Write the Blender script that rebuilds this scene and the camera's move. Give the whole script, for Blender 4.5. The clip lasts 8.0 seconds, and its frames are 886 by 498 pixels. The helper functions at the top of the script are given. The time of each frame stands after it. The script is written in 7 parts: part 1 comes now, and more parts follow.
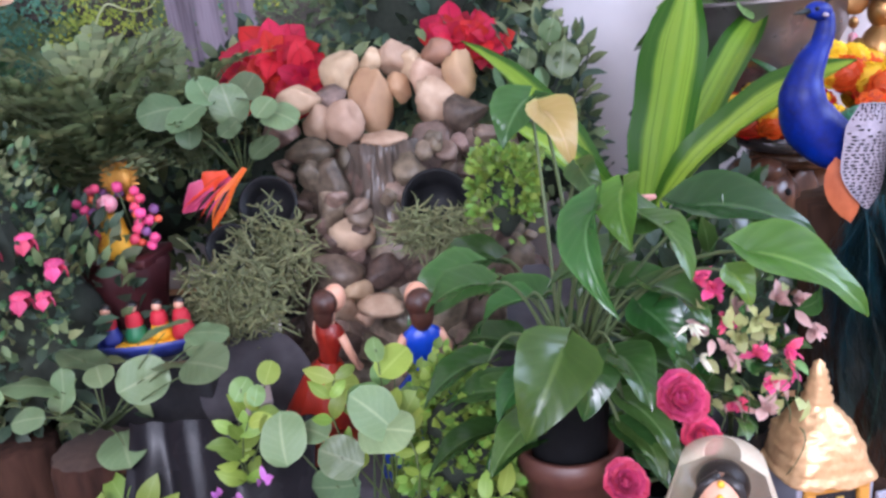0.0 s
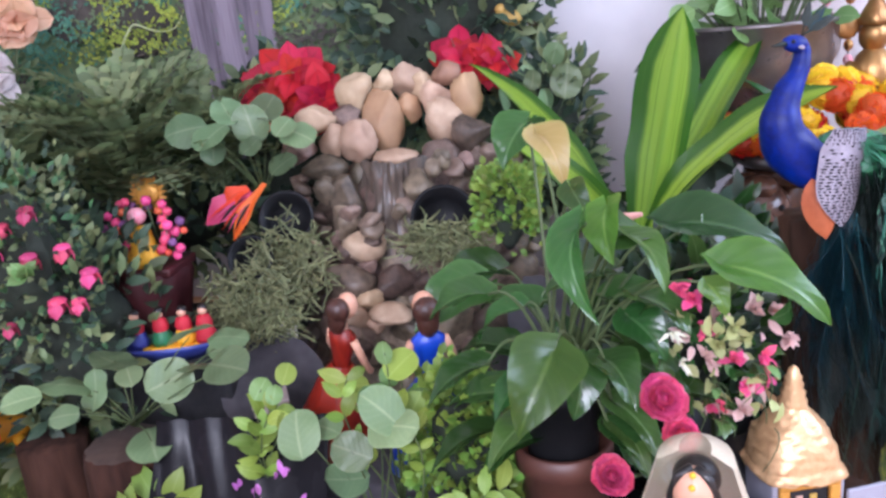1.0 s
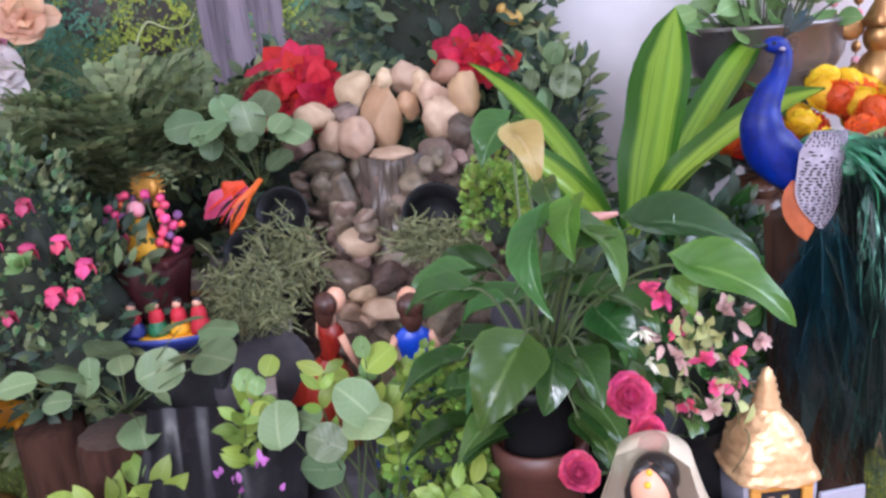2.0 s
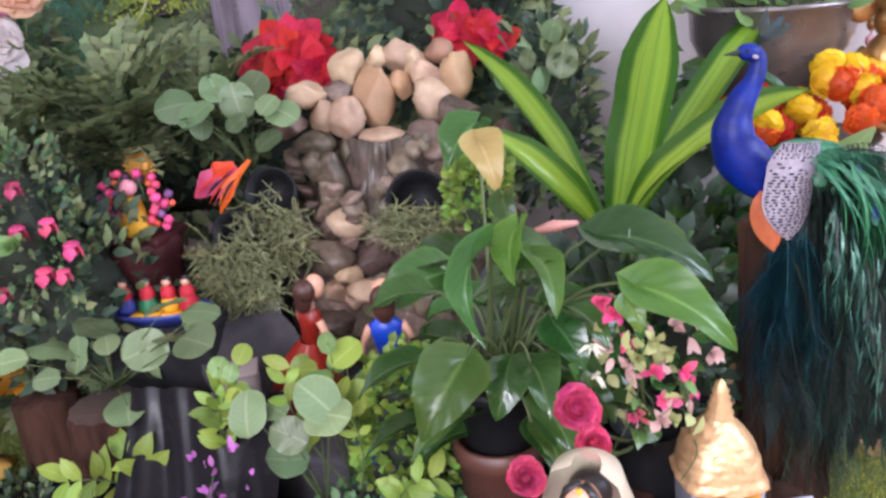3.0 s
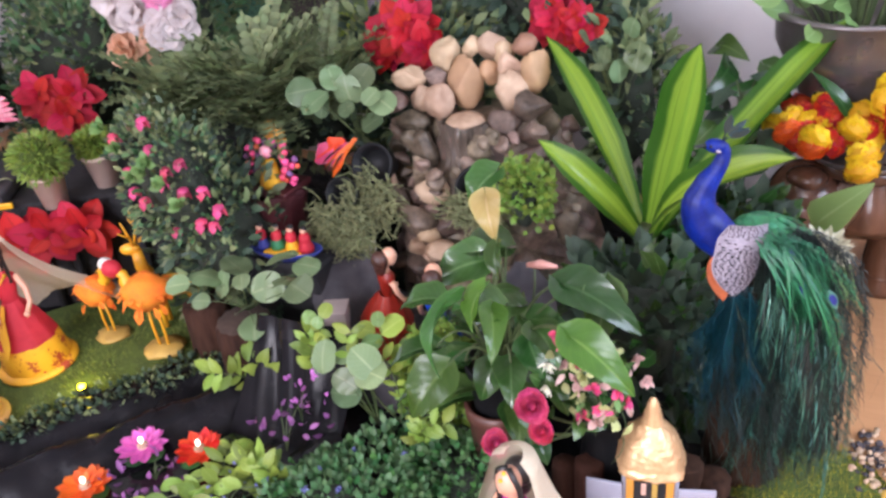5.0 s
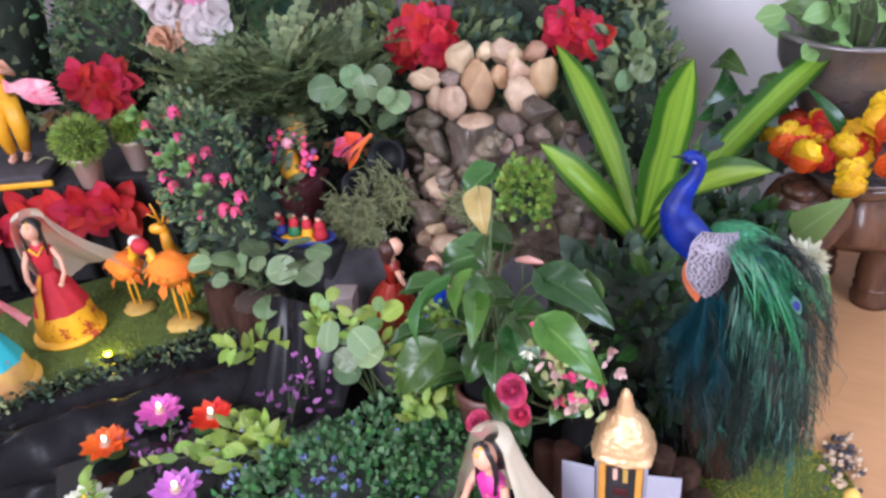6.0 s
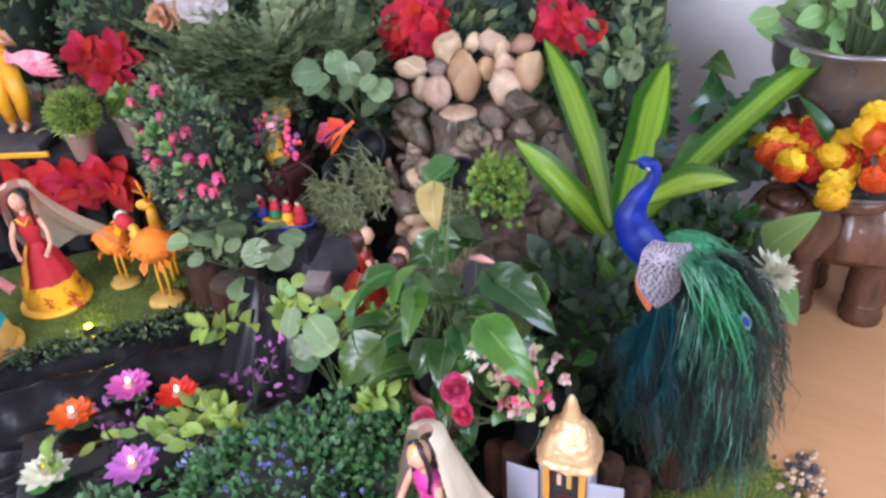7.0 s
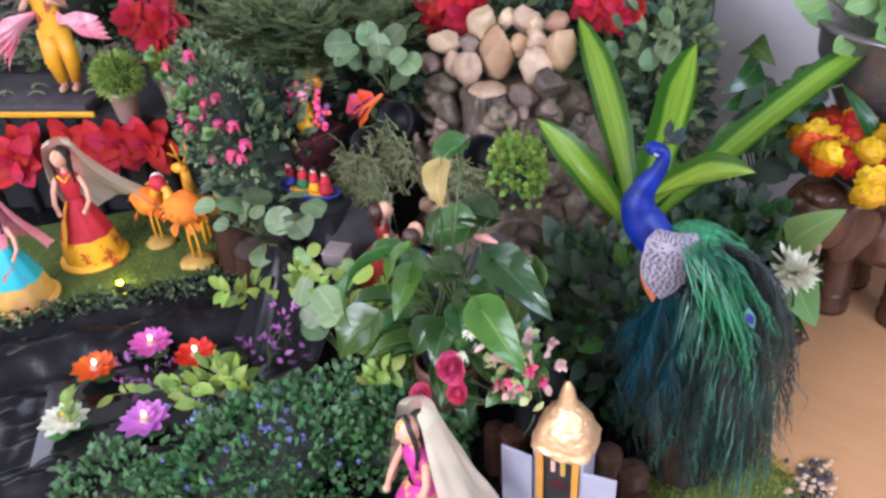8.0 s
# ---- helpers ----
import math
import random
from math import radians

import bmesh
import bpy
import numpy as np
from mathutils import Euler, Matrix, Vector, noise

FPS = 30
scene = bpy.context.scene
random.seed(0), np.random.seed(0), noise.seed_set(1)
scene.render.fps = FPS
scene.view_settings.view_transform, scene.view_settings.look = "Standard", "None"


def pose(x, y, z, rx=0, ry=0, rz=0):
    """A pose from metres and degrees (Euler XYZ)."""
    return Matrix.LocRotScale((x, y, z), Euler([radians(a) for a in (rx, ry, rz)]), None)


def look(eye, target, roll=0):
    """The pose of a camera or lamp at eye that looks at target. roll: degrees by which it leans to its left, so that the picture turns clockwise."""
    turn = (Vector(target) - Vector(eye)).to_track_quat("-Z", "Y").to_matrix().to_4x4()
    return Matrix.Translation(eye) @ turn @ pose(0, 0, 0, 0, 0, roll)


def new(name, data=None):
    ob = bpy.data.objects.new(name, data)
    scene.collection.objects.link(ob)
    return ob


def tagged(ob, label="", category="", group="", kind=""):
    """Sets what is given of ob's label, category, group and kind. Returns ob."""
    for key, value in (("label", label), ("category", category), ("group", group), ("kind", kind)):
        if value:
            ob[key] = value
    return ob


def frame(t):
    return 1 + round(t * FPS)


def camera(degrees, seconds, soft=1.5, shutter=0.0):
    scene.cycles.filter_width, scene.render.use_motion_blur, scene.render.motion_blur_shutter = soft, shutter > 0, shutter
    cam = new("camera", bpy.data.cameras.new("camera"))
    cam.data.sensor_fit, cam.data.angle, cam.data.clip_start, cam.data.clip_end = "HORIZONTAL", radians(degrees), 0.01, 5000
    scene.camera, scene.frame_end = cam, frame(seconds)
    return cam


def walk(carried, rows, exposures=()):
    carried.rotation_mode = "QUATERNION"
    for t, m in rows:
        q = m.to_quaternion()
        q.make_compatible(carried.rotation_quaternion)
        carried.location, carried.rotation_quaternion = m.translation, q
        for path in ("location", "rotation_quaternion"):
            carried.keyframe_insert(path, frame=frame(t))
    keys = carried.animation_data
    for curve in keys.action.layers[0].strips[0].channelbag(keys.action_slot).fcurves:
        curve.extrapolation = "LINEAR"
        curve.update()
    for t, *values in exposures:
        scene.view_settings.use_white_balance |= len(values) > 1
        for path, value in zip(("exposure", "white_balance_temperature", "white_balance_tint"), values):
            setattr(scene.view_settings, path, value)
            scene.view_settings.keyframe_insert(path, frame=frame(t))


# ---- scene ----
cam = camera(59.2, 8.0, soft=2.8)
PATH = [
    (0, (0.196, 0.004, 0.839), (-0.087, 1.890, 0.234), -6.0),
    (0.5, (0.201, -0.035, 0.856), (-0.104, 1.853, 0.270), -6.0),
    (1, (0.223, -0.078, 0.867), (-0.094, 1.811, 0.291), -5.9),
    (1.5, (0.254, -0.106, 0.878), (-0.083, 1.783, 0.313), -5.7),
    (2, (0.293, -0.083, 0.862), (-0.090, 1.794, 0.289), -5.6),
    (2.2, (0.318, -0.065, 0.854), (-0.075, 1.812, 0.285), -5.0),
    (3.3, (0.435, -0.041, 1.028), (-0.090, 1.724, 0.246), -5.5),
    (3.5, (0.468, -0.035, 1.104), (-0.101, 1.694, 0.276), -5.6),
    (4, (0.562, -0.065, 1.245), (-0.121, 1.570, 0.316), -6.0),
    (4.5, (0.659, -0.083, 1.317), (-0.135, 1.448, 0.305), -6.6),
    (5.8, (0.849, -0.178, 1.379), (-0.095, 1.249, 0.345), -6.1),
    (6, (0.864, -0.176, 1.394), (-0.082, 1.249, 0.357), -5.5),
    (6.5, (0.928, -0.131, 1.402), (-0.046, 1.269, 0.357), -4.8),
    (7, (0.988, -0.067, 1.395), (-0.026, 1.287, 0.328), -4.2),
    (7.5, (1.035, -0.022, 1.397), (-0.035, 1.269, 0.307), -3.9),
    (8, (1.072, 0.011, 1.380), (-0.055, 1.240, 0.275), -4.1),
]
walk(cam, [(t, look(eye, target, roll)) for t, eye, target, roll in PATH],
     exposures=[(0, 0.28, 5620, 23), (2.2, 0.26, 5720, 22), (3.5, 0.36, 6150, 23), (4.7, 0.38, 6170, 22.5), (6.0, 0.3, 5760, 19), (8, 0.3, 5720, 17.5)])

# world and window light
world = bpy.data.worlds.new("daylight")
scene.world = world
world.use_nodes = True
wn = world.node_tree.nodes
sky = wn.new("ShaderNodeTexSky")
sky.sky_type, sky.sun_disc = "NISHITA", False
sky.sun_elevation, sky.sun_rotation = radians(38), radians(200)
world.node_tree.links.new(sky.outputs[0], wn["Background"].inputs[0])
wn["Background"].inputs[1].default_value = 0.12

sun = new("sun", bpy.data.lights.new("sun", "SUN"))
sun.data.energy, sun.data.angle, sun.data.color = 1.2, radians(12), (1.0, 0.97, 0.93)
sun.matrix_world = look((0.3, -4, 3.2), (0, 1, 0.3))


def window_light(name, eye, target, w, h, power, color):
    ob = new(name, bpy.data.lights.new(name, "AREA"))
    ob.data.shape, ob.data.size, ob.data.size_y = "RECTANGLE", w, h
    ob.data.energy, ob.data.color = power, color
    ob.matrix_world = look(eye, target)
    return ob


window_light("window_light_rear", (0.0, -2.28, 1.75), (0.0, 0.0, 1.45), 2.6, 1.5, 112, (0.96, 0.97, 1.0))
window_light("window_light_side", (2.68, 0.7, 1.75), (0.0, 0.9, 1.3), 1.7, 1.4, 72, (0.8, 0.9, 1.0))
window_light("window_light_left", (-3.18, 0.2, 1.8), (0.0, 0.9, 1.3), 1.5, 1.3, 26, (0.97, 0.97, 1.0))
scene.view_settings.exposure = 0.0


# ---- materials ----
def tree_of(name):
    m = bpy.data.materials.new(name)
    m.use_nodes = True
    nt = m.node_tree
    return m, nt, nt.nodes, nt.links, nt.nodes["Principled BSDF"]


def mixed(nt, fac, a, b):
    n = nt.nodes.new("ShaderNodeMix")
    n.data_type = "RGBA"
    for sock, val in ((n.inputs[0], fac), (n.inputs[6], a), (n.inputs[7], b)):
        if isinstance(val, bpy.types.NodeSocket):
            nt.links.new(val, sock)
        elif isinstance(val, (int, float)):
            sock.default_value = val
        else:
            sock.default_value = (*val[:3], 1)
    return n.outputs[2]


def maths(nt, op, a, b=0.0, c=0.0):
    n = nt.nodes.new("ShaderNodeMath")
    n.operation = op
    for sock, val in zip(n.inputs, (a, b, c)):
        if isinstance(val, bpy.types.NodeSocket):
            nt.links.new(val, sock)
        else:
            sock.default_value = val
    return n.outputs[0]


def grain(nt, scale, detail=4.0, stretch=(1, 1, 1)):
    co = nt.nodes.new("ShaderNodeTexCoord")
    mp = nt.nodes.new("ShaderNodeMapping")
    mp.inputs["Scale"].default_value = stretch
    nz = nt.nodes.new("ShaderNodeTexNoise")
    nz.inputs["Scale"].default_value, nz.inputs["Detail"].default_value = scale, detail
    nt.links.new(co.outputs["Object"], mp.inputs[0])
    nt.links.new(mp.outputs[0], nz.inputs["Vector"])
    return nz.outputs["Fac"]


def ramp(nt, fac, lo, hi):
    n = nt.nodes.new("ShaderNodeMapRange")
    n.inputs[1].default_value, n.inputs[2].default_value = lo, hi
    nt.links.new(fac, n.inputs[0])
    return n.outputs[0]


def varied(nt, color, amount):
    """Shifts the value and hue a little from piece to piece."""
    geo = nt.nodes.new("ShaderNodeNewGeometry")
    info = nt.nodes.new("ShaderNodeObjectInfo")
    r = maths(nt, "FRACT", maths(nt, "ADD", geo.outputs["Random Per Island"], info.outputs["Random"]))
    hsv = nt.nodes.new("ShaderNodeHueSaturation")
    nt.links.new(maths(nt, "MULTIPLY_ADD", r, 2 * amount, 1 - amount), hsv.inputs["Value"])
    r2 = maths(nt, "FRACT", maths(nt, "MULTIPLY", r, 7.31))
    nt.links.new(maths(nt, "MULTIPLY_ADD", r2, amount * 0.12, 0.5 - amount * 0.06), hsv.inputs["Hue"])
    nt.links.new(color, hsv.inputs["Color"])
    return hsv.outputs[0]


def surface(name, col, col2=None, rough=0.6, metal=0.0, scale=40.0, var=0.12, bump=0.2, stretch=(1, 1, 1), spec=0.5, lo=0.35, hi=0.68):
    """A solid material: two colours mixed by noise at two scales, fine relief, and a little change from piece to piece."""
    m, nt, n, l, p = tree_of(name)
    col2 = col2 or tuple(c * 0.72 for c in col)
    big, fine = grain(nt, scale * 0.18, 3, stretch), grain(nt, scale, 6, stretch)
    both = maths(nt, "ADD", maths(nt, "MULTIPLY", big, 0.6), maths(nt, "MULTIPLY", fine, 0.4))
    c = varied(nt, mixed(nt, ramp(nt, both, lo, hi), col, col2), var)
    l.new(c, p.inputs["Base Color"])
    l.new(maths(nt, "MULTIPLY_ADD", fine, 0.25, rough - 0.12), p.inputs["Roughness"])
    p.inputs["Metallic"].default_value, p.inputs["Specular IOR Level"].default_value = metal, spec
    if bump:
        b = n.new("ShaderNodeBump")
        b.inputs["Strength"].default_value, b.inputs["Distance"].default_value = bump, 0.004
        l.new(both, b.inputs["Height"])
        l.new(b.outputs[0], p.inputs["Normal"])
    return m


def foliage(name, col, edge, rib, rough=0.45, var=0.22, glow=0.25, stripe=0.0, veins=0.3, spec=0.5, blotch=0.35):
    """A leaf: midrib, side veins, an edge colour, blotches, and light through the blade."""
    m, nt, n, l, p = tree_of(name)
    if col[1] > col[0]:
        col, edge, rib = ([0.84 * q + 0.16 * sum(c) / 3 for q in c] for c in (col, edge, rib))
    uv = n.new("ShaderNodeUVMap")
    sep = n.new("ShaderNodeSeparateXYZ")
    l.new(uv.outputs[0], sep.inputs[0])
    u, v = sep.outputs[0], sep.outputs[1]
    a = maths(nt, "ABSOLUTE", maths(nt, "MULTIPLY_ADD", u, 2.0, -1.0))
    c = mixed(nt, maths(nt, "MULTIPLY", grain(nt, 28, 4), blotch), col, edge)
    if stripe:
        wob = maths(nt, "MULTIPLY_ADD", grain(nt, 9, 2), 0.25, -0.12)
        band = ramp(nt, maths(nt, "ADD", a, wob), 0.5, 0.68)
        c = mixed(nt, band, edge, col)
        mp = n.new("ShaderNodeMapping")
        mp.inputs["Scale"].default_value = (26, 0.7, 1)
        l.new(uv.outputs[0], mp.inputs[0])
        nz = n.new("ShaderNodeTexNoise")
        nz.inputs["Scale"].default_value, nz.inputs["Detail"].default_value = 1.0, 3
        l.new(mp.outputs[0], nz.inputs["Vector"])
        c = mixed(nt, maths(nt, "MULTIPLY", ramp(nt, nz.outputs["Fac"], 0.5, 0.66), 0.5), c, col)
        c = mixed(nt, maths(nt, "MULTIPLY", ramp(nt, nz.outputs["Fac"], 0.42, 0.3), 0.4), c, edge)
    else:
        c = mixed(nt, maths(nt, "MULTIPLY", ramp(nt, a, 0.82, 1.0), 0.5), c, edge)
    side = maths(nt, "SINE", maths(nt, "MULTIPLY_ADD", v, 44.0, maths(nt, "MULTIPLY_ADD", a, -14.0, maths(nt, "MULTIPLY", grain(nt, 30, 2), 3.0))))
    c = mixed(nt, maths(nt, "MULTIPLY", ramp(nt, side, 0.6, 1.0), veins * 0.45), c, rib)
    c = mixed(nt, maths(nt, "MULTIPLY", ramp(nt, a, 0.09, 0.03), 0.75), c, rib)
    c = varied(nt, c, var)
    l.new(c, p.inputs["Base Color"])
    p.inputs["Roughness"].default_value, p.inputs["Specular IOR Level"].default_value = rough, spec
    b = n.new("ShaderNodeBump")
    b.inputs["Strength"].default_value, b.inputs["Distance"].default_value = 0.12, 0.001
    l.new(maths(nt, "ADD", side, grain(nt, 60, 3)), b.inputs["Height"])
    l.new(b.outputs[0], p.inputs["Normal"])
    tr = n.new("ShaderNodeBsdfTranslucent")
    l.new(c, tr.inputs[0])
    ms = n.new("ShaderNodeMixShader")
    ms.inputs[0].default_value = glow
    l.new(p.outputs[0], ms.inputs[1])
    l.new(tr.outputs[0], ms.inputs[2])
    l.new(ms.outputs[0], n["Material Output"].inputs[0])
    return m


def lamp_glow(name, col, power):
    m, nt, n, l, p = tree_of(name)
    p.inputs["Base Color"].default_value = (*col, 1)
    p.inputs["Emission Color"].default_value, p.inputs["Emission Strength"].default_value = (*col, 1), power
    return m


M_WALL = surface("wall_paint", (0.72, 0.68, 0.69), (0.6, 0.56, 0.57), 0.85, scale=9, var=0.0, bump=0.08)
M_CEIL = surface("ceiling_paint", (0.74, 0.73, 0.71), (0.7, 0.69, 0.67), 0.9, scale=20, var=0, bump=0.05)
M_WOOD = surface("oak_floor", (0.47, 0.25, 0.115), (0.41, 0.21, 0.095), 0.4, scale=26, var=0.06, bump=0.05, stretch=(0.35, 3.2, 1))
M_LINER = surface("black_pond_liner", (0.006, 0.006, 0.007), (0.01, 0.009, 0.011), 0.25, scale=14, var=0, bump=0.9, spec=0.12)
M_BLACK = surface("black_plastic", (0.008, 0.008, 0.009), (0.013, 0.013, 0.014), 0.5, scale=50, var=0.05, bump=0.05, spec=0.2)
M_SOIL = surface("dark_soil", (0.03, 0.02, 0.014), (0.012, 0.009, 0.007), 0.95, scale=120, var=0.1, bump=0.9)
M_GREY = surface("grey_cloth", (0.06, 0.053, 0.06), (0.02, 0.018, 0.022), 0.85, scale=30, var=0.12, bump=0.3)
M_BARK = surface("brown_bark", (0.062, 0.027, 0.016), (0.008, 0.004, 0.003), 0.92, scale=55, var=0.15, bump=1.0, stretch=(1, 1, 0.18), spec=0.2)
M_CUT = surface("sawn_wood", (0.05, 0.028, 0.018), (0.025, 0.014, 0.01), 0.9, scale=60, var=0.1, bump=0.3)
M_CREAM = surface("cream_pebble", (0.58, 0.43, 0.29), (0.30, 0.185, 0.11), 0.62, scale=34, var=0.2, bump=0.45)
M_TAN = surface("tan_pebble", (0.46, 0.29, 0.15), (0.3, 0.17, 0.09), 0.6, scale=34, var=0.1, bump=0.4)
M_ROSYSTONE = surface("rosy_pebble", (0.36, 0.19, 0.12), (0.24, 0.12, 0.08), 0.6, scale=34, var=0.1, bump=0.4)
M_ROCK = surface("brown_river_stone", (0.25, 0.18, 0.132), (0.045, 0.031, 0.022), 0.45, scale=75, var=0.45, bump=1.0, spec=0.4)
M_WETSLAB = surface("wet_grey_slab", (0.18, 0.135, 0.108), (0.035, 0.026, 0.021), 0.3, scale=60, var=0.2, bump=0.7, stretch=(2, 2, 0.35))
M_RED = foliage("red_fabric_petal", (0.5, 0.006, 0.022), (0.3, 0.003, 0.012), (0.25, 0.003, 0.01), 0.7, 0.18, 0.2, veins=0.15)
M_FERN = foliage("fern_green", (0.14, 0.19, 0.062), (0.22, 0.275, 0.11), (0.15, 0.2, 0.07), 0.6, 0.4, 0.2, veins=0.3)
M_FERNLIT = foliage("pale_fern_green", (0.14, 0.19, 0.07), (0.22, 0.27, 0.12), (0.19, 0.25, 0.1), 0.6, 0.3, 0.2)
M_DARKLEAF = foliage("dark_garland_green", (0.03, 0.062, 0.033), (0.052, 0.1, 0.052), (0.045, 0.09, 0.04), 0.6, 0.45, 0.15, veins=0.1)
M_COIN = foliage("grey_green_coin_leaf", (0.115, 0.195, 0.075), (0.18, 0.265, 0.11), (0.24, 0.31, 0.15), 0.42, 0.45, 0.2, veins=0.3, blotch=0.6)
M_LIME = foliage("lime_leaf", (0.18, 0.29, 0.015), (0.29, 0.4, 0.03), (0.27, 0.38, 0.05), 0.5, 0.38, 0.3, veins=0.15)
M_BOX = foliage("boxwood_green", (0.16, 0.31, 0.02), (0.31, 0.47, 0.04), (0.2, 0.33, 0.05), 0.5, 0.42, 0.25, veins=0.05)
M_BOXDARK = foliage("deep_boxwood_green", (0.025, 0.12, 0.018), (0.05, 0.21, 0.04), (0.05, 0.2, 0.05), 0.5, 0.4, 0.2, veins=0.05)
M_BLUEGREEN = foliage("sea_green_sprig", (0.047, 0.13, 0.037), (0.095, 0.215, 0.065), (0.08, 0.19, 0.055), 0.55, 0.4, 0.2, veins=0.05)
M_ANTH = foliage("anthurium_green", (0.03, 0.105, 0.004), (0.09, 0.215, 0.008), (0.14, 0.26, 0.035), 0.33, 0.45, 0.3, veins=0.22, spec=0.6, blotch=0.7)
M_ANTHDK = foliage("deep_anthurium_green", (0.022, 0.075, 0.01), (0.06, 0.15, 0.025), (0.09, 0.18, 0.05), 0.22, 0.5, 0.2, veins=0.2, spec=0.55)
M_YELLOWLEAF = foliage("faded_yellow_leaf", (0.42, 0.29, 0.1), (0.36, 0.36, 0.11), (0.55, 0.4, 0.2), 0.4, 0.05, 0.3)
M_DRAC = foliage("striped_dracaena", (0.034, 0.135, 0.002), (0.27, 0.46, 0.002), (0.2, 0.4, 0.01), 0.3, 0.14, 0.38, stripe=1.0, veins=0.0)
M_STEM = surface("green_stem", (0.075, 0.11, 0.035), (0.05, 0.07, 0.025), 0.6, scale=60, var=0.2, bump=0.1)
# near-black green: the shade deep inside the bushes, put into colour
M_CORESHADE = surface("bush_core_shade", (0.024, 0.033, 0.02), (0.014, 0.018, 0.012), 0.9, scale=80, var=0, bump=0.9)
M_TWIG = surface("olive_string_stem", (0.23, 0.245, 0.115), (0.12, 0.13, 0.055), 0.65, scale=60, var=0.35, bump=0.1)
M_PINK = foliage("pink_petal", (0.72, 0.07, 0.19), (0.8, 0.16, 0.3), (0.6, 0.04, 0.14), 0.6, 0.25, 0.3, veins=0.1)
M_PINKSPATHE = foliage("pale_pink_spathe", (0.72, 0.36, 0.32), (0.78, 0.46, 0.4), (0.6, 0.3, 0.25), 0.4, 0.05, 0.2)
M_ROSE = foliage("deep_rose_petal", (0.55, 0.045, 0.14), (0.74, 0.17, 0.3), (0.4, 0.01, 0.07), 0.55, 0.2, 0.25, veins=0.08)
M_WHITE = foliage("white_petal", (0.66, 0.58, 0.57), (0.74, 0.66, 0.64), (0.6, 0.5, 0.42), 0.6, 0.1, 0.3, veins=0.1)
M_PINKPALE = foliage("candy_pink_petal", (0.8, 0.28, 0.5), (0.85, 0.42, 0.6), (0.7, 0.2, 0.4), 0.6, 0.15, 0.3, veins=0.1)
M_PEACH = foliage("peach_petal", (0.72, 0.42, 0.26), (0.8, 0.56, 0.4), (0.6, 0.3, 0.16), 0.6, 0.2, 0.3, veins=0.1)
M_CREAMPETAL = foliage("cream_petal", (0.76, 0.74, 0.58), (0.82, 0.82, 0.7), (0.66, 0.68, 0.42), 0.6, 0.12, 0.3, veins=0.05)
M_MAGENTA = foliage("magenta_petal", (0.76, 0.13, 0.5), (0.84, 0.27, 0.62), (0.5, 0.05, 0.4), 0.5, 0.12, 0.35, veins=0.1)
M_PURPLE = foliage("lilac_petal", (0.6, 0.17, 0.58), (0.72, 0.3, 0.7), (0.4, 0.12, 0.5), 0.5, 0.15, 0.35, veins=0.1)
M_VIOLET = foliage("dull_purple_leaf", (0.2, 0.06, 0.2), (0.34, 0.12, 0.32), (0.2, 0.08, 0.2), 0.6, 0.35, 0.2)
M_BLUE = foliage("blue_blossom", (0.17, 0.19, 0.5), (0.26, 0.29, 0.62), (0.1, 0.1, 0.4), 0.6, 0.25, 0.2, veins=0.0)
M_SCARLET = foliage("scarlet_petal", (0.75, 0.03, 0.012), (0.8, 0.07, 0.02), (0.5, 0.01, 0.01), 0.5, 0.12, 0.35, veins=0.08)
M_ORANGEP = foliage("orange_petal", (0.8, 0.12, 0.012), (0.85, 0.22, 0.02), (0.6, 0.08, 0.01), 0.5, 0.12, 0.35, veins=0.08)
M_MARI = foliage("yellow_marigold", (0.85, 0.58, 0.008), (0.9, 0.68, 0.02), (0.75, 0.38, 0.01), 0.6, 0.12, 0.25, veins=0.08)
M_MARIRED = foliage("red_marigold", (0.62, 0.03, 0.01), (0.75, 0.08, 0.015), (0.4, 0.02, 0.01), 0.6, 0.2, 0.25, veins=0.08)
M_LED = lamp_glow("led_white", (1.0, 0.93, 0.72), 3.0)
M_SPOT = lamp_glow("led_yellow", (1.0, 0.82, 0.0), 70.0)
M_GRASS = foliage("artificial_grass", (0.15, 0.2, 0.012), (0.22, 0.27, 0.02), (0.15, 0.2, 0.03), 0.7, 0.4, 0.2, veins=0.0)
M_MOSSBASE = surface("grass_mat_backing", (0.07, 0.105, 0.012), (0.035, 0.055, 0.008), 0.95, scale=150, var=0, bump=0.8)
M_GOLD = surface("crumpled_gold_foil", (0.72, 0.47, 0.25), (0.5, 0.29, 0.14), 0.4, metal=0.4, scale=110, var=0.0, bump=1.0)
M_BRASS = surface("aged_brass", (0.55, 0.32, 0.12), (0.3, 0.15, 0.06), 0.35, metal=0.85, scale=40, var=0.1, bump=0.2)
M_PEWTER = surface("dark_pewter", (0.24, 0.22, 0.22), (0.12, 0.1, 0.095), 0.3, metal=0.7, scale=22, var=0, bump=0.12)
M_ELE = surface("polished_dark_wood", (0.15, 0.07, 0.04), (0.022, 0.011, 0.008), 0.2, scale=36, var=0.08, bump=0.15, stretch=(1, 1, 0.3))
M_COBALT = surface("cobalt_blue_velvet", (0.002, 0.02, 0.24), (0.001, 0.006, 0.09), 0.45, scale=120, var=0, bump=0.35, spec=0.3)
M_RUST = surface("rust_feather", (0.5, 0.13, 0.05), (0.35, 0.08, 0.03), 0.7, scale=80, var=0.1, bump=0.3)
M_BACKGREEN = surface("emerald_feather", (0.025, 0.2, 0.075), (0.01, 0.08, 0.045), 0.45, scale=90, var=0.2, bump=0.5)
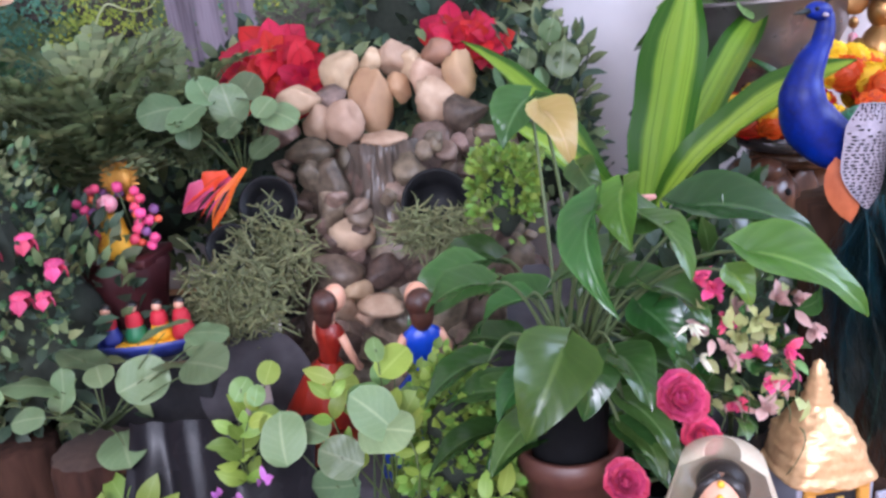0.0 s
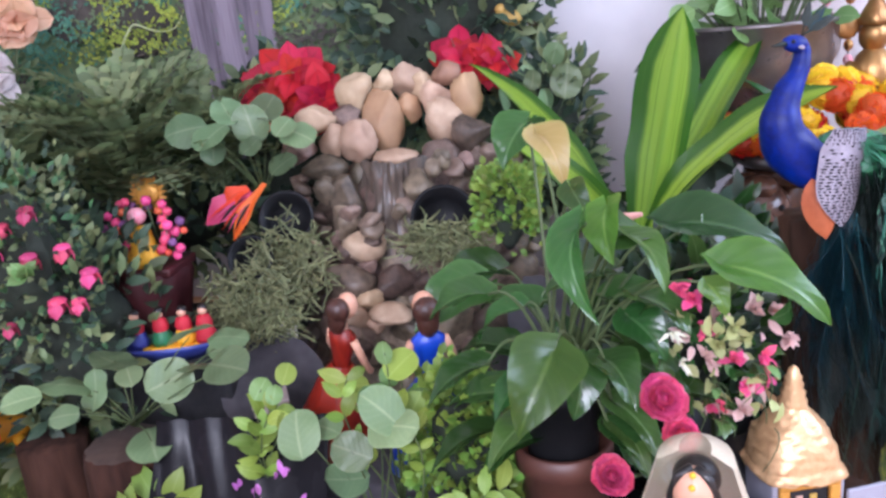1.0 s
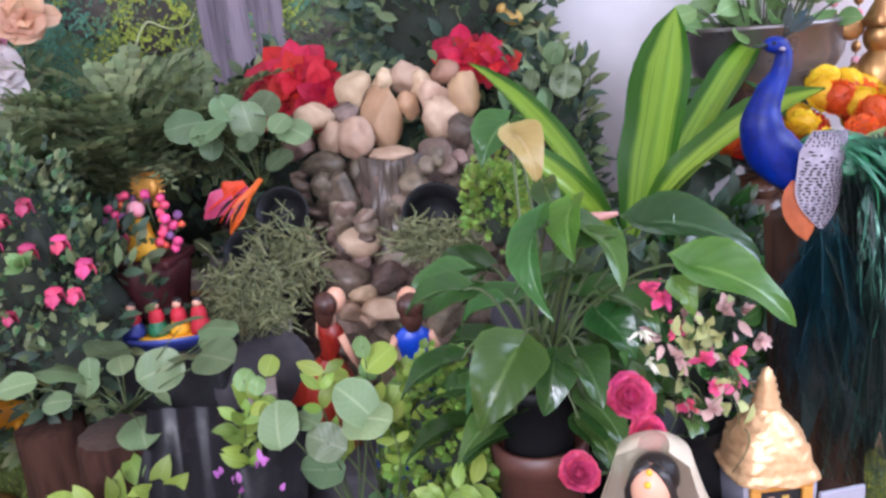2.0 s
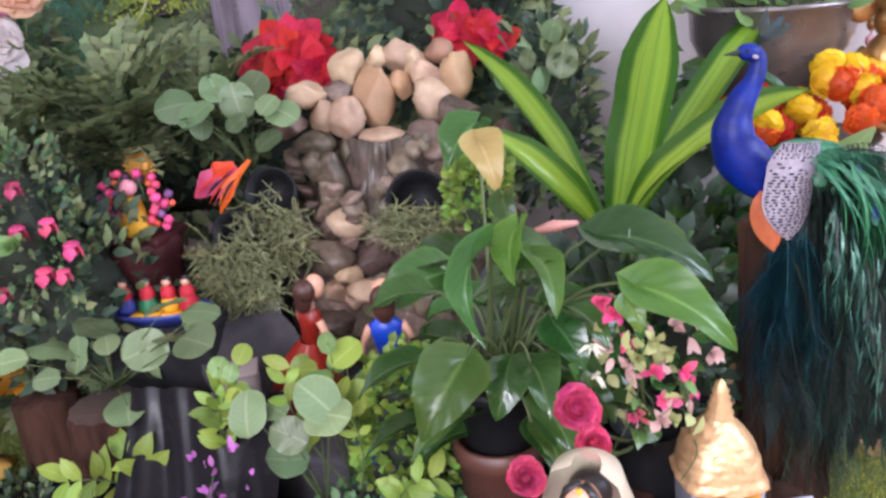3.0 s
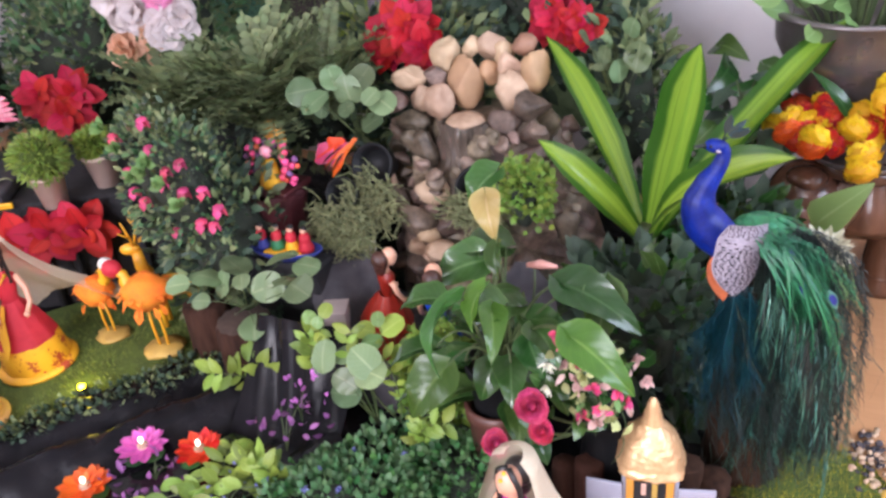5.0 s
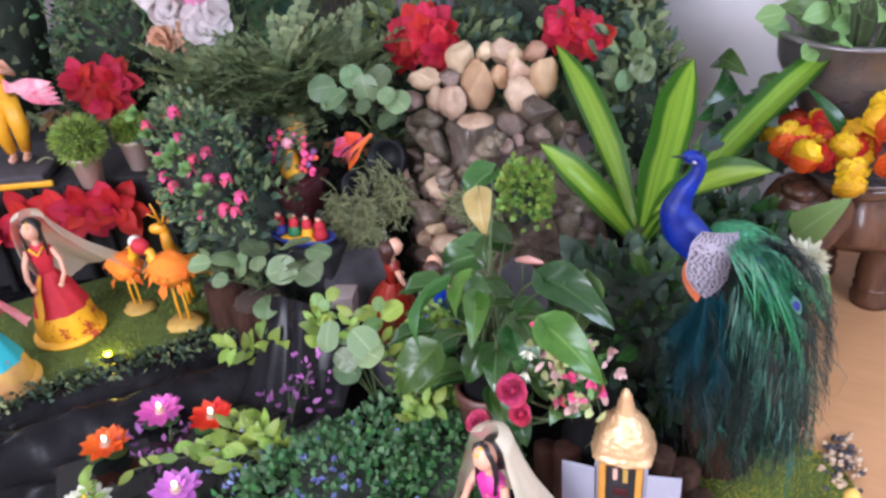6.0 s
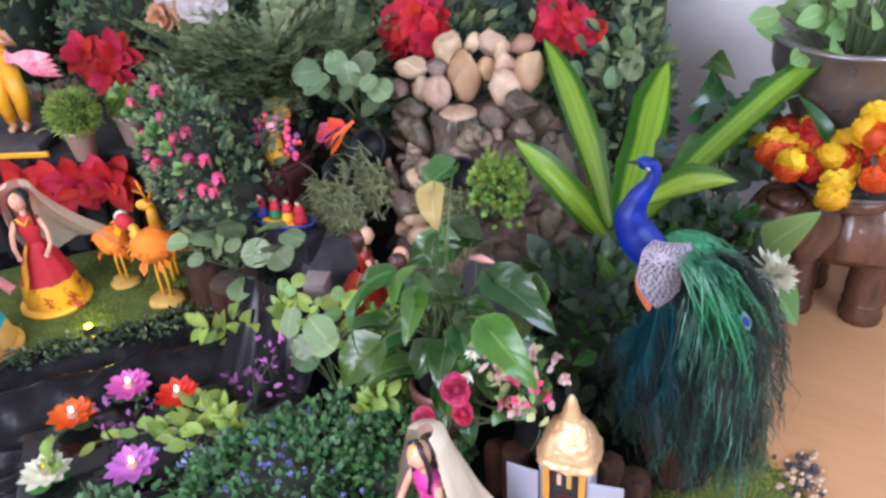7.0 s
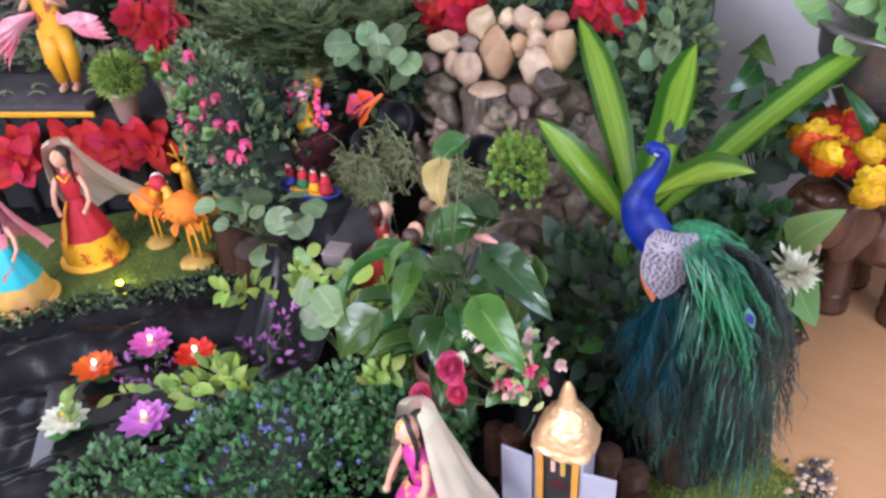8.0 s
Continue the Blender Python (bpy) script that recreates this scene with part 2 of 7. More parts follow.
M_TAIL = surface("teal_barb", (0.034, 0.135, 0.095), (0.01, 0.05, 0.045), 0.4, scale=40, var=0.5, bump=0.0, metal=0.15)
M_TAILBLUE = surface("blue_teal_barb", (0.01, 0.07, 0.095), (0.004, 0.03, 0.045), 0.4, scale=40, var=0.5, bump=0.0, metal=0.15)
M_TAILSHINE = surface("pale_teal_barb", (0.1, 0.24, 0.18), (0.035, 0.12, 0.09), 0.35, scale=40, var=0.4, bump=0.0, metal=0.2)
M_TAILDK = surface("dark_barb", (0.02, 0.036, 0.028), (0.006, 0.01, 0.01), 0.6, scale=40, var=0.5, bump=0.0)
M_EYEBLUE = surface("feather_eye_blue", (0.016, 0.024, 0.22), (0.008, 0.014, 0.1), 0.4, scale=80, var=0.1, bump=0.1)
M_SKIN = surface("doll_skin_vinyl", (0.62, 0.33, 0.22), (0.55, 0.28, 0.18), 0.45, scale=20, var=0, bump=0.02)
M_HAIRBR = surface("doll_brown_hair", (0.07, 0.025, 0.016), (0.03, 0.012, 0.009), 0.4, scale=90, var=0, bump=0.6, stretch=(3, 3, 0.3))
M_HAIRBK = surface("doll_black_hair", (0.012, 0.01, 0.01), (0.02, 0.017, 0.016), 0.35, scale=90, var=0, bump=0.5, stretch=(3, 3, 0.3))
M_SATINRED = surface("red_satin", (0.38, 0.025, 0.008), (0.12, 0.006, 0.004), 0.4, scale=24, var=0, bump=0.35, stretch=(3, 3, 0.3))
M_SATINBLUE = surface("blue_satin", (0.01, 0.06, 0.5), (0.005, 0.025, 0.24), 0.35, scale=24, var=0, bump=0.35, stretch=(3, 3, 0.3))
M_CLOTHRED = surface("crimson_cloth", (0.5, 0.015, 0.03), (0.34, 0.008, 0.02), 0.7, scale=50, var=0, bump=0.3)
M_CLOTHYEL = surface("golden_print_cloth", (0.72, 0.36, 0.012), (0.35, 0.05, 0.02), 0.6, scale=110, var=0, bump=0.3, lo=0.54, hi=0.58)
M_CLOTHTURQ = surface("turquoise_cloth", (0.02, 0.36, 0.42), (0.35, 0.08, 0.03), 0.6, scale=60, var=0, bump=0.3, lo=0.55, hi=0.6)
M_CLOTHMAG = surface("magenta_cloth", (0.5, 0.03, 0.25), (0.55, 0.3, 0.05), 0.5, scale=80, var=0, bump=0.2, lo=0.55, hi=0.6)
M_CLOTHPINK = surface("pink_cloth", (0.72, 0.09, 0.18), (0.78, 0.5, 0.52), 0.6, scale=60, var=0, bump=0.3, stretch=(3, 3, 0.4))
M_CLAY = surface("painted_clay_base", (0.52, 0.24, 0.11), (0.62, 0.42, 0.06), 0.6, scale=40, var=0.05, bump=0.2)
M_ORANGEFUR = surface("orange_plush", (0.8, 0.13, 0.008), (0.7, 0.24, 0.01), 0.8, scale=120, var=0.06, bump=0.9)
M_YELLOWFIG = surface("yellow_enamel", (0.78, 0.42, 0.015), (0.7, 0.26, 0.01), 0.4, scale=30, var=0.04, bump=0.1)
M_WHITEFIG = surface("white_enamel", (0.72, 0.68, 0.62), (0.6, 0.55, 0.5), 0.5, scale=30, var=0, bump=0.1)
M_PANELGREY = surface("grey_lilac_board", (0.31, 0.31, 0.37), (0.25, 0.25, 0.31), 0.6, scale=20, var=0.03, bump=0.05)
M_ORANGEBOARD = surface("ochre_board", (0.55, 0.27, 0.04), (0.48, 0.21, 0.03), 0.6, scale=30, var=0, bump=0.05)
M_CARTON = surface("mauve_cardboard", (0.33, 0.265, 0.25), (0.25, 0.2, 0.19), 0.8, scale=30, var=0.03, bump=0.1)
M_TERRA = surface("brown_glazed_pot", (0.11, 0.044, 0.03), (0.06, 0.024, 0.018), 0.45, scale=30, var=0.05, bump=0.2)
M_POTPINK = surface("pale_clay_pot", (0.62, 0.47, 0.4), (0.54, 0.38, 0.31), 0.7, scale=40, var=0.04, bump=0.1)
M_MAROON = surface("maroon_painted_wood", (0.07, 0.01, 0.012), (0.035, 0.006, 0.008), 0.55, scale=30, var=0.05, bump=0.2)
M_BLACKCLOTH = surface("black_cloth", (0.02, 0.019, 0.021), (0.012, 0.011, 0.013), 0.9, scale=70, var=0, bump=0.4)
M_CLOTHBACK = surface("printed_forest_ground", (0.2, 0.27, 0.13), (0.05, 0.09, 0.035), 0.85, scale=30, var=0.0, bump=0.05)
M_TRUNKPRINT = surface("printed_lilac_trunk", (0.27, 0.225, 0.27), (0.1, 0.08, 0.1), 0.85, scale=50, var=0.12, bump=0.05, stretch=(2.2, 1, 0.1), lo=0.4, hi=0.6)
M_MOSSPRINT = surface("printed_moss", (0.36, 0.43, 0.06), (0.16, 0.22, 0.03), 0.85, scale=60, var=0.3, bump=0.05)
M_TEALPRINT = surface("printed_teal_leaves", (0.1, 0.26, 0.17), (0.04, 0.13, 0.08), 0.85, scale=50, var=0.35, bump=0.05)
M_TRUNKDARK = surface("printed_dark_lilac", (0.2, 0.17, 0.21), (0.06, 0.05, 0.07), 0.85, scale=50, var=0.1, bump=0.05, stretch=(2, 1, 0.12))
M_YELLOWGRASS = foliage("yellow_green_grass", (0.3, 0.28, 0.02), (0.4, 0.36, 0.04), (0.35, 0.32, 0.05), 0.7, 0.3, 0.2, veins=0.0)
M_BRANCHPRINT = surface("printed_branch", (0.5, 0.55, 0.3), (0.3, 0.35, 0.14), 0.85, scale=40, var=0.2, bump=0.05)
M_DARKPRINT = surface("printed_dark_wood", (0.1, 0.085, 0.07), (0.045, 0.04, 0.032), 0.85, scale=40, var=0.3, bump=0.05)


M_WINGW = surface("white_feather", (0.36, 0.325, 0.38), (0.22, 0.195, 0.24), 0.7, scale=120, var=0, bump=0.4)
M_PEACHFIG = surface("peach_clay", (0.66, 0.42, 0.32), (0.5, 0.3, 0.22), 0.6, scale=40, var=0.1, bump=0.2)
M_COINLIT = foliage("fresh_green_leaf", (0.15, 0.3, 0.07), (0.22, 0.38, 0.1), (0.26, 0.42, 0.15), 0.45, 0.25, 0.3, veins=0.15)
M_BLUSH = foliage("blush_petal", (0.6, 0.38, 0.35), (0.7, 0.5, 0.46), (0.6, 0.4, 0.3), 0.55, 0.15, 0.3, veins=0.1)
M_LIMEPALE = foliage("pale_lime_bract", (0.38, 0.41, 0.12), (0.48, 0.49, 0.2), (0.4, 0.45, 0.12), 0.55, 0.2, 0.3, veins=0.1)
M_GOLDSUN = surface("gold_paint", (0.62, 0.33, 0.06), (0.45, 0.2, 0.03), 0.4, metal=0.4, scale=60, var=0.1, bump=0.2)
M_BALLPINK = surface("pink_ball", (0.75, 0.08, 0.2), (0.6, 0.05, 0.15), 0.5, scale=80, var=0.25, bump=0.2)
M_BALLRED = surface("coral_ball", (0.75, 0.12, 0.05), (0.6, 0.08, 0.04), 0.5, scale=80, var=0.2, bump=0.2)
M_BLUETOY = surface("blue_enamel", (0.04, 0.05, 0.3), (0.03, 0.04, 0.22), 0.4, scale=40, var=0.1, bump=0.1)
M_YELLOWDULL = surface("dull_yellow_paint", (0.5, 0.32, 0.07), (0.34, 0.2, 0.05), 0.6, scale=50, var=0.1, bump=0.2)


def veil_mat():
    m, nt, n, l, p = tree_of("sheer_veil")
    c = mixed(nt, grain(nt, 300, 2), (0.66, 0.55, 0.38), (0.74, 0.66, 0.52))
    l.new(c, p.inputs["Base Color"])
    p.inputs["Roughness"].default_value = 0.6
    t = n.new("ShaderNodeBsdfTransparent")
    ms = n.new("ShaderNodeMixShader")
    ms.inputs[0].default_value = 0.42
    l.new(p.outputs[0], ms.inputs[1])
    l.new(t.outputs[0], ms.inputs[2])
    l.new(ms.outputs[0], n["Material Output"].inputs[0])
    return m


M_VEIL = veil_mat()


# ---- building kit ----
def p_heart(t):
    return (t / 0.2) ** 0.45 if t < 0.2 else max(0.0, (1 - t) / 0.8) ** 0.72


def p_oval(t):
    return math.sin(math.pi * min(1, max(0, t)) ** 0.9) ** 0.75 if 0 < t < 1 else 0.0


def p_lance(t):
    return (min(1, t / 0.3) ** 0.7) * (max(0.0, (1 - t) / 0.7) ** 0.85 if t > 0.3 else 1)


def p_strap(t):
    return min(1.0, 0.24 + t * 1.8) * min(1.0, max(0.0, 1 - t) * 4.2) ** 0.6


def p_round(t):
    return math.sqrt(max(0.0, 1 - (2 * t - 1) ** 2))


def p_petal(t):
    return min(1.0, 0.25 + 1.25 * t) * (max(0.0, 1 - t) * 2.2) ** 0.6 if t > 0.55 else min(1.0, 0.25 + 1.25 * t)


SHAPES = dict(heart=p_heart, oval=p_oval, lance=p_lance, strap=p_strap, round=p_round, petal=p_petal)


class Geo:
    """Collects the vertices and faces of one mesh."""

    def __init__(self):
        self.v, self.f, self.uv, self.mi = [], [], [], []

    def add(self, verts, faces, uvs=None, mi=0):
        k = len(self.v)
        self.v += [tuple(p) for p in verts]
        self.uv += uvs or [(0.5, 0.5)] * len(verts)
        self.f += [tuple(i + k for i in q) for q in faces]
        self.mi += [mi] * len(faces)
        return self

    def leaf(self, base, tip, normal, width, shape="oval", fold=0.15, sag=0.1, n=5, cols=3, lobe=0.0, wave=0.0, mi=0):
        b = Vector(base)
        d = Vector(tip) - b
        size = max(d.length, 1e-5)
        d = d / size
        s = d.cross(Vector(normal))
        if s.length < 1e-4:
            s = d.cross(Vector((0.3, 0.5, 0.8)))
        s.normalize()
        up = s.cross(d)
        prof = SHAPES[shape]
        across = [2 * i / (cols - 1) - 1 for i in range(cols)]
        vs, uvs, fs = [], [], []
        for i in range(n + 1):
            t = i / n
            w = width * 0.5 * max(prof(t), 0.02)
            c = b + d * (size * t) + up * (sag * size * 4 * t * (1 - t))
            for a in across:
                back = lobe * size * abs(a) ** 1.6 * max(0.0, 1 - t * 2.2)
                rip = wave * width * math.sin(t * 11 + a * 2.0) * abs(a)
                vs.append(c + s * (a * w) + up * (fold * abs(a) * w + rip) - d * back)
                uvs.append((a * 0.5 + 0.5, t))
        for i in range(n):
            for j in range(cols - 1):
                k = i * cols + j
                fs.append((k, k + 1, k + cols + 1, k + cols))
        return self.add(vs, fs, uvs, mi)

    def tube(self, pts, r0, r1=None, k=6, mi=0, radii=None, cap=True):
        pts = [Vector(p) for p in pts]
        r1 = r0 if r1 is None else r1
        vs, fs = [], []
        for i, p in enumerate(pts):
            d = (pts[min(i + 1, len(pts) - 1)] - pts[max(i - 1, 0)])
            d = d.normalized() if d.length > 1e-6 else Vector((0, 0, 1))
            s = d.cross(Vector((0.12, 0.93, 0.31))).normalized()
            q = d.cross(s)
            r = radii[i] if radii else r0 + (r1 - r0) * i / max(1, len(pts) - 1)
            for j in range(k):
                a = 2 * math.pi * j / k
                vs.append(p + s * (r * math.cos(a)) + q * (r * math.sin(a)))
        for i in range(len(pts) - 1):
            for j in range(k):
                a, b = i * k + j, i * k + (j + 1) % k
                fs.append((a, b, b + k, a + k))
        if cap:
            fs.append(tuple(range(k))[::-1])
            fs.append(tuple(range((len(pts) - 1) * k, len(pts) * k)))
        return self.add(vs, fs, None, mi)

    def ball(self, c, r, m=None, u=12, v=8, rough=0.0, seed=0.0, mi=0):
        m = m or Matrix()
        rx, ry, rz = (r, r, r) if isinstance(r, (int, float)) else r
        vs, fs = [], []
        for i in range(v + 1):
            th = math.pi * i / v
            for j in range(u):
                ph = 2 * math.pi * j / u
                p = Vector((math.sin(th) * math.cos(ph), math.sin(th) * math.sin(ph), math.cos(th)))
                if rough:
                    p *= 1 + rough * noise.noise(p * 1.3 + Vector((seed, seed * 1.7, seed * 0.3)))
                vs.append(Vector(c) + m.to_3x3() @ Vector((p.x * rx, p.y * ry, p.z * rz)))
        for i in range(v):
            for j in range(u):
                a, b = i * u + j, i * u + (j + 1) % u
                fs.append((a, a + u, b + u, b))
        return self.add(vs, fs, None, mi)

    def boulder(self, c, r, m=None, seed=0, cuts=9, u=18, v=12):
        """A broken stone: a ball cut back to random flat faces, with a rough skin."""
        m = m or Matrix()
        pick = random.Random(seed)
        planes = [(Vector((pick.uniform(-1, 1), pick.uniform(-1, 1), pick.uniform(-1, 1))).normalized(), pick.uniform(0.5, 0.82)) for _ in range(cuts)]
        vs, fs = [], []
        for i in range(v + 1):
            th = math.pi * i / v
            for j in range(u):
                ph = 2 * math.pi * j / u
                p = Vector((math.sin(th) * math.cos(ph), math.sin(th) * math.sin(ph), math.cos(th)))
                for nrm, far in planes:
                    over = p.dot(nrm) - far
                    if over > 0:
                        p -= nrm * over
                p *= 1.15 + 0.14 * noise.noise(p * 3.1 + Vector((seed, 0, 0)))
                vs.append(Vector(c) + m.to_3x3() @ Vector((p.x * r[0], p.y * r[1], p.z * r[2])))
        for i in range(v):
            for j in range(u):
                a, b = i * u + j, i * u + (j + 1) % u
                fs.append((a, a + u, b + u, b))
        return self.add(vs, fs, None, mi=0)

    def lathe(self, c, profile, k=24, m=None, mi=0, flute=0.0, lobes=12, squash=1.0):
        m = m or Matrix()
        vs, fs = [], []
        for r, z in profile:
            for j in range(k):
                a = 2 * math.pi * j / k
                rr = r * (1 + flute * math.sin(lobes * a))
                vs.append(Vector(c) + m.to_3x3() @ Vector((rr * math.cos(a), squash * rr * math.sin(a), z)))
        for i in range(len(profile) - 1):
            for j in range(k):
                a, b = i * k + j, i * k + (j + 1) % k
                fs.append((a, b, b + k, a + k))
        return self.add(vs, fs, None, mi)

    def box(self, c, size, m=None, bev=0.006, mi=0):
        """A box with chamfered edges."""
        m = m or Matrix()
        h = [s / 2 for s in size]
        bev = min(bev, min(h) * 0.6)
        bm = bmesh.new()
        bmesh.ops.create_cube(bm, size=1.0)
        for q in bm.verts:
            q.co = Vector((q.co.x * size[0], q.co.y * size[1], q.co.z * size[2]))
        bmesh.ops.bevel(bm, geom=list(bm.edges), offset=bev, segments=2, affect="EDGES", profile=0.7)
        bm.verts.index_update()
        vs = [Vector(c) + m.to_3x3() @ q.co for q in bm.verts]
        fs = [tuple(q.index for q in f.verts) for f in bm.faces]
        bm.free()
        return self.add(vs, fs, None, mi)

    def mesh(self, name, mats, smooth=True):
        me = bpy.data.meshes.new(name)
        me.from_pydata(self.v, [], self.f)
        lay = me.uv_layers.new(name="UVMap")
        idx = np.empty(len(me.loops), dtype=np.int32)
        me.loops.foreach_get("vertex_index", idx)
        lay.data.foreach_set("uv", np.array(self.uv, dtype=np.float32)[idx].ravel())
        for mt in (mats if isinstance(mats, (list, tuple)) else [mats]):
            me.materials.append(mt)
        me.polygons.foreach_set("material_index", np.array(self.mi, dtype=np.int32))
        me.polygons.foreach_set("use_smooth", np.full(len(self.f), smooth))
        me.update()
        return me


def thing(name, origin, label, category, group="", kind=""):
    ob = new(name)
    ob.location = origin
    ob.empty_display_size = 0.02
    return tagged(ob, label, category, group, kind)


def part(name, geo, mats, parent=None, label="", at=None, kind="", smooth=True):
    """One mesh under a thing or a part. geo: a Geo in world places, or a shared mesh that the pose at puts in its place."""
    me = geo.mesh(name, mats, smooth) if isinstance(geo, Geo) else geo
    ob = new(name, me)
    if parent is not None:
        ob.parent = parent
        if parent.type == "EMPTY":
            ob.matrix_parent_inverse = Matrix.Translation(parent.location).inverted()
    if at is not None:
        ob.matrix_basis = at
    return tagged(ob, label, kind=kind)


def solo(name, geo, mats, label, category, group="", kind="", smooth=True):
    return tagged(new(name, geo.mesh(name, mats, smooth)), label, category, group, kind)


def aim(at, ahead, normal, size=1.0):
    """A pose at a place, its y along ahead and its z near normal."""
    y = Vector(ahead).normalized()
    x = y.cross(Vector(normal))
    if x.length < 1e-4:
        x = y.cross(Vector((0.31, 0.52, 0.79)))
    x.normalize()
    z = x.cross(y)
    m = Matrix((x, y, z)).transposed().to_4x4()
    return Matrix.Translation(at) @ m @ Matrix.Scale(size, 4)


def bend(a, b, lift=0.1, n=6, side=(0, 0, 1)):
    a, b, s = Vector(a), Vector(b), Vector(side)
    return [a.lerp(b, i / n) + s * (lift * 4 * (i / n) * (1 - i / n)) for i in range(n + 1)]


def unit_leaf(name, mat, ratio, shape, **kw):
    """A shared leaf or petal mesh, one long along y."""
    return Geo().leaf((0, 0, 0), (0, 1, 0), (0, 0, 1), ratio, shape, **kw).mesh(name, mat)


def rnd(a, b):
    return random.uniform(a, b)


def tilt_vec(v, amount):
    return (Vector(v).normalized() + Vector((rnd(-1, 1), rnd(-1, 1), rnd(-1, 1))) * amount).normalized()


FACE = Vector((0.35, -0.8, 0.5)).normalized()


# ---- the room ----
def slab(name, lo, hi, mat, label):
    c = [(a + b) / 2 for a, b in zip(lo, hi)]
    return solo(name, Geo().box(c, [b - a for a, b in zip(lo, hi)], bev=0.004), mat, label, "", kind="structure", smooth=False)


def pierced_wall(name, lo, hi, axis, o0, o1, z0, z1, label):
    """A wall with one window opening, along x (axis 0) or y (axis 1)."""
    g = Geo()

    def piece(a0, a1, b0, b1):
        low, high = list(lo), list(hi)
        low[axis], high[axis], low[2], high[2] = a0, a1, b0, b1
        g.box([(p + q) / 2 for p, q in zip(low, high)], [q - p for p, q in zip(low, high)], bev=0.002)
    piece(lo[axis], o0, lo[2], hi[2])
    piece(o1, hi[axis], lo[2], hi[2])
    piece(o0, o1, lo[2], z0)
    piece(o0, o1, z1, hi[2])
    return solo(name, g, M_WALL, label, "", kind="structure", smooth=False)


slab("floor", (-3.4, -2.5, -0.12), (2.9, 2.6, 0.0), M_WOOD, "warm light brown wooden floor, slightly glossy")
slab("wall_north", (-3.4, 2.35, 0.0), (2.9, 2.5, 2.6), M_WALL, "plain off-white painted wall behind the display")
pierced_wall("wall_south", (-3.4, -2.4, 0.0), (2.9, -2.25, 2.6), 0, -1.3, 1.3, 1.0, 2.5, "off-white wall with a wide window opening")
pierced_wall("wall_east", (2.65, -2.25, 0.0), (2.8, 2.35, 2.6), 1, -0.15, 1.55, 1.05, 2.45, "off-white wall with a window opening")
pierced_wall("wall_west", (-3.3, -2.25, 0.0), (-3.15, 2.35, 2.6), 1, -0.55, 0.95, 1.15, 2.45, "off-white wall with a window opening")
slab("ceiling", (-3.4, -2.5, 2.6), (2.9, 2.6, 2.75), M_CEIL, "plain white ceiling")

# printed forest cloth on the back wall
cloth = thing("backdrop", (-1.2, 2.3, 0.3), "printed cloth backdrop of a mossy forest with a pale lilac trunk", "backdrop", kind="structure")
g = Geo()
NX, NZ = 40, 10
for i in range(NX + 1):
    for j in range(NZ + 1):
        x, z = -2.9 + 3.03 * i / NX, 0.25 + 1.95 * j / NZ
        g.v.append((x, 2.325 + 0.008 * math.sin(x * 9) + 0.006 * noise.noise((x * 2, z * 2, 0)), z))
        g.uv.append((i / NX, j / NZ))
g.f = [(i * (NZ + 1) + j, (i + 1) * (NZ + 1) + j, (i + 1) * (NZ + 1) + j + 1, i * (NZ + 1) + j + 1) for i in range(NX) for j in range(NZ)]
g.mi = [0] * len(g.f)
part("cloth", g, M_CLOTHBACK, cloth)
t = Geo()
t.leaf((-0.765, 2.31, 0.4), (-0.765, 2.31, 2.05), (0, -1, 0), 0.27, "strap", fold=0.01, sag=0, n=14, cols=7, wave=0.03)
part("printed_trunk", t, M_TRUNKDARK, cloth)
for x0, w in ((-0.88, 0.05), (-0.835, 0.07), (-0.785, 0.05), (-0.745, 0.085), (-0.69, 0.06), (-0.645, 0.05)):
    t = Geo()
    t.leaf((x0, 2.302, 0.4), (x0 + rnd(-0.03, 0.03), 2.302, 2.0), (0, -1, 0), w * 1.15, "strap", fold=0.05, sag=0, n=14, cols=5, wave=0.09)
    part("printed_trunk", t, M_TRUNKPRINT, cloth)
random.seed(3)


def gnarl(a, b, r0, r1, n=14):
    """A crooked branch."""
    a, b = Vector(a), Vector(b)
    return Geo().tube([a.lerp(b, i / n) + Vector((0.05 * noise.noise((a.x * 9 + i * 0.2, a.z, 1)), 0, 0.09 * noise.noise((a.x * 5 + i * 0.16, a.z * 3, 7)))) for i in range(n + 1)], r0, r1, 6)


for k in range(15):
    a = Vector((rnd(-2.3, -0.75), 2.306, rnd(0.7, 1.35)))
    b = a + Vector((rnd(-0.45, 0.45), 0, rnd(-0.1, 0.3)))
    w = rnd(0.003, 0.011)
    part("printed_branch", gnarl(a, b, w, w * 0.3), (M_BRANCHPRINT, M_DARKPRINT, M_MOSSPRINT)[k % 3], cloth)
sprays = [Geo() for _ in range(4)]
for k, (x, z, w, h) in enumerate(((-1.06, 0.96, 0.13, 0.10), (-1.28, 1.02, 0.12, 0.09), (-0.98, 1.2, 0.1, 0.12), (-1.5, 1.1, 0.14, 0.12), (-1.2, 1.26, 0.12, 0.09), (-0.45, 1.15, 0.1, 0.14), (-1.75, 0.98, 0.13, 0.12))):
    mound = Geo()
    mound.ball((x, 2.318, z - 0.03), (w * 0.95, 0.004, h), None, 24, 12, 0.35, k * 3.1)
    part("printed_stump", mound, M_DARKPRINT, cloth)
    for j in range(260):
        a = rnd(0, math.pi)
        q = Vector((x + w * math.cos(a) * rnd(0.55, 1.05), 2.308, z + h * (math.sin(a) * rnd(0.6, 1.05) - 0.25)))
        d = Vector((rnd(-1, 1), 0, rnd(-0.4, 1))).normalized() * rnd(0.008, 0.022)
        sprays[0].leaf(q, q + d, (0, -1, 0), 0.009, "oval", 0.05, 0, 2, 3)
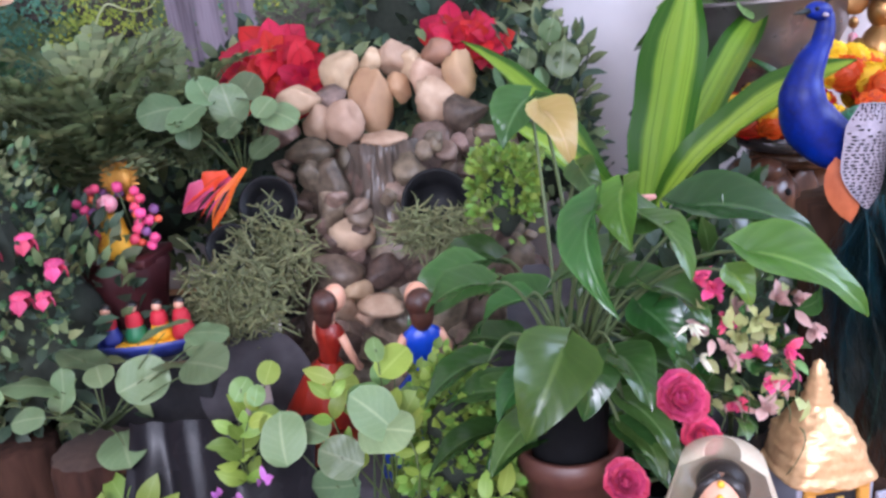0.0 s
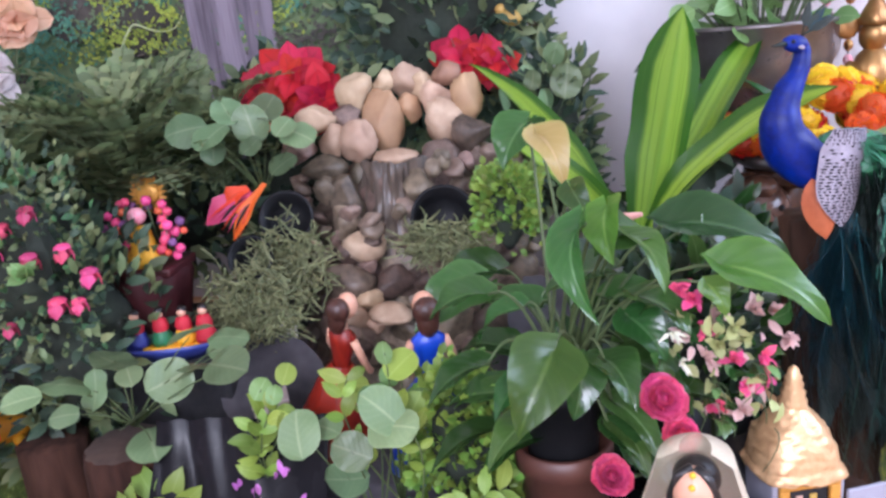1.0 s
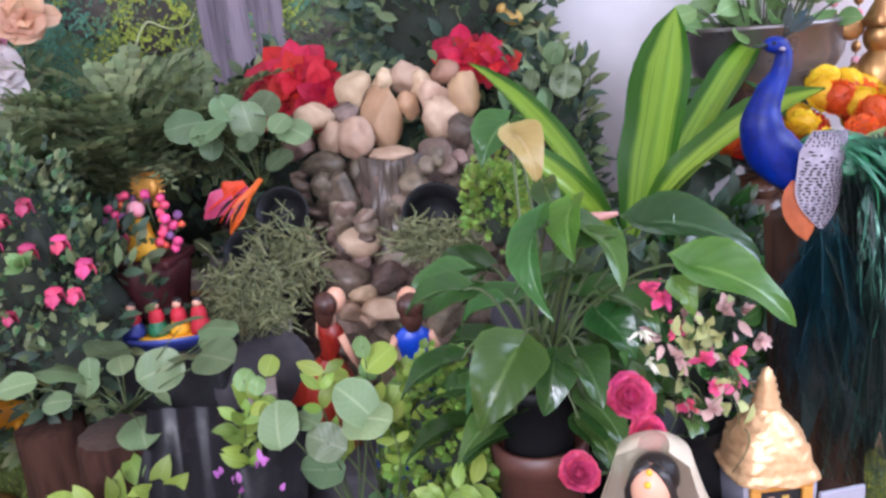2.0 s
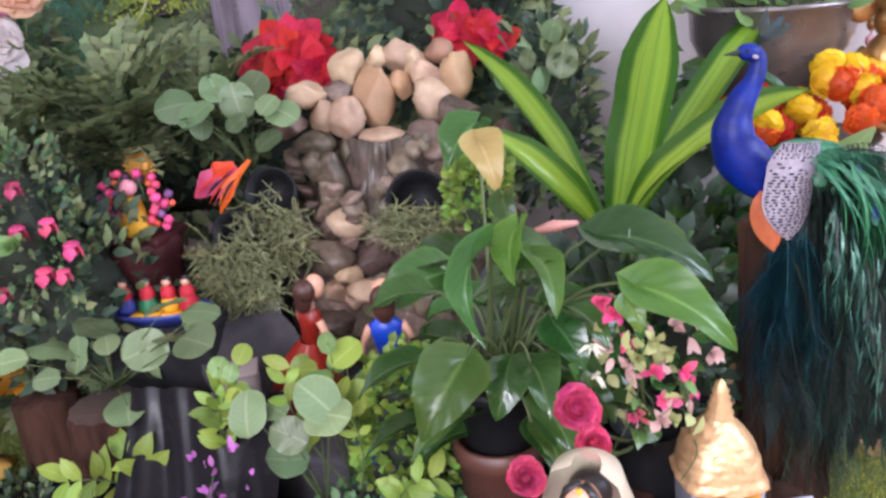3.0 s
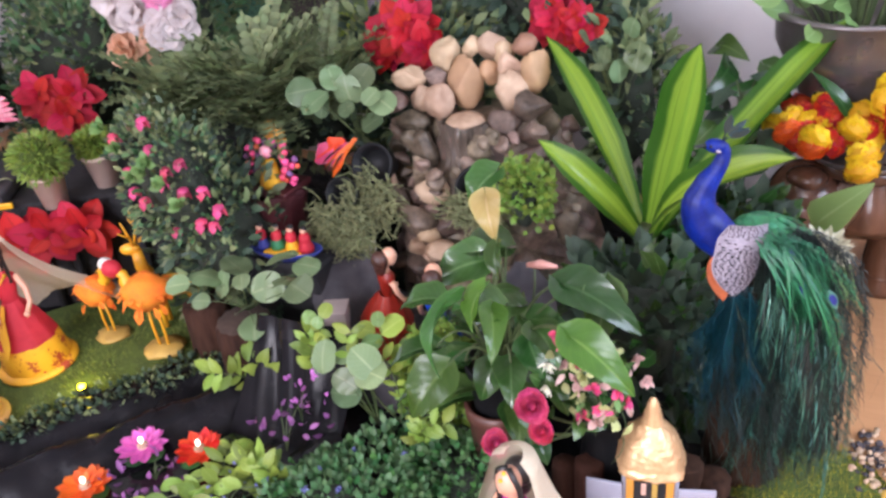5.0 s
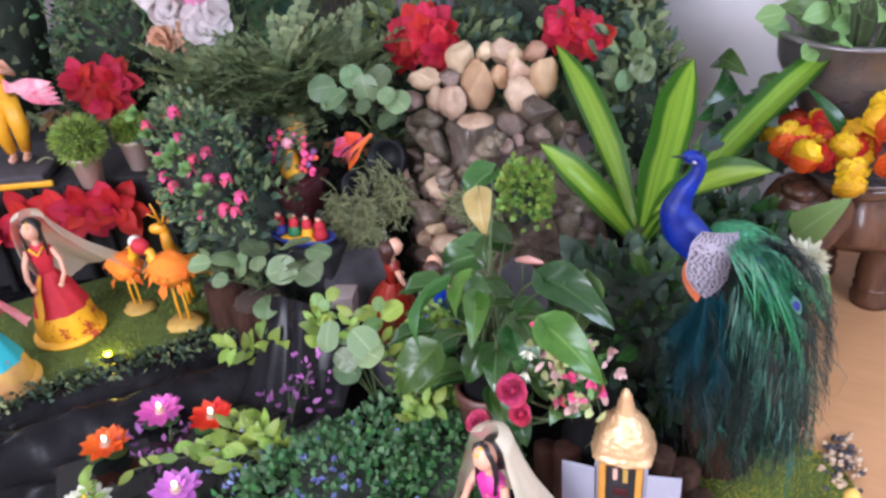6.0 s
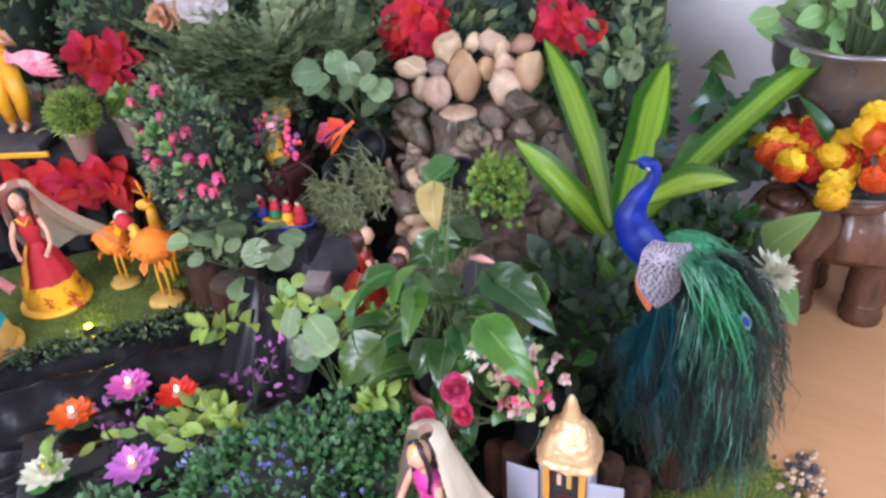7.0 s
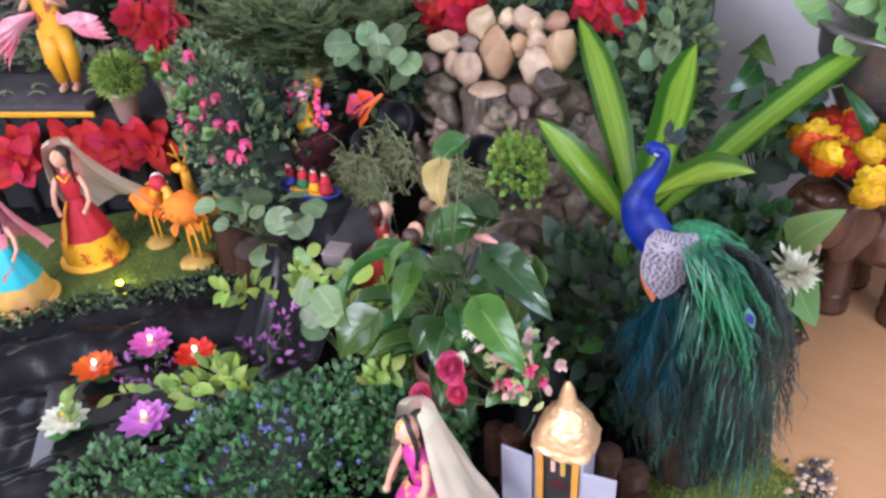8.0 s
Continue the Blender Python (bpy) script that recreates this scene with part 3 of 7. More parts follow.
for k in range(420):
    c = Vector((rnd(-1.95, 0.02), 2.304, rnd(0.55, 1.3)))
    wide = rnd(0.02, 0.07)
    shade = noise.noise((c.x * 4.2, 3.3, c.z * 5.5)) + rnd(-0.12, 0.12)
    kind = 3 if c.x < -1.3 and shade > -0.1 else 0 if shade > 0.3 else 2 if shade < 0.0 else random.choice((1, 1, 3))
    for j in range(26):
        q = c + Vector((random.gauss(0, wide), 0, random.gauss(0, wide * 0.45)))
        d = Vector((rnd(-1, 1), 0, rnd(-1, 0.6))).normalized() * rnd(0.008, 0.024)
        if q.x < 0.1:
            sprays[kind].leaf(q, q + d, (0, -1, 0), 0.009, "oval", 0.05, 0, 2, 3)
for gg, mt in zip(sprays, (M_MOSSPRINT, M_CLOTHBACK, M_DARKPRINT, M_TEALPRINT)):
    part("printed_foliage", gg, mt, cloth, kind="stuff")

# dark ground sheet under the display
g = Geo()
NX, NY = 56, 56
for i in range(NX + 1):
    for j in range(NY + 1):
        x, y = -2.4 + 3.0 * i / NX, 0.15 + 2.1 * j / NY
        x += 0.03 * noise.noise((x * 3, y * 3, 4))
        z = 0.012 + 0.012 * abs(noise.noise((x * 7, y * 7, 1))) + 0.01 * abs(noise.noise((x * 17, y * 17, 2)))
        g.v.append((x, y, z))
        g.uv.append((0.5, 0.5))
g.f = [(i * (NY + 1) + j, (i + 1) * (NY + 1) + j, (i + 1) * (NY + 1) + j + 1, i * (NY + 1) + j + 1) for i in range(NX) for j in range(NY)]
g.mi = [0] * len(g.f)
solo("ground_sheet", g, M_LINER, "crumpled black plastic sheet spread under the display", "plastic sheet", kind="structure")


# ---- waterfall of stones ----
fountain = thing("rock_fountain", (-0.13, 1.6, 0.0), "tabletop rock waterfall of brown stones crowned with cream pebbles", "fountain")
g = Geo()
g.lathe((-0.12, 1.7, 0.0), [(0.3, 0.0), (0.3, 0.1), (0.26, 0.25), (0.22, 0.4), (0.17, 0.52), (0.0, 0.56)], 20, flute=0.05, lobes=7)
part("core", g, M_ROCK, fountain, "dark rough core of the mound")


def stone(x, y, z, rx, rz, turn=0.0, mat=None, ry=None, name="stone"):
    g = Geo()
    m = pose(0, 0, 0, 0, turn, rnd(-20, 20))
    if mat is None:
        g.boulder((x, y, z), (rx * 1.15, ry or rx * 0.85, rz * 1.15), m, int(x * 3100 + z * 1700))
    else:
        g.boulder((x, y, z), (rx * 1.02, ry or rx * 0.88, rz * 1.0), m, int(x * 3700 + z * 1900), 5, 20, 13)
    part(name, g, mat or M_ROCK, fountain)


def cream(x, y, z, rx, rz, turn=0.0):
    stone(x, y, z, rx, rz, turn, M_CREAM, name="pebble")


random.seed(5)
cream(-0.227, 1.660, 0.715, 0.044, 0.047, -20)
stone(-0.166, 1.630, 0.654, 0.042, 0.065, 0, M_TAN, name="pebble")
cream(-0.169, 1.680, 0.729, 0.024, 0.029, 0)
cream(-0.120, 1.700, 0.737, 0.035, 0.038, 0)
stone(-0.030, 1.710, 0.737, 0.031, 0.025, 0, M_ROSYSTONE, name="pebble")
cream(-0.082, 1.690, 0.714, 0.028, 0.029, 0)
cream(-0.047, 1.670, 0.686, 0.035, 0.044, -15)
stone(0.018, 1.660, 0.685, 0.036, 0.055, 12, M_TAN, name="pebble")
cream(-0.031, 1.620, 0.641, 0.040, 0.050, -15)
stone(-0.111, 1.660, 0.671, 0.026, 0.03, 0, M_TAN, name="pebble")
cream(-0.307, 1.580, 0.679, 0.041, 0.031, 0)
cream(-0.270, 1.570, 0.627, 0.032, 0.035, 0)
cream(-0.212, 1.560, 0.621, 0.037, 0.042, 10)
stone(-0.252, 1.620, 0.665, 0.035, 0.03, 0)
cream(-0.199, 1.450, 0.421, 0.041, 0.034, 15)
cream(-0.184, 1.380, 0.321, 0.029, 0.022, 0)
cream(-0.210, 1.360, 0.292, 0.023, 0.026, 0)
cream(-0.138, 1.360, 0.297, 0.040, 0.020, 5)
cream(-0.171, 1.350, 0.280, 0.019, 0.017, 0)
cream(-0.308, 1.440, 0.436, 0.012, 0.024, 0)
stone(-0.025, 1.570, 0.572, 0.042, 0.038, 0)
stone(0.044, 1.570, 0.551, 0.033, 0.032, 0)
stone(0.035, 1.600, 0.618, 0.041, 0.035, 0)
stone(-0.237, 1.500, 0.506, 0.035, 0.043, 10)
stone(-0.272, 1.500, 0.527, 0.030, 0.027, 0)
stone(-0.085, 1.520, 0.522, 0.040, 0.033, 20)
stone(-0.242, 1.470, 0.458, 0.031, 0.037, 0)
stone(-0.289, 1.540, 0.569, 0.041, 0.025, 0)
stone(-0.348, 1.560, 0.607, 0.034, 0.025, 0)
stone(-0.231, 1.400, 0.359, 0.049, 0.034, 0)
stone(-0.135, 1.420, 0.343, 0.036, 0.029, 0)
stone(-0.040, 1.420, 0.344, 0.043, 0.026, 0)
stone(-0.305, 1.440, 0.395, 0.035, 0.029, 0)
stone(0.056, 1.550, 0.505, 0.035, 0.027, 0)
for row in range(9):
    z = 0.12 + row * 0.052
    r = 0.29 - 0.017 * row
    count = 9 if row < 5 else 8
    for k in range(count):
        a = radians(-165 + 150 * (k + 0.5 * (row % 2)) / (count - 1))
        w = rnd(0.024, 0.058)
        stone(-0.12 + r * 1.0 * math.cos(a) + rnd(-0.01, 0.01), 1.7 + r * math.sin(a), z + rnd(-0.015, 0.015), w, rnd(0.018, 0.05), rnd(-40, 40))
# the fall: an upright ridged slab with a flat wet top
g = Geo()
for i in range(41):
    a = radians(-190 + 200 * i / 40)
    for j in range(17):
        t = j / 16
        r = 0.06 + 0.05 * t * t + 0.009 * math.sin(i * 1.9 + 2.5 * noise.noise((i * 0.3, t * 2, 1))) + 0.03 * noise.noise((i * 0.14, t * 2.2, 4)) + 0.012 * noise.noise((i * 0.5, t * 5, 4))
        g.v.append((-0.137 + r * 1.02 * math.cos(a), 1.548 + r * 0.75 * math.sin(a), 0.585 - 0.2 * t))
        g.uv.append((0.5, 0.5))
g.f = [(i * 17 + j, (i + 1) * 17 + j, (i + 1) * 17 + j + 1, i * 17 + j + 1) for i in range(40) for j in range(16)]
g.mi = [0] * len(g.f)
part("water_slab", g, M_WETSLAB, fountain, "upright ridged wet brown slab")
g = Geo()
g.boulder((-0.137, 1.545, 0.583), (0.05, 0.045, 0.016), None, 77, 7, 22, 10)
part("spill_stone", g, M_CREAM, fountain, "flat pale stone at the lip of the fall")
for k in range(46):
    a = rnd(-2.9, -0.25)
    z = rnd(0.34, 0.6)
    r = 0.29 - 0.33 * (z - 0.12) * 0.33 + 0.025
    stone(-0.12 + r * math.cos(a), 1.7 + r * math.sin(a), z, rnd(0.012, 0.024), rnd(0.01, 0.02), rnd(-40, 40), name="stone_chip")


# ---- plants of the display ----
U_RED = [unit_leaf("petal", M_RED, 0.66, "oval", fold=0.25, sag=s, n=6, cols=5, wave=0.05) for s in (0.12, 0.02, -0.1)]
U_COIN = [unit_leaf("coin_leaf", M_COIN, 0.92, "round", fold=f, sag=s, n=14, cols=7, wave=w) for f, s, w in ((0.12, 0.05, 0.02), (-0.1, 0.08, 0.03), (0.05, -0.06, 0.04))]
U_LIME = [unit_leaf("lime_leaf", M_LIME, 0.5, "oval", fold=0.2, sag=s, n=6, cols=3) for s in (0.1, -0.05, 0.2)]


def frond_mesh(mat, arch, pairs=13):
    """A frond one long: an arching rib with short ruffled leaflets in pairs."""
    g = Geo()

    def rib(t):
        return Vector((0.02 * math.sin(t * 5 + arch * 20), t, arch * 4 * t * (1 - t)))
    g.tube([rib(i / 8) for i in range(9)], 0.007, 0.003, 4, cap=False)
    for k in range(pairs):
        t = 0.1 + 0.88 * k / pairs
        size = 0.118 * math.sin(math.pi * min(1, 0.22 + 0.75 * t)) ** 0.6 + 0.012
        for s in (-1, 1):
            d = Vector((s, 0.42 + rnd(-0.12, 0.12), rnd(-0.15, 0.2))).normalized()
            g.leaf(rib(t), rib(t) + d * size * rnd(0.85, 1.12), (rnd(-0.4, 0.4), 0.1, 1), 0.078, "oval", 0.2, -0.1, 3, 3, wave=0.1)
    g.leaf(rib(0.95), rib(0.95) + Vector((0, 0.07, -0.02)), (0, 0.2, 1), 0.04, "lance", 0.2, -0.1, 3, 3)
    return g.mesh("frond", mat)


random.seed(19)
U_FERN = [frond_mesh(m, s) for s in (0.16, 0.26) for m in (M_FERN, M_FERN, M_FERNLIT)]
U_STEMLEAF = [unit_leaf("leaf", M_ANTHDK, 0.55, "oval", fold=0.18, sag=s, n=7, cols=3) for s in (0.12, 0.2)]


def poinsettia(at, facing, radius, n=(9, 8, 7), label="red fabric poinsettia bloom with layered pointed petals", group="poinsettias"):
    """Layers of pointed bracts round a small yellow heart."""
    ob = thing("poinsettia", at, label, "artificial flower", group)
    f = Vector(facing).normalized()
    s = f.cross(Vector((0.1, 0.2, 1))).normalized()
    t = f.cross(s)
    for layer, count in enumerate(n):
        for k in range(count):
            a = 2 * math.pi * (k + 0.4 * layer + rnd(-0.2, 0.2)) / count
            lift = 0.05 + 0.35 * layer + rnd(-0.12, 0.15)
            d = (s * math.cos(a) + t * math.sin(a)) + f * lift
            size = radius * (1.0 - 0.2 * layer) * rnd(0.85, 1.12)
            part("petal", random.choice(U_RED), None, ob, at=aim(Vector(at) + f * (0.008 * layer), d, tilt_vec(f, 0.2), size))
    g = Geo()
    for k in range(7):
        g.ball(Vector(at) + f * 0.02 + s * rnd(-0.01, 0.01) + t * rnd(-0.01, 0.01), 0.005, None, 6, 5)
    part("flower_heart", g, M_RED, ob)
    return ob


random.seed(11)
poinsettia((-0.40, 1.75, 0.745), (0.15, -0.8, 0.4), 0.115)
poinsettia((-0.46, 1.74, 0.71), (-0.1, -0.8, 0.3), 0.09)
poinsettia((-0.33, 1.72, 0.70), (0.3, -0.8, 0.1), 0.085)
poinsettia((-0.01, 1.88, 0.745), (0.0, -0.8, 0.4), 0.09)
poinsettia((0.06, 1.87, 0.735), (0.3, -0.7, 0.3), 0.08)


def coin_plant(at, spots, label, size=0.055, group="round-leaved sprays", flat=0.25, centred=False, leaves=U_COIN):
    """Round leaves on thin stems that rise from one root."""
    ob = thing("coin_leaf_plant", at, label, "plant", group)
    g = Geo()
    for k, (x, y, z) in enumerate(spots):
        p = Vector((x, y, z))
        n = tilt_vec(FACE + Vector((0, 0, flat)), 0.55)
        d = tilt_vec((p - Vector(at)) + Vector((0, 0, -0.03)), 0.5)
        s = size * rnd(0.62, 1.15)
        p = p + FACE * rnd(-0.03, 0.03)
        if centred:
            d = (d - n * d.dot(n)).normalized()
        g.tube(bend(at, p, 0.015, 5, (0.3, -0.3, 1)), 0.0018, 0.001, 5)
        if centred:
            p = p - (d - n * d.dot(n)).normalized() * s * 0.5
        part("leaf", leaves[k % 3], None, ob, at=aim(p, d, n, s))
    part("stem", g, M_STEM, ob)
    return ob


def spots_round(c, n, rx, ry, rz):
    return [(c[0] + rnd(-rx, rx), c[1] + rnd(-ry, ry), c[2] + rnd(-rz, rz)) for _ in range(n)]


random.seed(21)
coin_plant((-0.40, 1.45, 0.54), [(-0.441, 1.34, 0.682), (-0.383, 1.40, 0.702), (-0.383, 1.38, 0.66), (-0.329, 1.43, 0.67), (-0.501, 1.36, 0.703), (-0.364, 1.45, 0.716), (-0.336, 1.42, 0.609), (-0.309, 1.45, 0.648), (-0.436, 1.42, 0.72), (-0.46, 1.38, 0.66)], "spray of round grey-green leaves beside the pebbles", 0.078, centred=True)
coin_plant((-0.53, 1.03, 0.24), [(-0.433, 1.1, 0.369), (-0.409, 1.05, 0.339), (-0.446, 1.02, 0.334), (-0.35, 1.05, 0.332), (-0.384, 1.1, 0.346), (-0.556, 1.05, 0.359), (-0.512, 1.02, 0.338), (-0.626, 1.0, 0.333), (-0.576, 1.0, 0.327), (-0.679, 0.97, 0.322), (-0.597, 0.95, 0.305), (-0.502, 0.98, 0.284), (-0.47, 0.97, 0.24), (-0.36, 1.09, 0.37)], "trailing plant with round grey-green leaves on a stump", 0.08, flat=3.2, centred=True)
coin_plant((-0.08, 0.90, 0.12), [(-0.131, 0.88, 0.315), (-0.021, 0.83, 0.342), (-0.085, 0.83, 0.308), (-0.048, 0.86, 0.35), (-0.18, 0.89, 0.30), (-0.10, 0.84, 0.26)], "plant with broad round veined grey-green leaves", 0.08, centred=True)
coin_plant((0.17, 1.84, 0.5), spots_round((0.17, 1.80, 0.67), 8, 0.06, 0.04, 0.06), "spray of round grey-green leaves behind the striped plant", 0.075)


U_FRESH = [unit_leaf("fresh_leaf", M_LIME if f > 0 else M_COINLIT, 0.85, "round", fold=f, sag=s, n=12, cols=7, wave=w) for f, s, w in ((0.12, 0.05, 0.02), (-0.1, 0.08, 0.03), (-0.05, -0.06, 0.04))]
coin_plant((-0.06, 0.97, 0.12), [(-0.1, 0.93, 0.356), (-0.041, 0.93, 0.374), (-0.05, 0.93, 0.405), (-0.013, 0.93, 0.319), (-0.076, 0.93, 0.338), (0.004, 0.93, 0.338), (-0.028, 0.94, 0.383)], "spray of fresh lime and pale green round leaves", 0.052, centred=True, leaves=U_FRESH)
coin_plant((-0.33, 1.0, 0.1), [(-0.21, 0.95, 0.37), (-0.24, 0.95, 0.32), (-0.25, 0.94, 0.35), (-0.22, 0.94, 0.29), (-0.23, 0.94, 0.34)], "thin sprig of small yellow-green leaves", 0.035, centred=True, leaves=U_FRESH)


def lime_plant(at, c, n, spread, size, label):
    """Pointed lime leaves in pairs along thin wires."""
    ob = thing("lime_sprig", at, label, "plant", "lime sprigs")
    g = Geo()
    for k in range(max(2, n // 5)):
        tip = Vector(c) + Vector((rnd(-1, 1) * spread[0], rnd(-1, 1) * spread[1], rnd(-1, 1) * spread[2]))
        way = bend(at, tip, 0.04, 6, (rnd(-1, 1), -0.5, 0.8))
        g.tube(way, 0.002, 0.001, 5)
        for j in range(2, 7):
            d = (way[j] - way[j - 1]).normalized()
            sd = d.cross(FACE).normalized()
            for s in (-1, 1):
                part("leaf", random.choice(U_LIME), None, ob, at=aim(way[j], d * rnd(0.3, 1.1) + sd * s + Vector((rnd(-0.4, 0.4), rnd(-0.4, 0.4), rnd(-0.5, 0.4))), tilt_vec(FACE, 0.55), size * rnd(0.55, 1.2)))
    part("stem", g, M_STEM, ob)
    return ob


random.seed(31)
lime_plant((-0.46, 0.98, 0.05), (-0.475, 0.91, 0.155), 14, (0.07, 0.04, 0.03), 0.068, "sprig of pointed lime green leaves over the pond edge")
lime_plant((-0.26, 0.98, 0.1), (-0.24, 0.95, 0.27), 14, (0.05, 0.04, 0.08), 0.045, "yellow-green sprig with small lilac flowers")
lime_plant((-0.02, 0.9, 0.15), (-0.05, 0.9, 0.35), 10, (0.05, 0.04, 0.06), 0.042, "sprig of bright lime leaves between round leaves")
lime_plant((0.05, 0.88, 0.1), (0.07, 0.86, 0.23), 9, (0.05, 0.03, 0.06), 0.045, "low sprig of bright yellow-green leaves")
lime_plant((-0.2, 0.72, 0.05), (-0.22, 0.68, 0.12), 12, (0.1, 0.08, 0.03), 0.05, "sprig of olive green leaves lying on the pond")


def fern(at, n, reach, tall, label, seed, lean=(0, 0)):
    """A shuttlecock of arching fronds."""
    random.seed(seed)
    ob = thing("fern", at, label, "plant", "ferns")
    for k in range(n):
        a = 2 * math.pi * k / n + rnd(-0.2, 0.2)
        up = rnd(0.25, 1.5)
        d = Vector((math.cos(a) + lean[0], math.sin(a) + lean[1], up))
        p = Vector(at) + Vector((rnd(-0.02, 0.02), rnd(-0.02, 0.02), rnd(-0.02, 0.03)))
        size = reach * rnd(0.6, 1.1) * (tall if up > 0.8 else 1)
        part("frond", random.choice(U_FERN), None, ob, at=aim(p, d, (-math.cos(a) * 0.3, -math.sin(a) * 0.3, 1), size))
    return ob


fern((-0.70, 1.45, 0.52), 54, 0.36, 1.0, "large dark green fern with arching wavy fronds", 41, (0.1, -0.25))
fern((-0.95, 1.42, 0.5), 52, 0.34, 1.0, "dark green fern with long narrow fronds", 42, (0.0, -0.3))
fern((-0.55, 1.58, 0.55), 40, 0.28, 1.0, "olive green fern behind the round leaves", 43, (0.0, -0.2))


def bush(name, at, r, n, leaf, mats, label, seed, shape="oval", ratio=0.55, fill=None, dome=True, group="", cat="bush", low=0.0):
    """Many small leaves over a rounded heap, round a dark ball that stands in for the shade inside."""
    random.seed(seed)
    ob = thing(name, at, label, cat, group)
    # plain dark ball behind the leaves, painted as the bush's inner shade
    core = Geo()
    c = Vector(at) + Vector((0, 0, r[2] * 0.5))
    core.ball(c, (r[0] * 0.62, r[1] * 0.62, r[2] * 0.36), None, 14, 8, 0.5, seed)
    part("twig_mass", core, M_CORESHADE if fill is None else fill, ob)
    gs = [Geo() for _ in mats]
    for k in range(n):
        v = Vector((rnd(-1, 1), rnd(-1, 1), rnd(-0.85 if not dome else low - 0.4, 1)))
        if v.length > 1 or v.length < 0.25:
            v.normalize()
        lump = 1 + 0.4 * noise.noise(v * 2.6 + Vector((seed, 0, 0)))
        p = c + Vector((v.x * r[0], v.y * r[1], v.z * r[2] * 0.6)) * lump
        d = tilt_vec(v + Vector((0, -0.2, 0.3)), 0.7)
        s = leaf * rnd(0.6, 1.25)
        gs[k % len(mats)].leaf(p, p + d * s, tilt_vec(FACE, 0.6), s * ratio, shape, 0.2, 0.08, 3, 3)
    for gg, m in zip(gs, mats):
        part("leaves", gg, m, ob, kind="stuff")
    return ob


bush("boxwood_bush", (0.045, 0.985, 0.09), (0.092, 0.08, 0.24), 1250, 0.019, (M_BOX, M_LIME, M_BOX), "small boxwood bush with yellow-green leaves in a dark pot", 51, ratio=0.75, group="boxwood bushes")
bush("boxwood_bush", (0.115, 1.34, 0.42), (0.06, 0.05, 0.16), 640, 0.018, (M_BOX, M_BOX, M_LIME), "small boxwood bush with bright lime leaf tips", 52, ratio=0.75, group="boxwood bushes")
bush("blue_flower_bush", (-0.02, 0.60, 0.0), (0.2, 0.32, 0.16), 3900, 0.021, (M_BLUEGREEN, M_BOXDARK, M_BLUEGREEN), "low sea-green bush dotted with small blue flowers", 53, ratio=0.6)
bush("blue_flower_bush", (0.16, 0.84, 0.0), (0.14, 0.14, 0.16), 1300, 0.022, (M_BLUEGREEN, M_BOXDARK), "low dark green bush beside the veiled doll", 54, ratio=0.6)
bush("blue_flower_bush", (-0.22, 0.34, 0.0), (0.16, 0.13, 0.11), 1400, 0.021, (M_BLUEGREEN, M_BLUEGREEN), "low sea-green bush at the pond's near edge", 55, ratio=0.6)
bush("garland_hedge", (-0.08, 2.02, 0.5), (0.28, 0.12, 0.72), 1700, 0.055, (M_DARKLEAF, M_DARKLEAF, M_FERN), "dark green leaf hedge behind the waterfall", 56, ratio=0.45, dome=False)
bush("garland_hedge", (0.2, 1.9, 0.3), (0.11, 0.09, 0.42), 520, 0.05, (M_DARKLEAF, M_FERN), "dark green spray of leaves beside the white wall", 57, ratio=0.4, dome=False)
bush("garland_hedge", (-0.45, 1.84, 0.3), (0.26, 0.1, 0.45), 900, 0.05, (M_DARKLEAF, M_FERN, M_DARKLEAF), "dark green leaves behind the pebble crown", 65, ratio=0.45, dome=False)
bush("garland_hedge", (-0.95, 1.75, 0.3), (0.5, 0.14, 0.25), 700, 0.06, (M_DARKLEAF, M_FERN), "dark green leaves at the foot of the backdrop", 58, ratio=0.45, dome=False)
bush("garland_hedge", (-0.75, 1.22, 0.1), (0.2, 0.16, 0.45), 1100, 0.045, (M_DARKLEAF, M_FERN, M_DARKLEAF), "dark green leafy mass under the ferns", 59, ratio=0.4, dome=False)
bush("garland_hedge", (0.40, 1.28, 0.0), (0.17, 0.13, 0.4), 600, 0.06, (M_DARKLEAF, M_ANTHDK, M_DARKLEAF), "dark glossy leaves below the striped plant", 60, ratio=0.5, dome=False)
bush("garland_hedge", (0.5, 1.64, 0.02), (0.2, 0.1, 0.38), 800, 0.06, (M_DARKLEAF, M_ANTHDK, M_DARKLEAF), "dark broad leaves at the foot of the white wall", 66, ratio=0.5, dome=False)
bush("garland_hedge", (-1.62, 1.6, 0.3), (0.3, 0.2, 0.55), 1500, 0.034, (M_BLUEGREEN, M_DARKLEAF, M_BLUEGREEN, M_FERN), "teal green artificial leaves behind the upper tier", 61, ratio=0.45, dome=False)


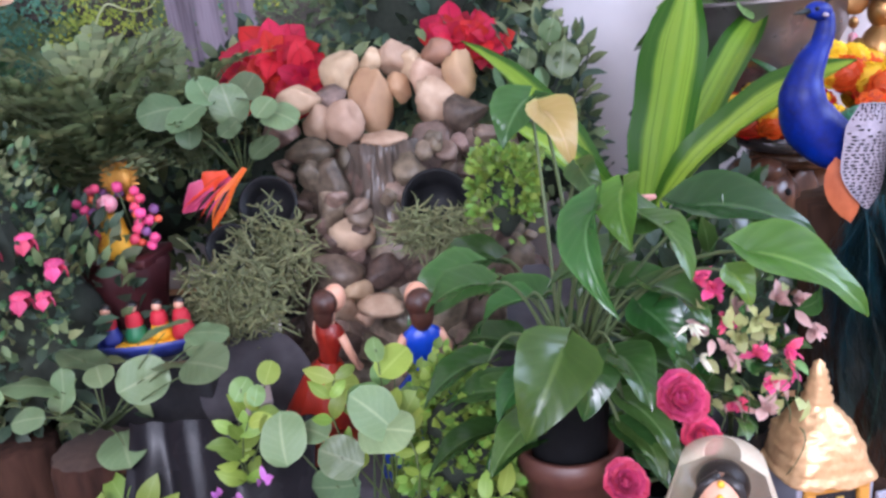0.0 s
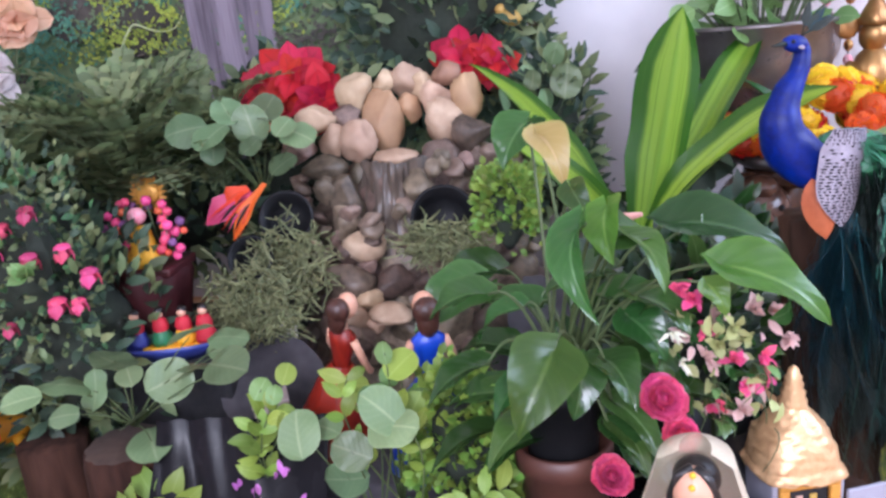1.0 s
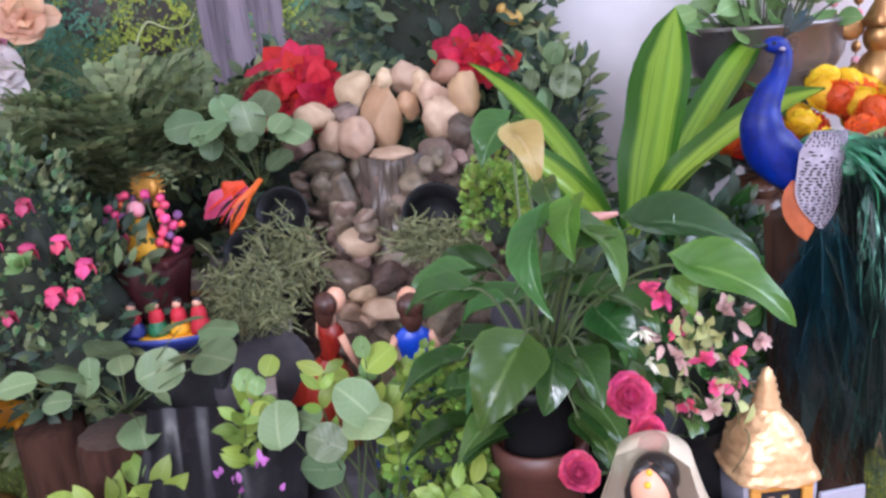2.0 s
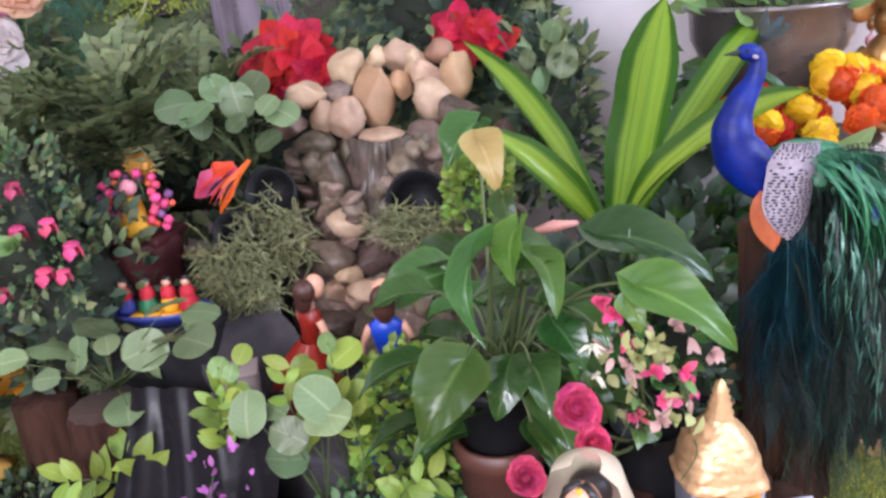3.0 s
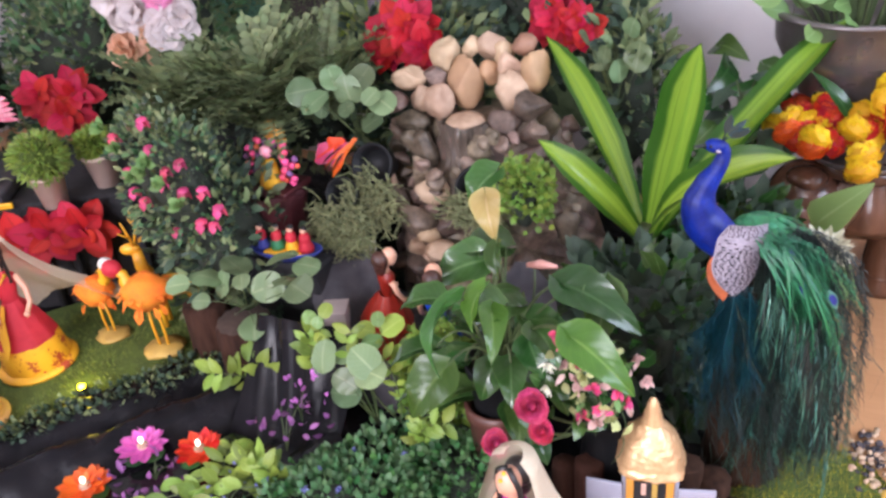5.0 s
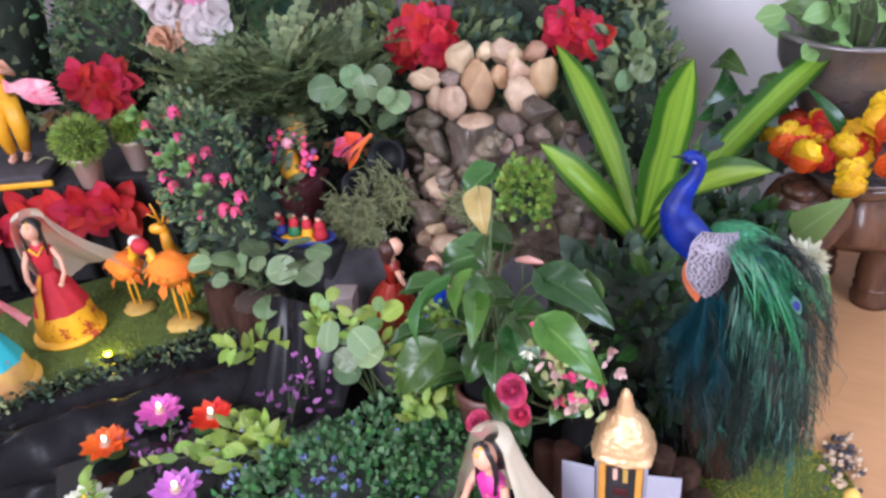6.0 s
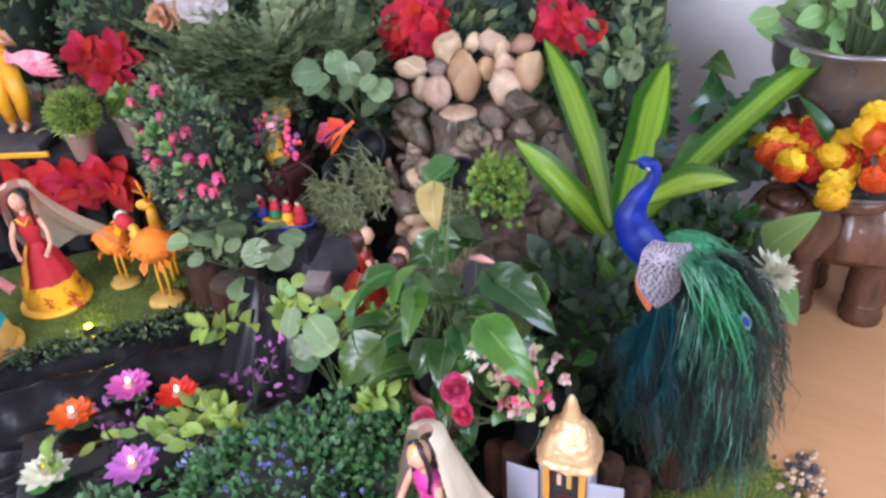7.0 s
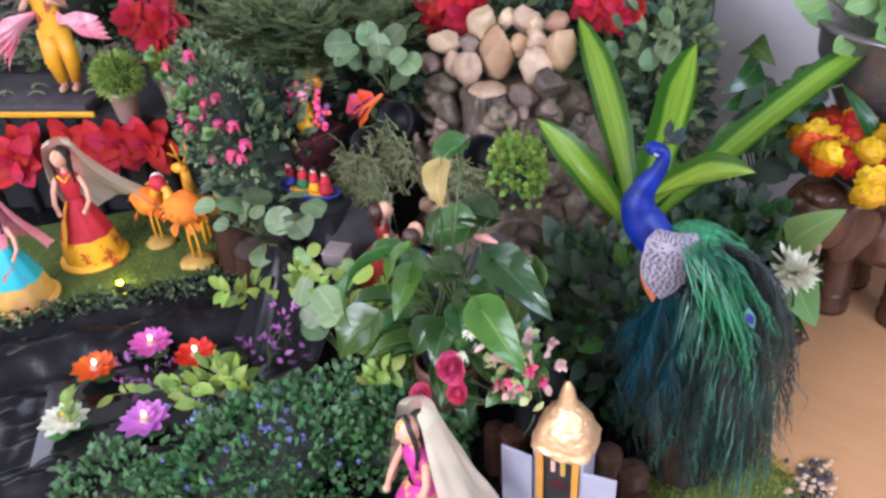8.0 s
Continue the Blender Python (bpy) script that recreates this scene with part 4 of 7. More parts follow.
def string_pot(at, facing, label, seed, drop=0.14, r=0.06, wide=1.4, n=260):
    """A black pot on its side, spilling thin succulent strings."""
    random.seed(seed)
    ob = thing("string_plant_pot", at, label, "potted plant", "string plants in black pots")
    m = aim((0, 0, 0), (1, 0.2, 0), facing).to_3x3().to_4x4()
    g = Geo()
    g.lathe(at, [(r * 0.62, -0.1), (r * 0.95, 0.0), (r, 0.0), (r, 0.012), (r * 0.9, 0.012), (r * 0.86, -0.05), (0.0, -0.05)], 26, m)
    part("pot", g, M_BLACK, ob, "black plastic pot lying on its side")
    f = Vector(facing).normalized()
    gs = Geo()
    for k in range(n):
        v = tilt_vec((rnd(-1, 1), -rnd(0.1, 1), rnd(-0.9, 0.8)), 0.2) * rnd(0.35, 1.0)
        p = Vector(at) + f * 0.02 + Vector((v.x * r * wide, v.y * r * 0.7, -drop * 0.5 + v.z * drop * 0.55))
        q = p + tilt_vec((rnd(-1, 1), rnd(-0.9, 0.1), rnd(-1, 0.6)), 0.3) * rnd(0.025, 0.055)
        gs.tube(bend(p, q, rnd(-0.012, 0.016), 4, (rnd(-1, 1), -0.4, 0.6)), 0.0026, 0.0013, 4, cap=False)
        if k % 2:
            e = q + Vector((rnd(-0.02, 0.02), -rnd(0, 0.02), rnd(0.0, 0.025)))
            gs.tube([q.lerp(p, 0.3), q.lerp(e, 0.5), e], 0.0018, 0.001, 4, cap=False)
    part("string_mass", gs, M_TWIG, ob, "olive green stringy succulent stems", kind="stuff")
    return ob


string_pot((-0.34, 1.40, 0.50), (0.2, -0.85, 0.45), "black pot on its side with stringy olive succulent", 71, 0.19, 0.056, 1.8, 420)
string_pot((-0.40, 1.33, 0.44), (0.0, -0.85, 0.45), "black pot hidden under hanging olive succulent strings", 73, 0.2, 0.045, 2.5, 560)
string_pot((-0.01, 1.36, 0.49), (0.0, -0.85, 0.45), "small black pot with stringy olive succulent", 72, 0.09, 0.065)

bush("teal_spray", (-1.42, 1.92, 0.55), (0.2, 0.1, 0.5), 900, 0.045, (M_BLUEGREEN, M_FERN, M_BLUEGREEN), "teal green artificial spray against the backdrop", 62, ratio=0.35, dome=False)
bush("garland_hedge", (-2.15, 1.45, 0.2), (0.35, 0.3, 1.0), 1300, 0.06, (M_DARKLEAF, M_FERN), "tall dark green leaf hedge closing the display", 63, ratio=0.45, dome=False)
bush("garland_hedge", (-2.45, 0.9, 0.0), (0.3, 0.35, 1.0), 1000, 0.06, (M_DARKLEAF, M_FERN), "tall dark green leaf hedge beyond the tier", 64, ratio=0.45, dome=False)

# striped dracaena
drac = thing("dracaena", (0.36, 1.47, 0.0), "dracaena with broad arching leaves striped lime and dark green", "plant")
g = Geo()
g.lathe((0.36, 1.49, 0.0), [(0.07, 0.0), (0.085, 0.16), (0.09, 0.17), (0.082, 0.17), (0.0, 0.16)], 20)
part("pot", g, M_BLACK, drac)
g = Geo()
g.tube([(0.36, 1.49, 0.15), (0.36, 1.48, 0.28), (0.365, 1.47, 0.4)], 0.016, 0.02, 8)
part("stem", g, M_STEM, drac)


def drac_leaf(tip, width, n, sag, base=(0.36, 1.47, 0.34), fold=0.42):
    g = Geo()
    g.leaf(base, tip, n, width, "strap", fold=fold, sag=sag, n=14, cols=9, wave=0.035)
    part("leaf", g, M_DRAC, drac)


drac_leaf((0.455, 1.47, 0.835), 0.122, (-0.48, -0.87, 0.1), -0.03)
drac_leaf((0.42, 1.52, 0.80), 0.08, (-0.3, -0.9, 0.2), -0.03)
drac_leaf((0.704, 1.915, 0.77), 0.09, (-0.35, -0.65, 0.65), 0.03, fold=0.5)
drac_leaf((0.023, 1.73, 0.752), 0.078, (0.6, -0.5, 0.6), 0.07, fold=0.55)
drac_leaf((0.125, 1.398, 0.621), 0.074, (0.45, -0.6, 0.65), 0.08, fold=0.6)
drac_leaf((0.67, 1.29, 0.69), 0.105, (-0.5, -0.3, 0.8), 0.1, fold=0.6)

# anthurium
anth = thing("anthurium", (0.21, 0.95, 0.0), "anthurium with large glossy heart-shaped leaves in a brown pot", "plant")
g = Geo()
g.lathe((0.2, 0.95, 0.0), [(0.052, 0.0), (0.058, 0.02), (0.066, 0.215), (0.073, 0.22), (0.073, 0.252), (0.066, 0.254), (0.062, 0.23), (0.0, 0.22)], 30)
part("pot", g, M_TERRA, anth, "brown glazed pot")
g = Geo()
g.ball((0.2, 0.95, 0.335), (0.056, 0.056, 0.01), None, 16, 6, 0.4, 2)
part("soil", g, M_SOIL, anth)
part("inner_pot", Geo().lathe((0.2, 0.95, 0.16), [(0.05, 0.05), (0.058, 0.17), (0.063, 0.172), (0.063, 0.19), (0.058, 0.19), (0.055, 0.165)], 30), M_BLACK, anth, "black plastic nursery pot")


def anth_leaf(attach, tip, width, normal, mat=M_ANTH, sag=0.17, fold=0.34, root=(0.21, 0.95, 0.335)):
    g = Geo()
    g.leaf(attach, tip, normal, width, "heart", fold=fold, sag=sag, n=12, cols=9, lobe=0.2, wave=0.05)
    leaf = part("leaf", g, mat, anth)
    g = Geo()
    a, b = Vector(root) + Vector((rnd(-0.03, 0.03), rnd(-0.03, 0.03), 0)), Vector(attach)
    g.tube(bend(a, b, 0.05, 8, (0, 0.2, 1)), 0.0032, 0.002, 6)
    part("stalk", g, M_STEM, leaf)


random.seed(81)
anth_leaf((0.354, 0.93, 0.577), (0.499, 0.9, 0.525), 0.086, (0.2, -0.5, 0.9), M_ANTHDK)
anth_leaf((0.4, 0.83, 0.551), (0.515, 0.8, 0.482), 0.08, (0.3, -0.6, 0.8), M_ANTH)
anth_leaf((0.2, 0.76, 0.48), (0.156, 0.7, 0.403), 0.095, (-0.1, -0.9, 0.35), M_ANTH)
anth_leaf((0.269, 0.8, 0.639), (0.271, 0.74, 0.588), 0.059, (-0.5, -0.7, 0.5), M_ANTH)
anth_leaf((0.286, 0.78, 0.61), (0.319, 0.7, 0.568), 0.050, (0.5, -0.7, 0.4), M_ANTH)
anth_leaf((0.243, 0.76, 0.632), (0.25, 0.66, 0.552), 0.06, (-0.65, -0.55, 0.5), M_ANTHDK, 0.25, 0.5)
anth_leaf((0.275, 0.91, 0.525), (0.185, 0.885, 0.50), 0.065, (0.0, -0.4, 0.9), M_ANTHDK)
anth_leaf((0.231, 0.93, 0.634), (0.257, 0.88, 0.594), 0.043, (-0.3, -0.75, 0.6), M_ANTHDK)
anth_leaf((0.174, 1.07, 0.703), (0.137, 1.02, 0.645), 0.087, (-0.3, -0.75, 0.6), M_ANTHDK)
anth_leaf((0.255, 0.95, 0.518), (0.222, 0.9, 0.478), 0.081, (-0.3, -0.6, 0.7), M_ANTHDK)
anth_leaf((0.072, 1.2, 0.407), (-0.047, 1.15, 0.343), 0.122, (-0.1, -0.6, 0.8), M_ANTHDK)
anth_leaf((0.098, 1.25, 0.415), (-0.008, 1.2, 0.406), 0.106, (-0.1, -0.4, 0.9), M_ANTHDK)
anth_leaf((0.233, 0.88, 0.409), (0.218, 0.84, 0.344), 0.069, (0.2, -0.9, 0.3), M_ANTHDK)
anth_leaf((0.388, 0.86, 0.519), (0.408, 0.84, 0.482), 0.042, (0.3, -0.8, 0.5), M_ANTH)
anth_leaf((0.295, 0.9, 0.463), (0.339, 0.86, 0.415), 0.069, (0.3, -0.8, 0.5), M_ANTHDK)
anth_leaf((0.297, 0.8, 0.606), (0.251, 0.76, 0.593), 0.083, (0.2, -0.3, 0.9), M_ANTHDK)
anth_leaf((0.42, 0.95, 0.579), (0.42, 0.9, 0.479), 0.080, (0.3, -0.6, 0.6), M_ANTHDK)
anth_leaf((0.19, 0.985, 0.698), (0.222, 0.945, 0.632), 0.062, (0.2, -0.75, 0.55), M_YELLOWLEAF, 0.25, 0.5)
for k in range(34):
    a = radians(-60 + 300 * (k % 17) / 17)
    q = Vector((0.22 + 0.1 * math.cos(a) * rnd(0.5, 1.3), 0.93 + 0.09 * math.sin(a) * rnd(0.5, 1.3), rnd(0.3, 0.52) if k < 18 else rnd(0.27, 0.4)))
    e = q + Vector((math.cos(a), math.sin(a) - 0.3, rnd(-0.9, 0.1))).normalized() * rnd(0.08, 0.12)
    anth_leaf(tuple(q), tuple(e), rnd(0.05, 0.085), (math.cos(a) * 0.6, math.sin(a) * 0.4 - 0.3, 0.7), M_ANTHDK)
g = Geo()
g.tube(bend((0.22, 0.95, 0.335), (0.275, 0.99, 0.565), 0.02, 6, (1, 0, 0)), 0.003, 0.002, 6)
bud = part("flower_stalk", g, M_STEM, anth)
g = Geo()
g.tube([(0.262, 0.99, 0.562), (0.29, 0.985, 0.572), (0.325, 0.975, 0.58)], 0.006, 0.004, 8, radii=[0.005, 0.009, 0.003])
part("pink_spathe", g, M_PINKSPATHE, bud, "pale pink furled flower")


# ---- left wing: pond, lawn, tier and figures ----
WO, WU, WV = Vector((-0.915, 0.72, 0)), Vector((0.58, 0.815, 0)), Vector((-0.815, 0.58, 0))


def wing(a, b, z):
    return WO + WU * a + WV * b + Vector((0, 0, z))


def sheet(points, na, nb):
    g = Geo()
    g.v = [tuple(p) for p in points]
    g.uv = [(0.5, 0.5)] * len(g.v)
    g.f = [(i * (nb + 1) + j, (i + 1) * (nb + 1) + j, (i + 1) * (nb + 1) + j + 1, i * (nb + 1) + j + 1) for i in range(na) for j in range(nb)]
    g.mi = [0] * len(g.f)
    return g


def liner_height(a, b):
    """The pond's cross-section: lawn edge, two folds, the basin, the near rim."""
    keys = ((-0.84, 0.018), (-0.75, 0.085), (-0.70, 0.095), (-0.64, 0.035), (-0.3, 0.03), (-0.23, 0.085), (-0.19, 0.09), (-0.12, 0.035), (-0.05, 0.06), (0.03, 0.055))
    z = keys[0][1]
    for (b0, z0), (b1, z1) in zip(keys, keys[1:]):
        if b0 <= b <= b1:
            t = (b - b0) / (b1 - b0)
            t = t * t * (3 - 2 * t)
            z = z0 + (z1 - z0) * t
    if a > 0.36:
        z = max(z, 0.03 + 0.3 * min(0.2, a - 0.36))
    return z + 0.014 * noise.noise((a * 9, b * 22, 3)) + 0.012 * noise.noise((a * 26, b * 26, 5))


NA, NB = 80, 70
pond = thing("pond", wing(0.05, -0.45, 0), "small pond lined with creased black plastic sheet", "pond")
part("liner", sheet([wing(-0.95 + 1.5 * i / NA, -0.84 + 0.87 * j / NB, liner_height(-0.95 + 1.5 * i / NA, -0.84 + 0.87 * j / NB)) for i in range(NA + 1) for j in range(NB + 1)], NA, NB), M_LINER, pond, "creased shiny black plastic liner")
m, nt, n, l, p = tree_of("dark_pond_water")
p.inputs["Base Color"].default_value, p.inputs["Roughness"].default_value = (0.008, 0.009, 0.008, 1), 0.12
b = n.new("ShaderNodeBump")
b.inputs["Strength"].default_value, b.inputs["Distance"].default_value = 0.15, 0.002
l.new(grain(nt, 14, 2), b.inputs["Height"])
l.new(b.outputs[0], p.inputs["Normal"])
M_WATER = m
part("water", sheet([wing(-0.12 + 0.5 * i / 4, -0.62 + 0.3 * j / 4, 0.04) for i in range(5) for j in range(5)], 4, 4), M_WATER, pond, "still dark water")

# lawn mat
lawn = thing("grass_mat", wing(-0.1, 0.2, 0), "mat of short artificial grass under the dolls", "grass mat")
NA, NB = 40, 20
part("backing", sheet([wing(-0.95 + 1.42 * i / NA, 0.01 + 0.52 * j / NB, 0.052 + 0.008 * noise.noise((i * 0.3, j * 0.3, 7))) for i in range(NA + 1) for j in range(NB + 1)], NA, NB), M_MOSSBASE, lawn)
random.seed(91)
g = Geo()
for k in range(9000):
    q = wing(rnd(-0.7, 0.47), rnd(0.01, 0.5), 0.05)
    d = Vector((rnd(-0.6, 0.6), rnd(-0.6, 0.6), 1)).normalized() * rnd(0.006, 0.015)
    s = Vector((rnd(-1, 1), rnd(-1, 1), 0)).normalized() * 0.0014
    g.add([q - s, q + s, q + d], [(0, 1, 2)], [(0.2, 0), (0.8, 0), (0.5, 1)])
part("turf", g, M_GRASS, lawn, kind="stuff")
fringe = thing("leaf_fringe", wing(0, 0, 0), "dark leafy fringe along the lawn's front edge", "garland")
g, g2 = Geo(), Geo()
for k in range(1500):
    a = rnd(-0.75, 0.5)
    q = wing(a, rnd(-0.07, 0.035), 0.05 + rnd(-0.01, 0.025))
    d = tilt_vec((0.3, -0.5, 0.5), 0.9) * rnd(0.012, 0.03)
    (g if k % 3 else g2).leaf(q, q + d, tilt_vec(FACE, 0.6), 0.012, "oval", 0.2, 0.1, 3, 3)
part("leaves", g, M_DARKLEAF, fringe, kind="stuff")
part("pale_leaves", g2, M_FERN, fringe, kind="stuff")

spot = thing("lawn_spotlight", wing(0.03, 0.045, 0.05), "small lit yellow spotlight on a black base in the grass", "lamp")
g = Geo()
g.lathe(wing(0.03, 0.045, 0.05), [(0.018, 0.0), (0.018, 0.008), (0.008, 0.012), (0.008, 0.02), (0.0, 0.02)], 14)
part("base", g, M_BLACK, spot)
g = Geo()
g.ball(wing(0.03, 0.045, 0.072), (0.009, 0.009, 0.006), None, 12, 8)
part("lens", g, M_SPOT, spot, "glowing yellow lens")
bulb = new("lawn_lamp", bpy.data.lights.new("lawn_lamp", "POINT"))
bulb.data.energy, bulb.data.color, bulb.data.shadow_soft_size = 0.22, (1.0, 0.85, 0.1), 0.012
bulb.location = wing(0.03, 0.08, 0.085)

# lotus lights
LOTUS = [(m, [unit_leaf("petal", m, 0.6, "petal", fold=0.25, sag=s, n=6, cols=5) for s in (-0.08, -0.16)]) for m in (M_SCARLET, M_MAGENTA, M_ORANGEP, M_PURPLE, M_CREAMPETAL)]
U_PAD = unit_leaf("pad", M_BOXDARK, 1.0, "round", fold=0.05, sag=0.03, n=8, cols=7)


def lotus(at, kind, r, label, lit=True):
    ob = thing("lotus_light", at, label, "floating lamp" if lit else "water lily", "floating lotus lights")
    mat, petals = LOTUS[kind]
    for layer, (count, lift) in enumerate(((10, 0.08), (8, 0.4), (6, 0.95))):
        for k in range(count):
            a = 2 * math.pi * (k + 0.5 * layer) / count + rnd(-0.1, 0.1)
            d = Vector((math.cos(a), math.sin(a), lift + rnd(-0.08, 0.08)))
            part("petal", petals[layer % 2], None, ob, at=aim(Vector(at) + Vector((math.cos(a), math.sin(a), 0.3)) * 0.006, d, (-math.cos(a) * lift, -math.sin(a) * lift, 1), r * (1.0, 0.86, 0.5)[layer] * rnd(0.92, 1.06)))
    for k in range(3):
        a = 2.1 * k + rnd(0, 1)
        part("pad", U_PAD, None, ob, at=aim(Vector(at) + Vector((0, 0, -0.02)), (math.cos(a), math.sin(a), 0.05), (0, 0, 1), r * 0.95))
    g = Geo()
    g.lathe(Vector(at) + Vector((0, 0, -0.02)), [(0.02, 0.0), (0.016, 0.015), (0.012, 0.028), (0.0, 0.03)], 12)
    part("float", g, M_CREAM, ob)
    g = Geo()
    g.ball(Vector(at) + Vector((0, 0, 0.02)), (0.0055, 0.0055, 0.009), None, 10, 8)
    part("bulb" if lit else "flower_heart", g, M_LED if lit else M_MARI, ob)
    return ob


random.seed(95)
lotus((-0.463, 0.714, 0.078), 0, 0.055, "scarlet floating lotus lamp with a lit white bulb")
lotus((-0.600, 0.669, 0.078), 1, 0.056, "pink floating lotus lamp with a lit bulb")
lotus((-0.632, 0.526, 0.078), 2, 0.056, "orange-red floating lotus lamp with a lit bulb")
lotus((-0.362, 0.503, 0.078), 3, 0.058, "lilac floating lotus lamp with a lit white bulb")
lotus((-0.520, 0.385, 0.075), 4, 0.055, "cream water lily with pale green leaves", False)
lime_plant((-0.5, 0.40, 0.05), (-0.50, 0.38, 0.07), 6, (0.1, 0.08, 0.008), 0.042, "pale green leaves round the cream water lily")
lime_plant((-0.36, 0.68, 0.05), (-0.33, 0.66, 0.09), 10, (0.1, 0.08, 0.02), 0.06, "olive leaves trailing over the pond")


def spray(name, at, c, r, n, size, mat, label, seed, cat="plant"):
    random.seed(seed)
    ob = thing(name, at, label, cat)
    g, st = Geo(), Geo()
    for k in range(n):
        q = Vector(c) + Vector((rnd(-1, 1) * r[0], rnd(-1, 1) * r[1], rnd(-1, 1) * r[2]))
        d = tilt_vec((0.2, -0.3, 0.6), 0.9) * size * rnd(0.6, 1.2)
        g.leaf(q, q + d, tilt_vec(FACE, 0.5), size * 0.4, "oval", 0.2, 0.1, 4, 3)
        if k % 9 == 0:
            st.tube(bend(at, q, 0.02, 4), 0.0018, 0.001, 4, cap=False)
    part("leaves", g, mat, ob, kind="stuff")
    part("stem", st, M_STEM, ob, kind="stuff")
    return ob


spray("purple_sprig", (-0.52, 0.62, 0.05), (-0.52, 0.60, 0.075), (0.1, 0.08, 0.012), 34, 0.03, M_VIOLET, "dull purple artificial sprig lying in the pond", 96)
spray("purple_sprig", (-0.28, 0.80, 0.06), (-0.26, 0.82, 0.14), (0.1, 0.06, 0.02), 26, 0.03, M_VIOLET, "dull purple leaves at the pond's end", 97)
spray("purple_sprig", (-0.3, 0.60, 0.05), (-0.25, 0.62, 0.10), (0.08, 0.07, 0.02), 50, 0.022, M_BLUE, "sprig of small lavender blossoms over the pond", 98)
spray("purple_sprig", (-0.27, 0.86, 0.1), (-0.24, 0.86, 0.21), (0.06, 0.03, 0.05), 14, 0.022, M_PURPLE, "sprig of small lilac blossoms", 99)

random.seed(100)
vine = thing("trailing_vine", (-0.2, 0.72, 0.09), "olive green vine with pointed leaves trailing over the pond", "plant")
for a, b in (((-0.2, 0.74, 0.1), (-0.42, 0.62, 0.085)), ((-0.24, 0.7, 0.1), (-0.5, 0.5, 0.08)), ((-0.22, 0.66, 0.11), (-0.34, 0.6, 0.1)), ((-0.16, 0.6, 0.14), (-0.36, 0.58, 0.1))):
    way_v = bend(a, b, 0.025, 9, (0.3, -0.3, 0.8))
    part("stem", Geo().tube(way_v, 0.0022, 0.0012, 5), M_STEM, vine)
    for q in way_v[3:]:
        part("leaf", random.choice(U_LIME), None, vine, at=aim(q, tilt_vec((-0.5, -0.4, 0.1), 0.8), tilt_vec((0.3, -0.4, 0.8), 0.4), rnd(0.028, 0.058)))

# blue dots on the low bush
random.seed(101)
U_DOT = Geo()
for k in range(22):
    d = tilt_vec((0, 0, 0.4), 1.0)
    U_DOT.leaf((0, 0, 0), d * 0.011, tilt_vec((0, 0, 1), 0.5), 0.007, "petal", 0.2, 0.0, 2, 3)
U_DOT = U_DOT.mesh("blue_blossom", M_BLUE)
for k in range(30):
    a, rr = rnd(0, 6.28), rnd(0, 0.95)
    x, y = -0.02 + 0.2 * rr * math.cos(a), 0.60 + 0.32 * rr * math.sin(a)
    z = 0.075 + 0.098 * math.sqrt(max(0, 1 - rr * rr * 0.9))
    ob = new("blue_flower", U_DOT)
    ob.matrix_basis = Matrix.Translation((x, y, z)) @ pose(0, 0, 0, rnd(0, 90), 0, rnd(0, 360))
    tagged(ob, "small round blue artificial flower in the low bush", "artificial flower", "blue flowers")

# black tier
TU, TV = Vector((0.84, 0.543, 0)), Vector((-0.543, 0.84, 0))
T0 = Vector((-1.50, 0.98, 0))
rot_t = Matrix.Rotation(math.atan2(TU.y, TU.x), 4, "Z")
tier = thing("display_tier", T0, "low display tier covered with black cloth", "shelf")
part("riser", Geo().box(T0 + TV * 0.28 + Vector((0, 0, 0.19)), (1.5, 0.5, 0.38), rot_t, 0.012), M_BLACKCLOTH, tier)
g = Geo()
for k in range(16):
    a = -0.73 + 1.46 * k / 15 + rnd(-0.03, 0.03)
    q = T0 + TU * a + TV * 0.018
    g.tube([q + Vector((0, 0, 0.375)), q + TV * rnd(-0.012, -0.004) + Vector((0, 0, 0.2)), q + TV * rnd(-0.02, 0) + Vector((0, 0, 0.0))], 0.012, 0.016, 5)
part("cloth_fold", g, M_BLACKCLOTH, tier, kind="stuff")
board = thing("base_board", T0 + TU * -0.1 + TV * 0.14 + Vector((0, 0, 0.38)), "dark slab with twigs and a yellow front edge under the figure", "board")
part("plank", Geo().box(T0 + TU * -0.18 + TV * 0.17 + Vector((0, 0, 0.402)), (0.54, 0.3, 0.035), rot_t, 0.01), M_GREY, board)
part("front_strip", Geo().box(T0 + TU * -0.16 + TV * 0.014 + Vector((0, 0, 0.392)), (0.56, 0.012, 0.018), rot_t, 0.004), M_YELLOWFIG, board, "yellow edge strip")
random.seed(103)
for k in range(9):
    q = T0 + TU * rnd(-0.35, 0.05) + TV * rnd(0.03, 0.2) + Vector((0, 0, 0.424))
    e = q + TU * rnd(-0.12, 0.12) + TV * rnd(-0.03, 0.03)
    part("twig", Geo().tube(bend(q, e, 0.015, 6, (0.2, 0.1, 1)), 0.004, 0.002, 5), M_TWIG, board)


